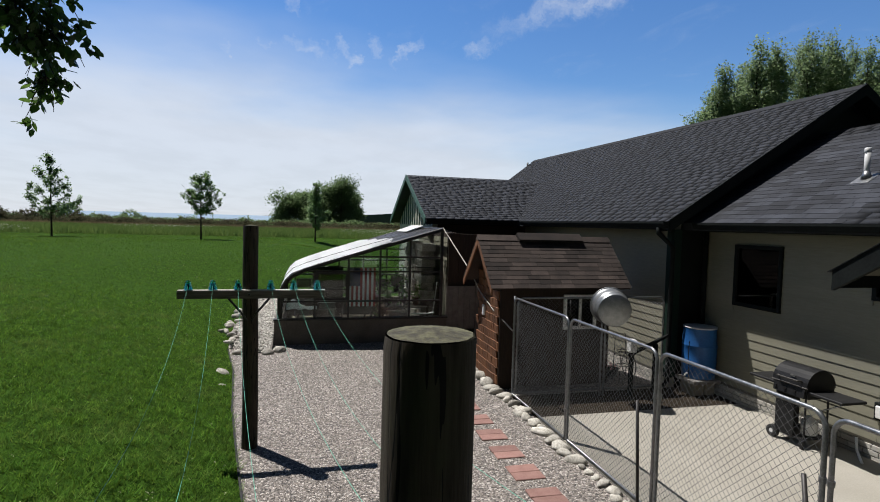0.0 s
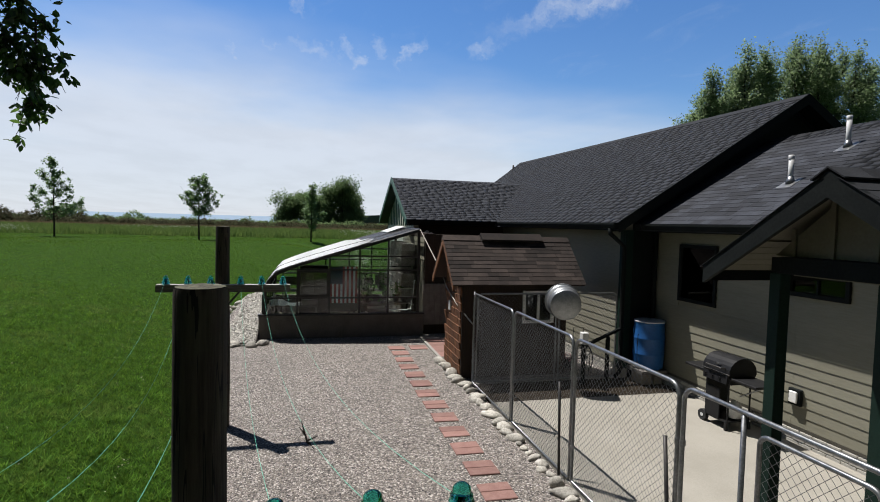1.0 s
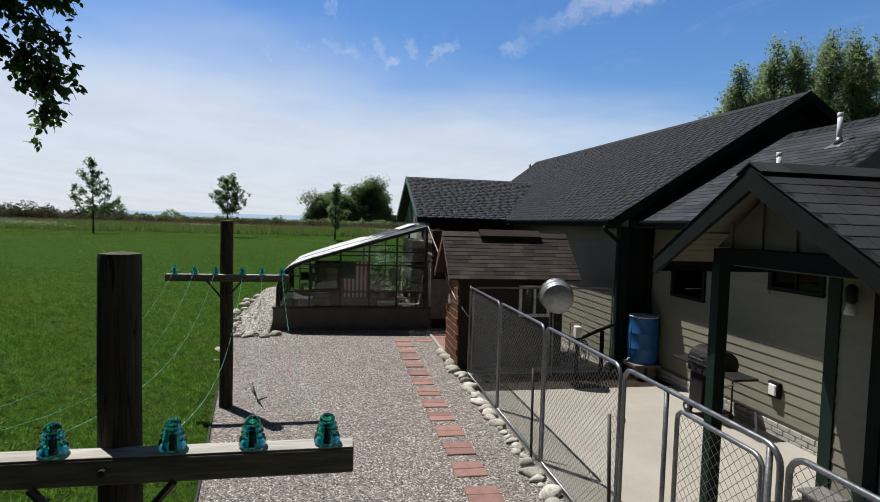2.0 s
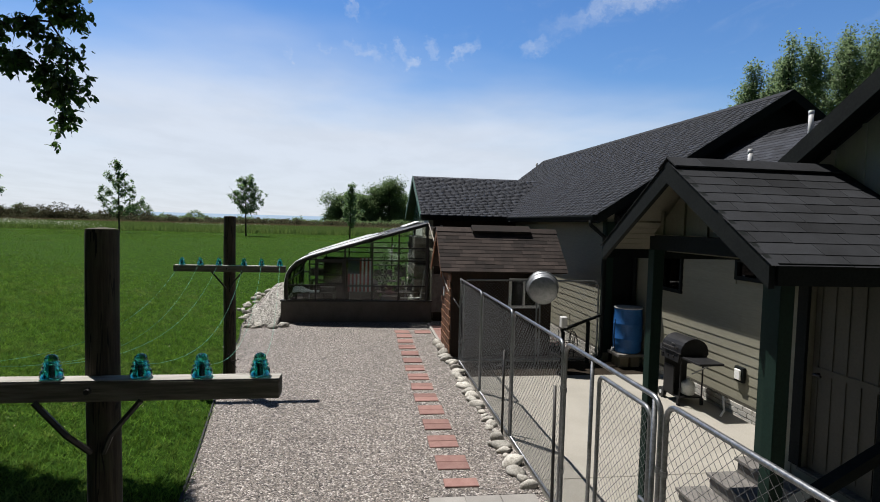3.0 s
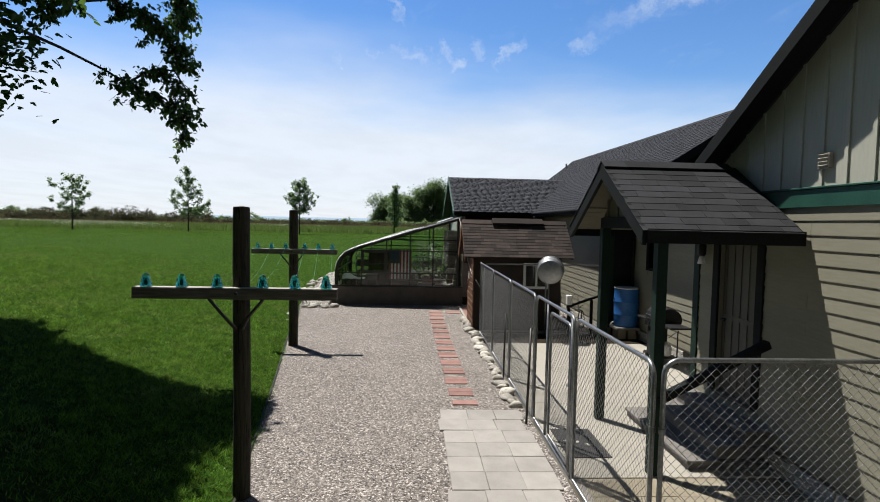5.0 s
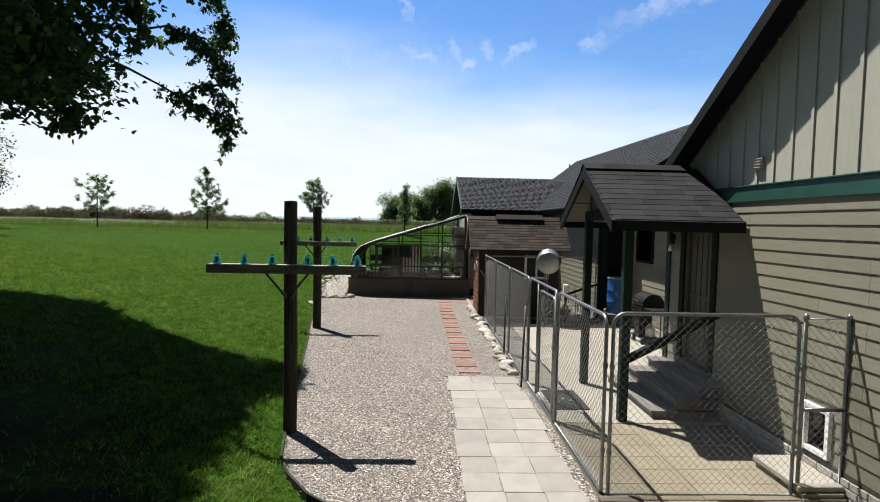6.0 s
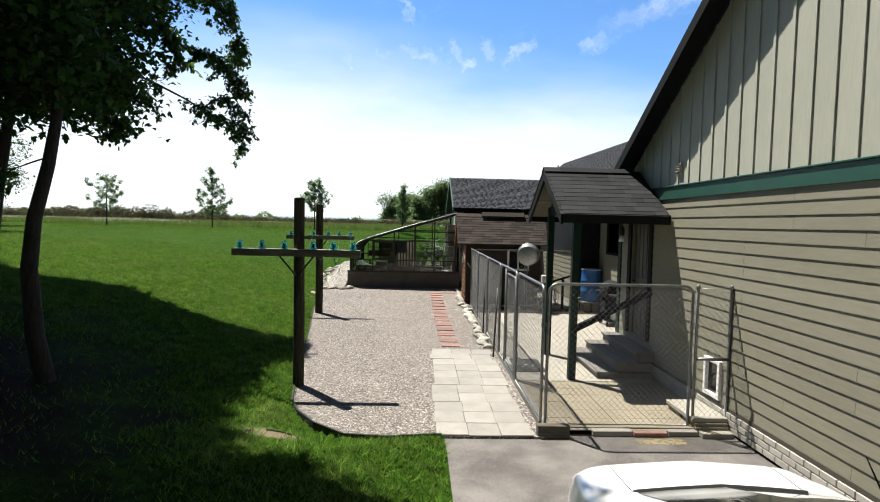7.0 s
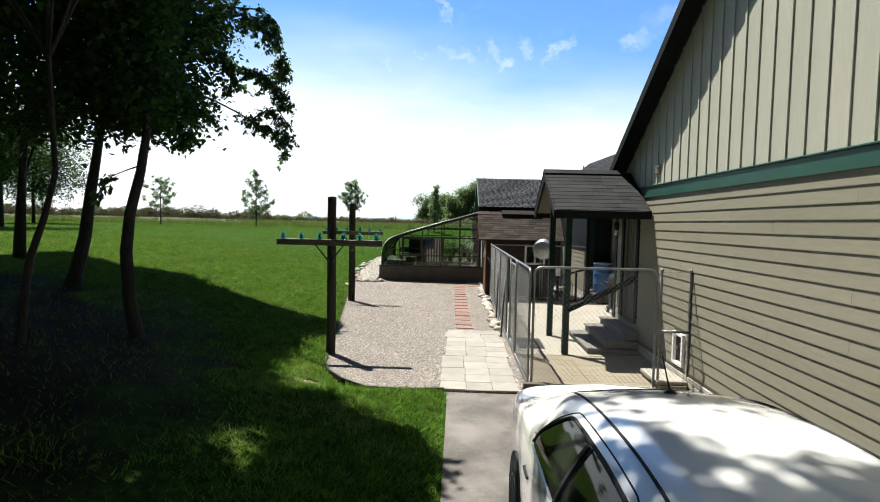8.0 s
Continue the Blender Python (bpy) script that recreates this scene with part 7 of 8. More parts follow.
def grill():
    g = thing("gas_grill", (6.70, 5.85, 0.03), "black gas grill with side shelves on wheels", "grill")
    c = Vector((6.70, 5.85, 0))
    y0, y1 = 5.64, 6.12
    for x in (6.51, 6.89):
        part("leg", tube([(x, y0 + 0.02, 0.05), (x, y0 + 0.02, 0.72)], 0.013, 8), M_BLACK, g)
    part("gas_bottle", lathe([(0.05, 0.0), (0.10, 0.02), (0.105, 0.16), (0.09, 0.21), (0.04, 0.235), (0.03, 0.27)], (6.72, y0 + 0.13, 0.17), 16), M_PVC, g, "pale gas bottle on the lower shelf", smooth=True)
    part("cabinet_side", B((6.50, y1 - 0.03, 0.14), (6.90, y1, 0.72), bevel=0.004), M_BLACK, g)
    part("cabinet_door", B((6.485, y0 + 0.17, 0.16), (6.51, y1 - 0.03, 0.62), bevel=0.004), M_BLACK, g, "black front panel")
    part("bottom_shelf", B((6.50, y0 + 0.03, 0.14), (6.90, y1 - 0.03, 0.165)), M_BLACK, g)
    part("firebox", prism([(6.50, 0.72), (6.90, 0.72), (6.94, 0.86), (6.46, 0.86)], "y", y0 - 0.02, y1 + 0.02), M_BLACK, g)
    lid = [(6.46, 0.862)] + [(6.70 - 0.24 * math.cos(a), 0.885 + 0.225 * math.sin(a)) for a in [math.pi * k / 12 for k in range(13)]] + [(6.94, 0.862)]
    lp = part("lid", prism(lid, "y", y0 - 0.03, y1 + 0.03), M_BLACK, g, "rounded black lid")
    part("lid_rim", tube([(6.462, y0 - 0.04, 0.87), (6.462, y1 + 0.04, 0.87)], 0.010, 6), M_DKMETAL, lp)
    part("handle", tube([(6.47, y0 + 0.06, 0.95), (6.42, y0 + 0.08, 0.95), (6.42, y1 - 0.08, 0.95), (6.47, y1 - 0.06, 0.95)], 0.012, 8), M_DKMETAL, lp, "dark lid handle")
    part("badge", B((6.462, 5.80, 0.985), (6.472, 5.88, 1.005)), M_GALV, lp)
    part("control_panel", prism([(6.44, 0.73), (6.50, 0.73), (6.50, 0.86), (6.46, 0.86)], "y", y0, y1), M_BLACK, g, "black control panel")
    for k in range(3):
        part("knob", tube([(6.43, y0 + 0.14 + 0.15 * k, 0.79), (6.455, y0 + 0.14 + 0.15 * k, 0.79)], 0.022, 10), M_BLACK, g)
    part("side_shelf", B((6.48, y0 - 0.50, 0.80), (6.88, y0 - 0.03, 0.835), bevel=0.006), M_BLACK, g, "black side shelf")
    part("side_shelf", B((6.48, y1 + 0.03, 0.80), (6.88, y1 + 0.46, 0.835), bevel=0.006), M_BLACK, g, "black side shelf")
    part("shelf_bracket", tube([(6.68, y0 - 0.44, 0.80), (6.68, y0 - 0.02, 0.55)], 0.01, 6), M_GALV, g)
    for x in (6.50, 6.90):
        w = part("wheel", tube([(x - 0.03, y1 + 0.02, 0.115), (x + 0.03, y1 + 0.02, 0.115)], 0.085, 16), M_RUBBER, g, smooth=False)
        part("hub", tube([(x - 0.034, y1 + 0.02, 0.115), (x + 0.034, y1 + 0.02, 0.115)], 0.03, 10), M_PVC, w)
        part("foot", B((x - 0.02, y0 + 0.01, 0.03), (x + 0.02, y0 + 0.05, 0.14)), M_BLACK, g)


grill()
solid("drain_elbow", tube([(7.08, 5.40, 0.26), (7.085, 5.385, 0.10), (7.07, 5.35, 0.052), (6.98, 5.26, 0.048), (6.86, 5.14, 0.046)], 0.016, 8), M_WHITE, "bent white plastic drain pipe on the patio", "pipe", smooth=True)
# low rail and plant stand by the corner of the house
rail = thing("ramp_rail", (6.0, 8.25, 0), "dark timber rail sloping down from the house corner", "rail")
part("rail_bar", tube([(6.44, 8.40, 1.02), (5.45, 8.12, 0.74)], 0.035, 4), M_DARKTRIM, rail)
for x, y, z in ((5.5, 8.13, 0.75), (6.1, 8.30, 0.92)):
    part("rail_post", B((x - 0.03, y - 0.03, 0.03), (x + 0.03, y + 0.03, z - 0.03)), M_DARKTRIM, rail)
solid("outlet_post_box", B((5.44, 8.06, 0.80), (5.56, 8.20, 1.02), bevel=0.012), M_PVC, "pale grey outlet box on the rail post", "box")
PX, PY, PZ0 = 5.92, 9.0, 0.009
trike = thing("plant_stand", (PX, PY, PZ0), "black wire plant stand with hoops on the gravel", "plant stand")
for x in (PX - 0.15, PX + 0.13):
    for y in (PY - 0.11, PY + 0.12):
        part("leg", tube([(x, y, PZ0), (x + 0.02, y, 0.53)], 0.008, 6), M_BLACK, trike)
for z, r in ((0.53, 0.19), (0.32, 0.16), (0.60, 0.14)):
    part("hoop", tube([(PX + r * math.cos(a), PY + r * 0.7 * math.sin(a), z) for a in [2 * math.pi * k / 14 for k in range(14)]], 0.007, 5, closed=True), M_BLACK, trike)
part("scroll", tube([(PX - 0.17 + 0.06 * k, PY - 0.11, 0.60 + 0.09 * math.sin(k * 1.4)) for k in range(7)], 0.006, 5), M_BLACK, trike)
part("back_frame", tube([(PX - 0.13, PY + 0.12, 0.53), (PX - 0.11, PY + 0.14, 0.9), (PX + 0.11, PY + 0.14, 0.9), (PX + 0.13, PY + 0.12, 0.53)], 0.008, 6), M_BLACK, trike)
part("wheel", tube([(PX + 0.22, PY + 0.15 + 0.24 * math.cos(a), 0.27 + 0.24 * math.sin(a)) for a in [2 * math.pi * k / 20 for k in range(20)]], 0.011, 6, closed=True), M_BLACK, trike, "black wire wheel")
for k in range(4):
    a = math.pi * k / 4
    part("spoke", tube([(PX + 0.22, PY + 0.15 + 0.24 * math.cos(a), 0.27 + 0.24 * math.sin(a)), (PX + 0.22, PY + 0.15 - 0.24 * math.cos(a), 0.27 - 0.24 * math.sin(a))], 0.005, 5), M_BLACK, trike)
bowl = thing("flower_bowl", (5.80, 9.32, 0.009), "dark round bowl with faded pink flowers", "flower pot")
part("bowl", lathe([(0.10, 0.0), (0.17, 0.06), (0.20, 0.16), (0.205, 0.18), (0.185, 0.18), (0.17, 0.14)], (5.80, 9.32, 0.009), 20), M_BLACK, bowl, smooth=True)
part("soil", lathe([(0.178, 0.13), (0.17, 0.15)], (5.80, 9.32, 0.009), 16), M_SOIL, bowl)
fr_ = np.random.default_rng(55)
part("flowers", leaves("flowers", [(5.80 + 0.1 * math.cos(k), 9.32 + 0.1 * math.sin(k), 0.22 + 0.03 * (k % 3)) for k in range(9)], 12, 0.05, 0.05, "oval", fr_, 0.0), M_PINK, bowl, "faded pink petals")
base_bricks(garage, WX - 0.0125, -3.6, 3.0, 3, 71)
base_bricks(house, LX - 0.0125, 3.1, 8.4, 3, 72)
part("base_course", B((HX - 0.012, 8.65, 0.0), (HX - 0.0015, 14.9, 0.232)), M_MORTAR, house)
part("starter_strip", B((HX - 0.020, 8.66, 0.236), (HX - 0.002, 14.9, 0.2725)), M_DOOR, house, "brown starter strip under the siding")
base_bricks(house, HX - 0.0125, 8.7, 14.0, 3, 73)


# ---- car ----
def catmull(P, n):
    P = np.asarray(P, float)
    Q = np.vstack([2 * P[0] - P[1], P, 2 * P[-1] - P[-2]])
    out = []
    for i in range(len(P) - 1):
        a, b, c, d = Q[i:i + 4]
        for k in range(n):
            t = k / n
            out.append(0.5 * (2 * b + (c - a) * t + (2 * a - 5 * b + 4 * c - d) * t * t + (3 * b - a - 3 * c + d) * t ** 3))
    out.append(P[-1])
    return np.array(out)


def build_car(cx, rear):
    car = thing("car", (cx, rear - 2.2, -0.03), "white sedan parked on the drive beside the garage wall", "car")
    #     d     top   belt  bw   rail_w rail_z
    S = [(0.00, 0.62, 0.56, 0.62, 0.52, 0.58), (0.05, 0.85, 0.75, 0.71, 0.55, 0.81), (0.13, 0.965, 0.83, 0.76, 0.57, 0.925), (0.30, 0.985, 0.87, 0.79, 0.56, 0.945),
         (0.52, 0.995, 0.895, 0.80, 0.54, 0.955), (0.80, 1.10, 0.93, 0.81, 0.56, 1.05), (1.10, 1.22, 0.955, 0.82, 0.575, 1.16), (1.43, 1.325, 0.975, 0.825, 0.575, 1.265),
         (1.75, 1.385, 0.985, 0.83, 0.575, 1.325), (2.20, 1.425, 0.985, 0.83, 0.575, 1.365), (2.70, 1.43, 0.975, 0.83, 0.575, 1.37), (3.10, 1.38, 0.96, 0.83, 0.58, 1.315),
         (3.55, 1.18, 0.94, 0.82, 0.60, 1.12), (3.95, 1.0, 0.90, 0.80, 0.60, 0.95), (4.25, 0.90, 0.82, 0.77, 0.58, 0.86), (4.40, 0.62, 0.58, 0.66, 0.50, 0.60)]
    ctl = []
    for d, top, belt, bw, rw, rz in S:
        ctl.append([(0.80 * bw, 0.22), (0.975 * bw, 0.34), (bw, 0.62 if belt > 0.7 else belt * 0.9), (0.965 * bw, belt), ((0.965 * bw + rw) / 2 + 0.03, (belt + rz) / 2 + 0.01), (rw, rz), (rw * 0.55, top - 0.018), (0.0, top)])
    ctl = np.array(ctl)
    ds = catmull(np.array([[s[0]] for s in S]), 5)[:, 0]
    rings = np.stack([catmull(ctl[:, j], 5) for j in range(8)], 1)
    full = np.stack([catmull(r, 4) for r in rings], 0)
    ns, nr = full.shape[:2]

    def shell(pick, off=0.0, sides=(1, -1)):
        V, F, seen = [], [], {}
        for side in sides:
            for i in range(ns - 1):
                for j in range(nr - 1):
                    if pick((ds[i] + ds[i + 1]) / 2, j / 4):
                        q = []
                        for a, b in ((i, j), (i + 1, j), (i + 1, j + 1), (i, j + 1)):
                            key = (side if full[a, b, 0] > 1e-4 else 0, a, b)
                            if key not in seen:
                                seen[key] = len(V)
                                w, z = full[a, b]
                                V.append((cx + side * (w + off), rear - ds[a], z + off * (0.3 if w > 0.3 else 1)))
                            q.append(seen[key])
                        F.append(q if side > 0 else q[::-1])
        return flat_mesh("shell", V, F)

    body = part("body", shell(lambda d, j: True), M_CAR, car, smooth=True)

    def surf(d, j):
        i = min(max(int(np.searchsorted(ds, d)) - 1, 0), ns - 2)
        f = (d - ds[i]) / (ds[i + 1] - ds[i])
        b = min(int(j * 4), nr - 2)
        g = j * 4 - b
        q = full[i] * (1 - f) + full[i + 1] * f
        return q[b] * (1 - g) + q[b + 1] * g

    def at(d, j, side, off):
        w, z = surf(d, j)
        wa, za = surf(d, max(0, j - 0.15)); wb, zb = surf(d, min(6.999, j + 0.15))
        nx, nz = zb - za, wa - wb
        ln = math.hypot(nx, nz) or 1
        return (cx + side * (w + off * abs(nx) / ln), rear - d, z + off * abs(nz) / ln)

    def glazing(d0, d1, lo, hi, sides, n=16, m=6, off=0.004):
        V, F = [], []
        for side in sides:
            base = len(V)
            for i in range(n + 1):
                d = d0 + (d1 - d0) * i / n
                for k in range(m + 1):
                    V.append(at(d, lo(d) + (hi(d) - lo(d)) * k / m, side, off))
            for i in range(n):
                for k in range(m):
                    a = base + i * (m + 1) + k
                    q = (a, a + m + 1, a + m + 2, a + 1)
                    F.append(q if side > 0 else q[::-1])
        return flat_mesh("glazing", V, F)

    belt = lambda d: 3.12
    roofline = lambda d: 3.16 + 1.50 * min(1.0, max(0.0, (d - 1.58) / 0.34)) ** 0.55 * min(1.0, max(0.0, (3.42 - d) / 0.55)) ** 0.7
    for sd in (1, -1):
        part("rear_side_window", glazing(1.60, 2.30, belt, roofline, (sd,)), M_CARGLASS, car, "dark tinted side window", smooth=True)
        part("front_side_window", glazing(2.36, 3.38, belt, roofline, (sd,)), M_CARGLASS, car, "dark tinted side window", smooth=True)
        rim = [at(1.58 + 1.84 * k / 40, roofline(1.58 + 1.84 * k / 40) + 0.03, sd, 0.006) for k in range(41)]
        part("window_frame", tube(rim, 0.011, 6), M_RUBBER, body, "black window frame")
        outer = [at(1.52 + 1.96 * k / 40, min(4.98, roofline(1.52 + 1.96 * k / 40) + 0.24), sd, 0.001) for k in range(41)]
        part("door_seam", tube(outer, 0.004, 4), M_RUBBER, body)
    wide = lambda d: 5.25 + 0.25 * max(0, (d - 0.54) / 0.8)
    part("rear_window", glazing(0.54, 1.37, wide, lambda d: 7.0, (1, -1)), M_CARGLASS, car, "dark rear window", smooth=True)
    part("rear_seal", tube([at(0.525, 5.2 + 1.8 * k / 10, -1, 0.003) for k in range(11)] + [at(0.525, 7.0 - 1.8 * k / 10, 1, 0.003) for k in range(1, 11)], 0.009, 6), M_RUBBER, body, "black rear window seal")
    part("windscreen", glazing(3.16, 3.85, lambda d: 5.3, lambda d: 7.0, (1, -1)), M_CARGLASS, car, "windscreen", smooth=True)
    for s in (-1, 1):
        k0 = int(np.argmin(abs(ds - 1.40))); k1 = int(np.argmin(abs(ds - 3.3)))
        pts = [(cx + s * (full[i, 21, 0] - 0.004), rear - ds[i], full[i, 21, 1] + 0.001) for i in range(k0, k1)]
        part("roof_moulding", tube(pts, 0.009, 5), M_RUBBER, body, "black roof moulding")
        lo = [at(1.58 + 1.8 * k / 24, 3.08, s, 0.004) for k in range(25)]
        part("sill_moulding", tube(lo, 0.009, 5), M_GALV, body, "bright window sill strip")
        for d in (0.96, 3.50):
            wy = rear - d
            wx = cx + s * 0.735
            t = part("wheel", lathe([(0.20, -0.10), (0.31, -0.10), (0.325, -0.07), (0.325, 0.07), (0.31, 0.10), (0.20, 0.10)], (wx, wy, 0.295), 32, m=Matrix.Rotation(radians(90), 4, "Y")), M_RUBBER, car, "black tyre", smooth=True)
            part("rim", lathe([(0.02, 0.085), (0.06, 0.09), (0.19, 0.075), (0.215, 0.105), (0.215, 0.06)], (wx, wy, 0.295), 20, m=Matrix.Rotation(radians(90 * s), 4, "Y")), M_GALV, t, "silver wheel rim")
            part("wheel_arch", lathe([(0.34, -0.02), (0.37, -0.02), (0.37, 0.004), (0.34, 0.004)], (cx + s * 0.822, wy, 0.295), 28, m=Matrix.Rotation(radians(90 * s), 4, "Y")), M_RUBBER, body)
        for d in (1.42, 2.55):
            part("door_handle", tube([(cx + s * 0.80, rear - d, 0.80), (cx + s * 0.828, rear - d - 0.02, 0.80), (cx + s * 0.828, rear - d - 0.17, 0.80), (cx + s * 0.80, rear - d - 0.19, 0.80)], 0.010, 6), M_BLACK, body, "dark door handle")
        part("mirror", lathe([(0.02, -0.11), (0.075, -0.08), (0.085, 0), (0.07, 0.09), (0.02, 0.11)], (cx + s * 0.92, rear - 3.25, 0.98), 14, m=Matrix.Rotation(radians(90), 4, "Y")), M_BLACK, car, "black door mirror", smooth=True)
        part("tail_lamp", B((cx + s * 0.58 - 0.10, rear - 0.12, 0.66), (cx + s * 0.58 + 0.10, rear - 0.035, 0.80), bevel=0.02), M_RED, car, "red tail lamp")
        part("door_pillar", tube([at(2.33, 3.12 + 0.25 * k, s, 0.004) for k in range(7)], 0.022, 6), M_RUBBER, body, "black door pillar")
        part("lid_seam", tube([at(0.12 + 0.40 * k / 8, 5.28 - 0.1 * k / 8, s, 0.0) for k in range(9)], 0.0035, 4), M_RUBBER, body)
    ant = part("antenna", tube([(cx, rear - 1.62, 1.385), (cx, rear - 1.57, 1.44), (cx, rear - 1.46, 1.58)], [0.007, 0.005, 0.0025], 6), M_BLACK, car, "short black roof antenna")
    part("antenna_base", lathe([(0.042, 0.0), (0.038, 0.014), (0.018, 0.03), (0.004, 0.034)], (cx, rear - 1.63, 1.358), 14), M_BLACK, ant, smooth=True)
    return car


M_CARGLASS = mat("dark car glass", (0.010, 0.012, 0.011), (0.016, 0.018, 0.016), 0.05, scale=2, fine=10, bump=0, coat=0.0, rvar=0.02, spec=0.35)
build_car(3.67, -3.62)


# ---- trees ----
def branch_path(a, b, rng, sag=0.0, n=6, wob=0.12):
    a, b = np.array(a, float), np.array(b, float)
    out = []
    for k in range(n + 1):
        t = k / n
        p = a + (b - a) * t + rng.normal(0, wob, 3) * np.linalg.norm(b - a) * 0.25 * t * (1 - t) * 2
        p[2] += sag * math.sin(math.pi * t)
        out.append(tuple(p))
    return out


def tree(name, label, trunk, r0, crowns, n_cl, per, spread, size, kind, leaf_m, seed, extra=(), limbs=14, group="", avoid=None, droop=0.5, shell=0.45, category="tree"):
    """trunk: points of the stem; crowns: (centre, radii, share) ellipsoids in which the leaf clusters sit; extra: cluster centres of single hanging limbs."""
    rng = np.random.default_rng(seed)
    root = thing(name, trunk[0], label, category, group)
    n = len(trunk)
    part("trunk", tube(trunk, [r0 * (1.25 if k == 0 else 1.0 - 0.75 * k / (n - 1)) for k in range(n)], 10), M_BARK, root, smooth=True)
    cl = []
    for (c, r, share) in crowns:
        for _ in range(int(n_cl * share)):
            d = rng.normal(0, 1, 3)
            d /= np.linalg.norm(d)
            p = np.array(c) + d * np.array(r) * (shell + (1 - shell) * rng.uniform(0, 1)) * rng.uniform(0.75, 1.05)
            if avoid is None or not avoid(p):
                cl.append(p)
    if len(cl) > 40:
        A_ = np.array(cl)
        near = np.array([np.partition(np.linalg.norm(A_ - p, axis=1), 6)[6] for p in A_])
        cl = [p for p, d in zip(cl, near) if d < np.quantile(near, 0.93)]
    top = np.array(trunk)
    for k in range(min(limbs, len(cl))):
        target = cl[rng.integers(len(cl))]
        h = int(rng.integers(max(1, n - 3), n))
        a = top[h]
        part("limb", tube(branch_path(a, target, rng, 0.25), [r0 * 0.34, r0 * 0.28, r0 * 0.22, r0 * 0.17, r0 * 0.12, r0 * 0.08, r0 * 0.04], 6), M_BARK, root, smooth=True)
    twigs = bmesh.new()
    for k in range(min(120, len(cl))):
        i = rng.integers(len(cl))
        d = np.linalg.norm(np.array(cl) - cl[i], axis=1)
        j = int(np.argsort(d)[min(len(cl) - 1, 1 + int(rng.integers(3)))])
        tube(branch_path(cl[i], cl[j], rng, 0.05, 3), [0.012, 0.010, 0.008, 0.005], 4, bm=twigs)
    part("fine_branching", twigs, M_BARK, root, kind="stuff")
    for path, centres in extra:
        part("limb", tube(path, [max(0.006, r0 * 0.30 * (1 - k / len(path))) for k in range(len(path))], 6), M_BARK, root, smooth=True)
        cl += [np.array(c) for c in centres]
    part("crown", leaves("crown", cl, per, spread, size, kind, rng, droop), leaf_m, root, kind="stuff")
    return root


GZ = lambda x, y: float(ground_height(np.array([x]), np.array([y]))[0])
def along(path, n, jitter, rng, lo=0.0):
    """Points scattered along a path."""
    P = np.array(path, float)
    out = []
    for _ in range(n):
        t = (lo + (1 - lo) * rng.uniform()) * (len(P) - 1)
        k = min(int(t), len(P) - 2)
        out.append(P[k] + (P[k + 1] - P[k]) * (t - k) + rng.normal(0, jitter, 3))
    return out


# the shade that the grove throws on the lawn stays within this outline
SHADE = [(-16, 11.5), (-9.3, 6.5), (-6.9, 4.95), (-5.6, 4.45), (-4.2, 4.6), (-3.0, 3.85), (-2.2, 3.35), (-1.6, 3.4), (-1.1, 3.2), (-0.55, 3.3), (-0.12, 2.85), (-0.3, 2.25), (-0.5, 1.5), (-0.35, 0.8), (-0.42, 0.0),
         (-0.35, -0.7), (0.05, -1.5), (0.35, -2.3), (1.2, -2.6), (2.2, -2.75), (2.2, -12), (-16, -12)]
SUN_SHIFT = np.array((-SUN_FROM.x, -SUN_FROM.y)) / SUN_FROM.z


# small breaks in the leaves that let flecks of sun through: centre, half length, half width
FLECKS = ((0.62, -4.12, 0.55, 0.30), (-1.0, -1.45, 0.30, 0.22), (-2.1, -2.7, 0.27, 0.22), (-3.6, -0.6, 0.27, 0.22), (0.15, -5.0, 0.3, 0.2))


def in_fleck(x, y):
    """Whether a spot lies in one of the flecks, which run from the lawn towards the drive."""
    inside = np.zeros(np.shape(x), bool)
    for a, b, l, w in FLECKS:
        u, v = 0.65 * (x - a) - 0.76 * (y - b), 0.76 * (x - a) + 0.65 * (y - b)
        inside |= np.hypot(u / l, v / w) < 1.0
    return inside


def falls_in_light(p):
    q = np.asarray(p)[:2] + SUN_SHIFT * (p[2] - 0.4)
    if in_fleck(q[0], q[1]):
        return True
    return q[1] > -2.9 and float(inside_distance(np.array([q[0]]), np.array([q[1]]), SHADE)[0]) > -0.12


def under_sun(n, lo, hi, rng, x0=-9.0, y0=-3.0, x1=2.3, y1=6.0, margin=-0.12):
    """Places for an added, unseen high leaf layer, set along the light to cast the lawn's shade."""
    q = np.stack([rng.uniform(x0, x1, n), rng.uniform(y0, y1, n)], 1)
    gap = np.array([noise.noise(Vector((a * 1.9, b * 1.9, 3.0))) for a, b in q])
    fine = np.array([noise.noise(Vector((a * 3.3, b * 3.3, 9.0))) for a, b in q])
    d = inside_distance(q[:, 0], q[:, 1], SHADE)
    q = q[(d < margin - 0.5 * np.maximum(0, gap)) & ~((d > -1.6) & (fine > 0.30)) & ~in_fleck(q[:, 0], q[:, 1])]
    z = rng.uniform(lo, hi, len(q))
    return [np.array((a - SUN_SHIFT[0] * (c - 0.4), b - SUN_SHIFT[1] * (c - 0.4), c)) for (a, b), c in zip(q, z)]


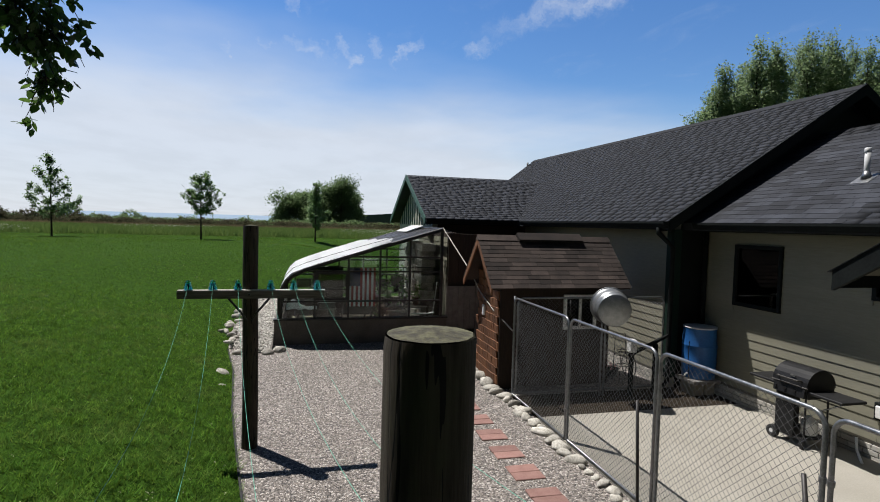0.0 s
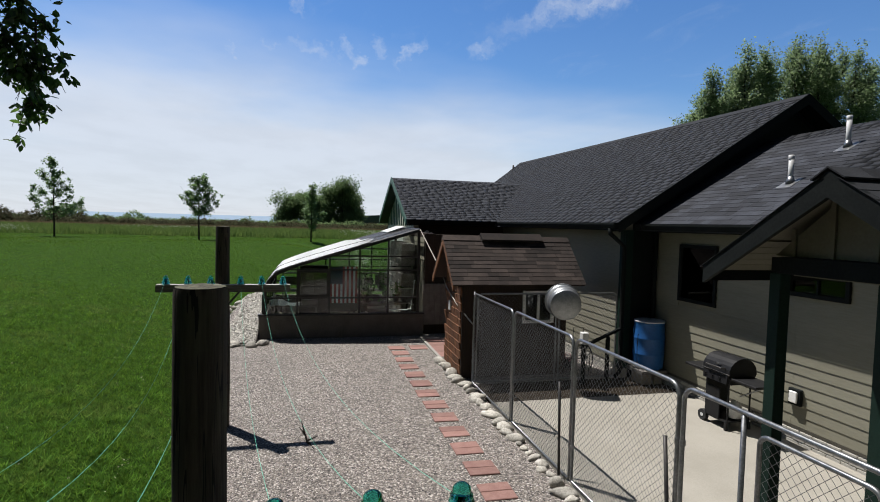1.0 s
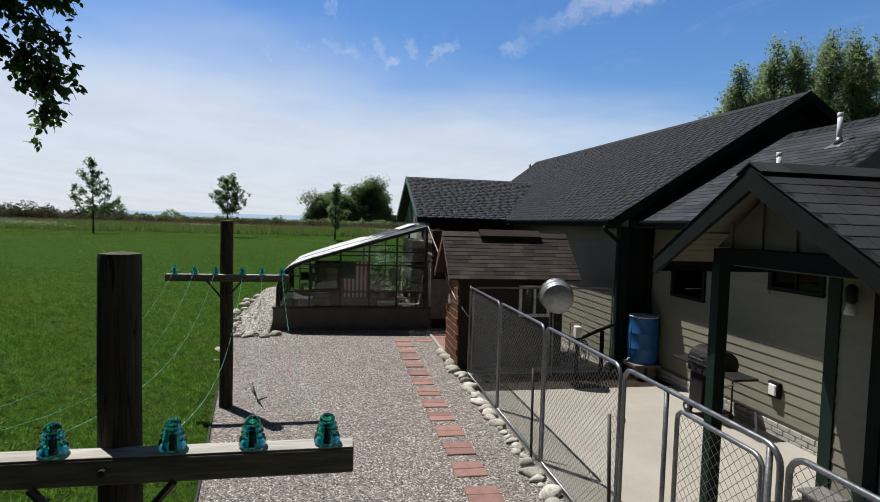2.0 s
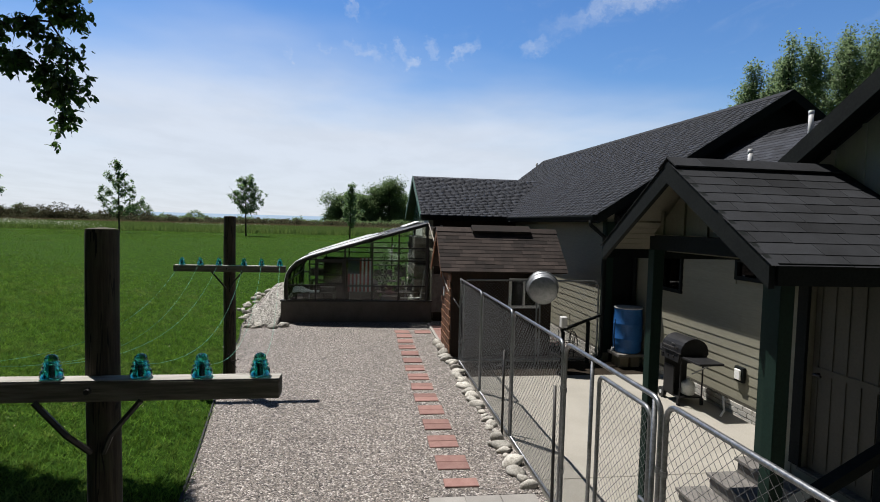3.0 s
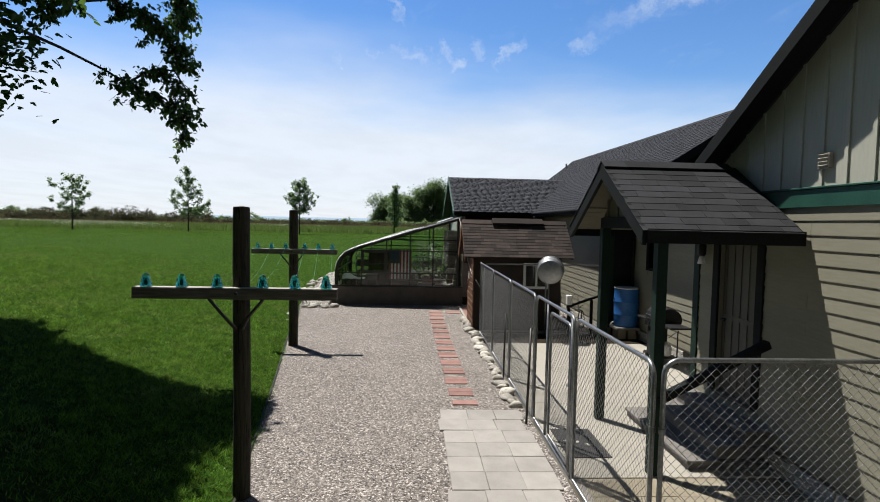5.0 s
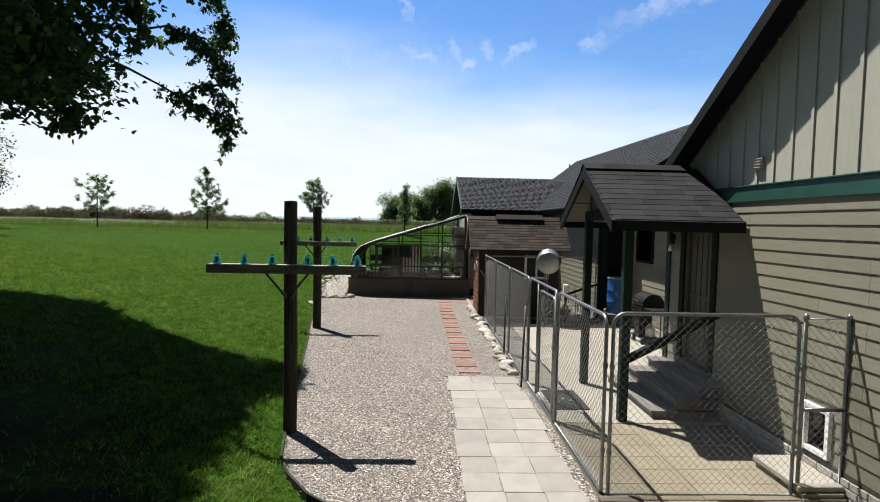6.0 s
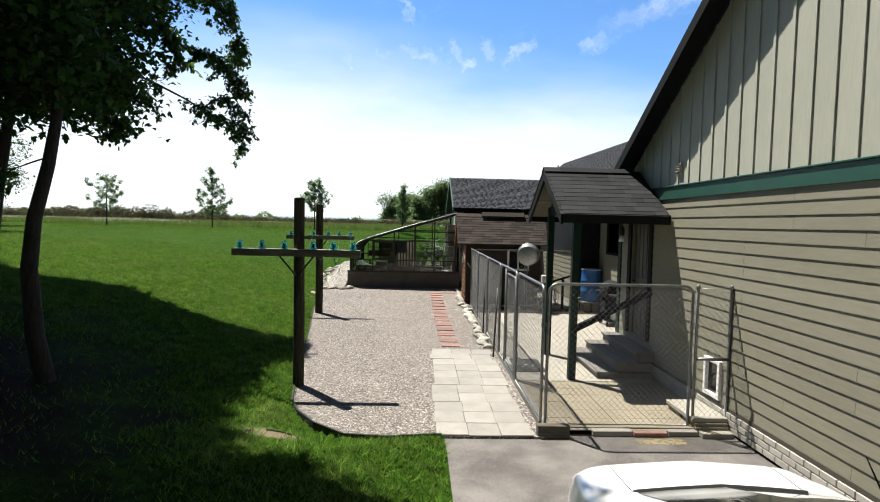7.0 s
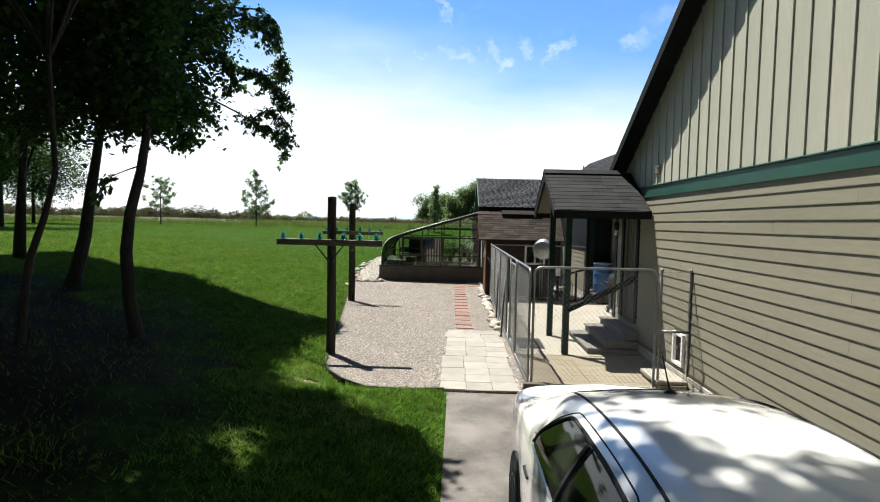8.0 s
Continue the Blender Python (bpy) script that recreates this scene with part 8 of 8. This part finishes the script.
def sprays(limb, n, reach, fall, rng, lo=0.2, step=0.055):
    """Drooping twigs off a limb: their paths and the places of the leaves along them."""
    paths, at = [], []
    for base in along(limb, n, 0.02, rng, lo):
        a = rng.uniform(0, 6.283)
        r = reach * rng.uniform(0.35, 1.0)
        pts = [base]
        for k in range(1, 6):
            t = k / 5
            pts.append(base + np.array((math.cos(a) * r * t, math.sin(a) * r * t, 0.10 * reach * t - fall * r * t * t)) + rng.normal(0, 0.012, 3))
        paths.append([tuple(p) for p in pts])
        at += along(pts, max(3, int(r / step)), 0.03, rng, 0.15)
    return paths, at


def spray_limb(root, limb, n, reach, fall, rng, r0, per=6, lo=0.2, size=0.074):
    part("limb", tube(limb, [max(0.005, r0 * (1 - k / len(limb))) for k in range(len(limb))], 6), M_BARK, root, smooth=True)
    paths, at = sprays(limb, n, reach, fall, rng, lo)
    open_sky = lambda p: 2.0 < p[1] + SUN_SHIFT[1] * p[2] < 4.2 and p[0] + SUN_SHIFT[0] * p[2] > -0.12
    paths, at = [p for p in paths if not open_sky(p[-1])], [p for p in at if not open_sky(p)]
    tw = bmesh.new()
    for p in paths:
        tube(p, [0.006, 0.0055, 0.005, 0.004, 0.003, 0.002], 4, bm=tw)
    part("fine_branching", tw, M_BARK, root, kind="stuff")
    part("spray", leaves("spray", at, per, 0.035, size, "long", rng, 0.75), M_SPRAY, root, kind="stuff")


hr = np.random.default_rng(8)
A_TRUNK = [(-1.93, -1.25, 0.30), (-1.98, -1.28, 0.60), (-2.08, -1.3, 1.16), (-2.13, -1.3, 1.85), (-2.07, -1.3, 2.38), (-1.95, -1.25, 2.95), (-1.95, -1.1, 3.5), (-2.2, -0.7, 4.3), (-2.7, -0.2, 5.4), (-3.0, 0.1, 6.8)]
maple = tree("maple_tree", "leaning maple with a dense dark green crown on the lawn", A_TRUNK, 0.105, [((-3.5, 0.6, 6.0), (1.7, 2.4, 2.2), 0.45), ((-2.9, 0.9, 4.5), (1.0, 1.5, 0.85), 0.16), ((-3.1, 2.7, 6.6), (1.0, 1.3, 1.2), 0.15), ((-3.0, -1.7, 6.2), (1.9, 1.7, 1.8), 0.28), ((-2.45, -0.4, 4.05), (0.85, 0.9, 0.6), 0.09), ((-3.9, -0.5, 4.0), (1.2, 1.4, 0.7), 0.10), ((-1.80, -1.45, 4.3), (0.6, 0.5, 0.6), 0.05), ((-2.0, -1.2, 5.2), (0.7, 0.6, 0.6), 0.06)], 1500, 14, 0.20, 0.092, "maple", M_LEAF, 61,
     limbs=16, group="lawn maples", avoid=falls_in_light)
spray_limb(maple, [(-3.4, 1.6, 4.9), (-3.35, 2.6, 5.02), (-3.1, 3.5, 4.95), (-2.8, 4.1, 4.8), (-2.5, 4.4, 4.6), (-2.2, 4.5, 4.55), (-1.95, 4.55, 4.35)], 26, 0.42, 0.8, hr, 0.03, lo=0.5)
spray_limb(maple, [(-2.6, 4.3, 4.7), (-2.3, 4.45, 4.95), (-2.0, 4.5, 4.95), (-1.85, 4.55, 4.7), (-1.85, 4.55, 4.4), (-1.9, 4.55, 4.1), (-1.88, 4.55, 3.9)], 44, 0.34, 0.9, hr, 0.018, lo=0.1)
spray_limb(maple, [(-3.2, 1.6, 5.6), (-3.0, 2.8, 6.5), (-2.8, 4.2, 7.1), (-2.5, 5.0, 7.1), (-2.3, 5.4, 6.75), (-2.25, 5.5, 6.35), (-2.3, 5.5, 5.95)], 80, 0.50, 0.7, hr, 0.035, lo=0.35)
spray_limb(maple, [(-3.0, 3.2, 6.4), (-2.9, 4.0, 7.2), (-2.6, 4.9, 7.5), (-2.4, 5.4, 7.4), (-2.3, 5.5, 7.0)], 45, 0.5, 0.6, hr, 0.03, lo=0.2)
spray_limb(maple, [(-2.5, 0.6, 5.2), (-2.3, 1.0, 5.45), (-2.05, 1.35, 5.35), (-1.92, 1.5, 5.05), (-1.88, 1.5, 4.7)], 42, 0.34, 0.8, hr, 0.02, lo=0.3)
spray_limb(maple, [(-2.4, -0.6, 4.5), (-2.1, -0.2, 4.45), (-1.85, 0.0, 4.2), (-1.7, 0.0, 3.9)], 34, 0.36, 0.7, hr, 0.02, lo=0.2)
spray_limb(maple, [(-2.9, 1.0, 4.3), (-2.8, 1.4, 4.1), (-2.75, 1.55, 3.85), (-2.75, 1.6, 3.7)], 30, 0.34, 0.6, hr, 0.018, lo=0.2)
spray_limb(maple, [(-3.1, 3.4, 5.5), (-2.75, 4.1, 5.85), (-2.4, 4.6, 5.8), (-2.15, 4.8, 5.45), (-2.08, 4.8, 5.1)], 62, 0.42, 0.75, hr, 0.022, lo=0.25)
spray_limb(maple, [(-1.95, -1.2, 3.05), (-2.2, -1.15, 2.98), (-2.40, -1.15, 2.90), (-2.54, -1.15, 2.78), (-2.62, -1.15, 2.62)], 9, 0.15, 0.7, hr, 0.010, per=3, lo=0.45, size=0.085)
B_TRUNK = [(-4.75, 1.15, 0.85), (-4.65, 1.2, 1.3), (-4.48, 1.2, 1.96), (-4.36, 1.2, 2.79), (-4.25, 1.2, 3.4), (-4.2, 1.4, 4.6), (-4.5, 1.8, 6.4), (-4.9, 2.2, 8.6)]
maple = tree("maple_tree", "straight maple with a dense dark green crown on the lawn", B_TRUNK, 0.135, [((-4.5, 1.4, 6.3), (2.5, 2.7, 2.8), 1.0)], 800, 14, 0.22, 0.092, "maple", M_LEAF, 62, limbs=14, group="lawn maples", avoid=falls_in_light)
# unseen upper leaves, placed by where the lawn is to be shaded
part("crown", leaves("crown", under_sun(7200, 8.9, 10.8, hr, -8, -1.5, 0.5), 14, 0.13, 0.21, "oval", hr, 0.4), M_LEAF, maple, kind="stuff")
C_TRUNK = [(-2.47, -2.7, 0.70), (-2.45, -2.7, 0.95), (-2.40, -2.7, 1.4), (-2.33, -2.7, 1.85), (-2.2, -2.65, 2.3), (-2.1, -2.6, 2.8), (-2.0, -2.8, 4.0), (-1.7, -3.2, 5.4), (-1.4, -3.6, 7.0)]
maple = tree("maple_tree", "slender maple with a high crown by the drive", C_TRUNK, 0.055, [((-1.2, -2.7, 6.8), (1.8, 1.6, 1.3), 0.45), ((-3.2, -3.0, 6.3), (2.4, 1.9, 1.6), 0.40), ((-0.4, -3.2, 8.4), (0.8, 0.8, 0.5), 0.03)], 1500, 16, 0.22, 0.085, "maple", M_LEAF, 63, limbs=10, group="lawn maples",
     avoid=lambda p: (p[2] < 5.0 and p[0] > -2.2) or falls_in_light(p))
# more unseen high leaves, added to shade the lawn by the drive
part("crown", leaves("crown", under_sun(2400, 7.6, 9.4, hr, -4.5, -4.5, 2.3, -0.4), 14, 0.13, 0.20, "oval", hr, 0.4), M_LEAF, maple, kind="stuff")
# an added unseen high limb; its leaf clumps are placed to dapple car and drive
clumps = []
for qx, qy, n in ((3.55, -5.15, 4), (3.8, -5.3, 3), (4.35, -5.35, 4), (4.5, -5.7, 4), (3.25, -5.95, 2), (3.35, -6.45, 8), (3.75, -6.65, 8), (4.15, -6.6, 6), (4.45, -6.4, 4), (3.3, -6.8, 8), (3.8, -7.1, 8), (4.3, -7.2, 8), (2.9, -5.2, 4), (2.95, -6.2, 6), (2.6, -3.95, 8), (2.45, -4.5, 5),
                  (2.6, -7.4, 8), (3.3, -7.8, 8), (4.2, -8.0, 8), (2.5, -5.4, 5), (3.8, -4.75, 2)):
    for _ in range(n):
        z = hr.uniform(9.8, 11.2)
        clumps.append((qx + hr.normal(0, 0.10) - SUN_SHIFT[0] * (z - 1.3), qy + hr.normal(0, 0.10) - SUN_SHIFT[1] * (z - 1.3), z))
part("limb", tube([(-1.4, -3.6, 7.0), (-0.6, -3.2, 8.6), (0.2, -2.9, 9.7), (0.9, -2.7, 10.3), (1.3, -2.4, 10.6)], [0.03, 0.028, 0.022, 0.016, 0.006], 6), M_BARK, maple, smooth=True)
part("crown", leaves("crown", clumps, 16, 0.15, 0.13, "maple", hr, 0.4), M_LEAF, maple, kind="stuff")
D_TRUNK = [(-5.2, -1.9, 1.0), (-5.1, -1.8, 2.0), (-5.0, -1.8, 3.2), (-4.9, -1.9, 4.6), (-4.8, -2.0, 6.4)]
tree("maple_tree", "two-stemmed maple with a dense crown on the lawn", D_TRUNK, 0.10, [((-4.9, -1.6, 6.0), (2.4, 2.4, 2.5), 1.0)], 620, 14, 0.22, 0.095, "maple", M_LEAF, 64, limbs=12, group="lawn maples", avoid=falls_in_light,
     extra=[([(-5.15, -1.9, 1.1), (-4.95, -1.7, 1.9), (-4.7, -1.5, 2.7), (-4.5, -1.3, 4.0)], [(-4.4, -1.2, 4.3), (-4.3, -1.3, 4.6)])])
# unseen tree, added so that its crown darkens the lower lawn
E_TRUNK = [(-4.2, -6.8, 0.9), (-4.1, -6.8, 2.5), (-3.9, -6.9, 4.5), (-3.6, -7.0, 7.0)]
tree("maple_tree", "unseen spreading maple added to shade the lower lawn", E_TRUNK, 0.14, [((-3.2, -6.4, 6.8), (3.4, 3.2, 2.4), 1.0)], 1700, 24, 0.24, 0.16, "oval", M_LEAF, 65, limbs=12, group="lawn maples", avoid=falls_in_light)
F_TRUNK = [(-7.6, 3.4, 1.1), (-7.5, 3.4, 3.0), (-7.4, 3.5, 5.0), (-7.3, 3.6, 7.0)]
tree("maple_tree", "dark leafy maple among the lawn trees", F_TRUNK, 0.11, [((-7.3, 3.3, 6.2), (2.6, 2.6, 2.6), 1.0)], 520, 16, 0.24, 0.115, "maple", M_LEAF, 66, limbs=10, group="lawn maples", avoid=falls_in_light)

# unseen trees added to the left and behind, cutting sky light on the shade
grove = []
for k, (x, y) in enumerate(((-7.8, -3.6), (-8.6, -8.2), (-6.4, -11.0), (-1.6, -12.5), (-10.5, 0.6), (-11.5, -5.5))):
    gz = GZ(x, y)
    grove.append(tree("maple_tree", "unseen dense maple added to block sky light from the lawn", [(x, y, gz - 0.2), (x + 0.1, y, gz + 1.6), (x + 0.2, y + 0.1, gz + 3.4), (x + 0.1, y + 0.2, gz + 6.2)], 0.12, [((x, y, gz + 5.2), (2.9, 2.9, 2.8), 0.75), ((x + 0.6, y - 0.5, gz + 3.0), (1.8, 1.8, 1.1), 0.25)], 560, 22, 0.24, 0.19, "oval", M_LEAF, 160 + k, limbs=10, group="lawn maples", avoid=falls_in_light))
for k, (x, y) in enumerate(((-11.8, -10.5), (-9.6, -14.6), (-4.8, -16.2), (-14.0, -1.8), (-0.4, -18.0), (-15.0, -8.0))):
    copy_thing(grove[k], Matrix.Translation((x, y, GZ(x, y) - 0.2)))


def sapling(x, y, h, w, base, n, seed, label, shape, tone):
    """A young tree: a leader with rising side branches, each carrying loose leafy tufts with gaps between them."""
    z = GZ(x, y)
    rng = np.random.default_rng(seed)
    stem = [np.array((x + 0.05 * h * 0.1 * math.sin(3 * t + seed), y, z - 0.1 + (h + 0.05) * t)) for t in (0, 0.25, 0.5, 0.75, 1.0)]
    root = thing("sapling", (x, y, z), label, "tree", "saplings along the field")
    part("trunk", tube([tuple(p) for p in stem], [0.055, 0.045, 0.032, 0.018, 0.006], 7), M_BARK, root, smooth=True)
    pts = along(stem, int(14 * h / 4), 0.07, rng, 0.62)
    tw = bmesh.new()
    for k in range(n):
        t = (k + rng.uniform(0.1, 0.9)) / n
        zz = z + h * (base + (0.97 - base) * t)
        reach = w / 2 * shape(t) * rng.uniform(0.55, 1.15)
        a = k * 2.4 + rng.uniform(-0.5, 0.5)
        rise = reach * rng.uniform(0.35, 0.95)
        start = np.array((x, y, zz - rise * 0.65))
        limb = [start + np.array((math.cos(a) * reach * s, math.sin(a) * reach * s, rise * s ** 1.4)) for s in (0, 0.35, 0.7, 1.0)]
        tube([tuple(p) for p in limb], [0.016, 0.012, 0.008, 0.004], 4, bm=tw)
        for q in along(limb, max(2, int(reach * 5.5)), 0.05, rng, 0.35):
            pts.append(q)
            if rng.uniform() < 0.6:
                pts.append(q + rng.normal(0, 0.13, 3))
    part("fine_branching", tw, M_BARK, root, kind="stuff")
    part("crown", leaves("crown", pts, 26, 0.085, 0.125, "oval", rng, 0.3), tone, root, kind="stuff")


ov = lambda t: math.sin(math.pi * min(1, 0.10 + 0.86 * t)) ** 0.6
cone = lambda t: (1.02 - t) ** 0.8 * min(1, 0.45 + 3 * t)
sapling(-13.77, 33.9, 4.5, 3.5, 0.26, 26, 71, "young leafy tree with spreading open branches", cone, M_LEAF2)
sapling(-5.85, 32.6, 3.75, 2.2, 0.40, 30, 72, "young tree with a rounded leafy crown", ov, M_LEAF2)
sapling(-21.3, 33.5, 3.85, 2.6, 0.32, 18, 73, "young thin tree with sparse pale leaves", ov, M_LEAF2P)
sapling(0.49, 35.2, 3.85, 1.7, 0.22, 26, 74, "young narrow conical tree", cone, M_LEAF2)
sapling(-31.0, 33.5, 3.6, 2.6, 0.30, 16, 75, "young thin tree with sparse pale leaves", cone, M_LEAF2P)


def distant_tree(x, y, h, w, n, seed, label, mt, name="tree", size=0.55, group="", spread=0.75, low=0.12, floor=0.4):
    z = GZ(x, y)
    rng = np.random.default_rng(seed)
    root = thing(name, (x, y, z), label, "tree", group)
    part("trunk", tube([(x, y, z - 0.2), (x, y, z + h * 0.4), (x + 0.2, y, z + h * 0.8)], [0.02 * h, 0.014 * h, 0.005 * h], 7), M_BARK, root, smooth=True)
    pts = []
    lobes = [(rng.uniform(-0.3, 0.3) * w, rng.uniform(-0.3, 0.3) * w, h * rng.uniform(floor, 0.80), rng.uniform(0.2, 0.34) * w) for _ in range(11)] + [(0, 0, h * 0.78, 0.22 * w)]
    for k in range(n):
        lx, ly, lz, lr = lobes[rng.integers(len(lobes))]
        d = rng.normal(0, 1, 3); d /= np.linalg.norm(d)
        p = np.array((x + lx, y + ly, z + lz)) + d * lr * rng.uniform(0.55, 1.05)
        if p[2] > z + h * low:
            pts.append(p)
    for i in rng.choice(len(pts), 10):
        part("limb", tube([(x, y, z + h * 0.35), tuple(pts[i])], [0.008 * h, 0.002 * h], 5), M_BARK, root)
    part("crown", leaves("crown", pts, 30, spread, size, "oval", rng, 0.2), mt, root, kind="stuff")


def poplar(x, y, top, w, seed):
    """A tall narrow tree whose limbs climb steeply and end in ragged plumes."""
    z = GZ(x, y)
    h = top - z
    rng = np.random.default_rng(seed)
    root = thing("poplar_tree", (x, y, z), "tall poplar with pale green plumed crown behind the house", "tree", "poplars behind the house")
    lean = rng.uniform(-0.4, 0.4)
    stem = [np.array((x + lean * t * t, y, z - 0.2 + (h + 0.1) * t)) for t in (0, 0.25, 0.5, 0.75, 1.0)]
    part("trunk", tube([tuple(p) for p in stem], [0.17, 0.14, 0.10, 0.06, 0.012], 7), M_BARK, root, smooth=True)
    pts = along(stem, 60, 0.18, rng, 0.55)
    for k in range(30):
        t = 0.16 + 0.74 * k / 30
        base = np.array((x + lean * t * t, y, z + h * t))
        a = k * 2.4 + rng.uniform(-0.4, 0.4)
        out = 1.95 * w * rng.uniform(0.3, 1.0) * (1.04 - t) ** 0.85
        rise = min(rng.uniform(0.9, 2.0), h * (0.99 - t))
        limb = [base + np.array((math.cos(a) * out * s ** 0.7, math.sin(a) * out * s ** 0.7, rise * s ** 1.25)) for s in (0, 0.35, 0.7, 1.0)]
        part("limb", tube([tuple(p) for p in limb], [0.05, 0.035, 0.02, 0.006], 5), M_BARK, root)
        pts += along(limb, 22, 0.26, rng, 0.15)
    part("crown", leaves("crown", pts, 20, 0.22, 0.17, "oval", rng, 0.2), M_LEAF3, root, kind="stuff")


for k, (x, y, top, w) in enumerate(((24.9, 30.2, 10.9, 1.7), (26.2, 29.8, 13.7, 1.6), (27.7, 30.8, 13.0, 2.0), (29.1, 30.0, 15.5, 1.9), (30.7, 30.3, 15.9, 2.0), (32.9, 29.8, 16.5, 2.2), (35.1, 30.0, 16.8, 2.3),
                                    (36.7, 30.8, 16.2, 1.9), (38.4, 30.2, 16.4, 2.1), (40.6, 31.0, 15.2, 2.2), (27.6, 33.0, 12.6, 2.2), (30.6, 33.2, 15.2, 2.4), (33.4, 33.0, 16.6, 2.5), (35.9, 33.4, 17.6, 2.5),
                                    (38.2, 33.2, 17.4, 2.5), (40.6, 33.4, 17.8, 2.5), (43.2, 33.0, 17.0, 2.6))):
    poplar(x, y, top, w, 181 + k)
distant_tree(-19.5, 16.5, 6.4, 6.0, 620, 83, "dark green tree with fine leaves at the lawn's edge", M_LEAF, size=0.15, spread=0.34)
distant_tree(-24.0, 24.0, 5.6, 5.5, 520, 84, "dark green tree with fine leaves at the lawn's edge", M_LEAF, size=0.15, spread=0.34)
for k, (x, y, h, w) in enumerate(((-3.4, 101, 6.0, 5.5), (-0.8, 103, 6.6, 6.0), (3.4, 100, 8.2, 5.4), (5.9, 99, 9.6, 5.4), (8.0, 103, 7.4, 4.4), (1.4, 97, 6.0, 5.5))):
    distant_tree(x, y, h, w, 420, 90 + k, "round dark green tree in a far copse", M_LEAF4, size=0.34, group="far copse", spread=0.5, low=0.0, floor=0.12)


def hedgerow(name, y, x0, x1, count, h, seed, mt, label, size, lowest=0.55):
    """A run of separate rounded shrubs of uneven height over a low bramble belt, lower where the lake shows over it."""
    rng = np.random.default_rng(seed)
    pts = []
    for _ in range(count):
        cx, cy = rng.uniform(x0, x1), y + rng.normal(0, 1.6)
        tall = lowest + (1 - lowest) * min(1, max(0, (-23 - cx) / 12))
        hh = h * tall * rng.choice((0.55, 0.7, 0.8, 1.0, 1.25), p=(0.22, 0.25, 0.25, 0.20, 0.08)) * rng.uniform(0.9, 1.1)
        w = hh * rng.uniform(0.45, 0.85)
        d = rng.normal(0, 1, (int(170 * hh * w / 3) + 50, 3))
        d /= np.linalg.norm(d, axis=1)[:, None]
        d *= rng.uniform(0.55, 1.0, len(d))[:, None] ** 0.5 * (1 + 0.22 * np.sin(d[:, :1] * 5 + cx) * np.sin(d[:, 2:] * 6))
        gz = float(ground_height([cx], [cy])[0])
        pts.append(np.stack([cx + d[:, 0] * w, cy + d[:, 1] * w * 0.7, gz + hh * 0.5 + d[:, 2] * hh * 0.5], 1))
    n = int((x1 - x0) * 110)
    X, Y = rng.uniform(x0, x1, n), y + rng.normal(0, 1.5, n)
    pts.append(np.stack([X, Y, ground_height(X, Y) + h * 0.42 * rng.uniform(0, 1, n)], 1))
    P = np.concatenate(pts)
    solid(name, leaves(name, P, 3, 0.10, size, "oval", rng, 0.2), mt, label, "hedge", kind="stuff")


hedgerow("hedgerow", 78, -150, 45, 360, 2.1, 101, M_HEDGE, "brown-green hedgerow of separate shrubs along the far field", 0.22, 0.58)
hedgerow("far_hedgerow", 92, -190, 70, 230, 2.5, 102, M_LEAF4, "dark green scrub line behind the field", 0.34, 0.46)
hills = bmesh.new()
ps = [hills.verts.new((x, 3850 + 60 * (x < 100), -30)) for x in range(-900, 3301, 60)]
pt = [hills.verts.new((x, 3850 + 60 * (x < 100), 20 + 62 * min(1, max(0, (x + 560) / 1200)) * (0.75 + 0.35 * noise.noise(Vector((x * 0.0022, 2, 0)))))) for x in range(-900, 3301, 60)]
for i in range(len(ps) - 1):
    hills.faces.new((ps[i], ps[i + 1], pt[i + 1], pt[i]))
solid("hills_backdrop", hills, M_HILL, "low wooded hills across the lake", "hills", kind="structure")

# ---- roof shingles of the house, the nearest as single pieces ----
u_ = Vector((HRX - HEX, 0, HRZ - HEZ)); main_len = u_.length
shingles(house, "shingle", M_SHINGLE, (HEX - 0.03, HY1, HEZ - 0.02), (0, -1, 0), u_, lambda v: (0.0, HY1 - HY0 + 0.03) if v < main_len - 0.06 else None, 0.142, 0.24, lambda u, v: False, 55, 0.009, warp=ridge_skew)
part("ridge_cap", skewed(prism([(HRX - 0.16, HRZ - 0.085), (HRX, HRZ + 0.025), (HRX, HRZ + 0.012), (HRX - 0.16, HRZ - 0.10)], "y", HY0, HY1)), M_SHINGLE, house, "dark shingled ridge cap")
u_ = Vector((LRX - LEX, 0, LRZ - LEZ)); low_len = u_.length
shingles(house, "shingle", M_SHINGLE, (LEX - 0.03, 8.49, LEZ - 0.018), (0, -1, 0), u_, lambda v: (0.0, 5.6) if v < low_len else None, 0.142, 0.25, lambda u, v: u < 3.0 and v < 3.2, 56, 0.008)
u_ = Vector((0, SYR - SY0, SRZ - SEZ)); sw_len = u_.length
shingles(house, "shingle", M_SHINGLE, (SGX - 0.03, SY0 - 0.03, SEZ - 0.015), (1, 0, 0), u_, lambda v: (0.0, HEX + 0.03 + (v / sw_len) * (SRZ - SEZ) / hs - SGX) if v < sw_len - 0.06 else None, 0.142, 0.24, lambda u, v: False, 57, 0.008)
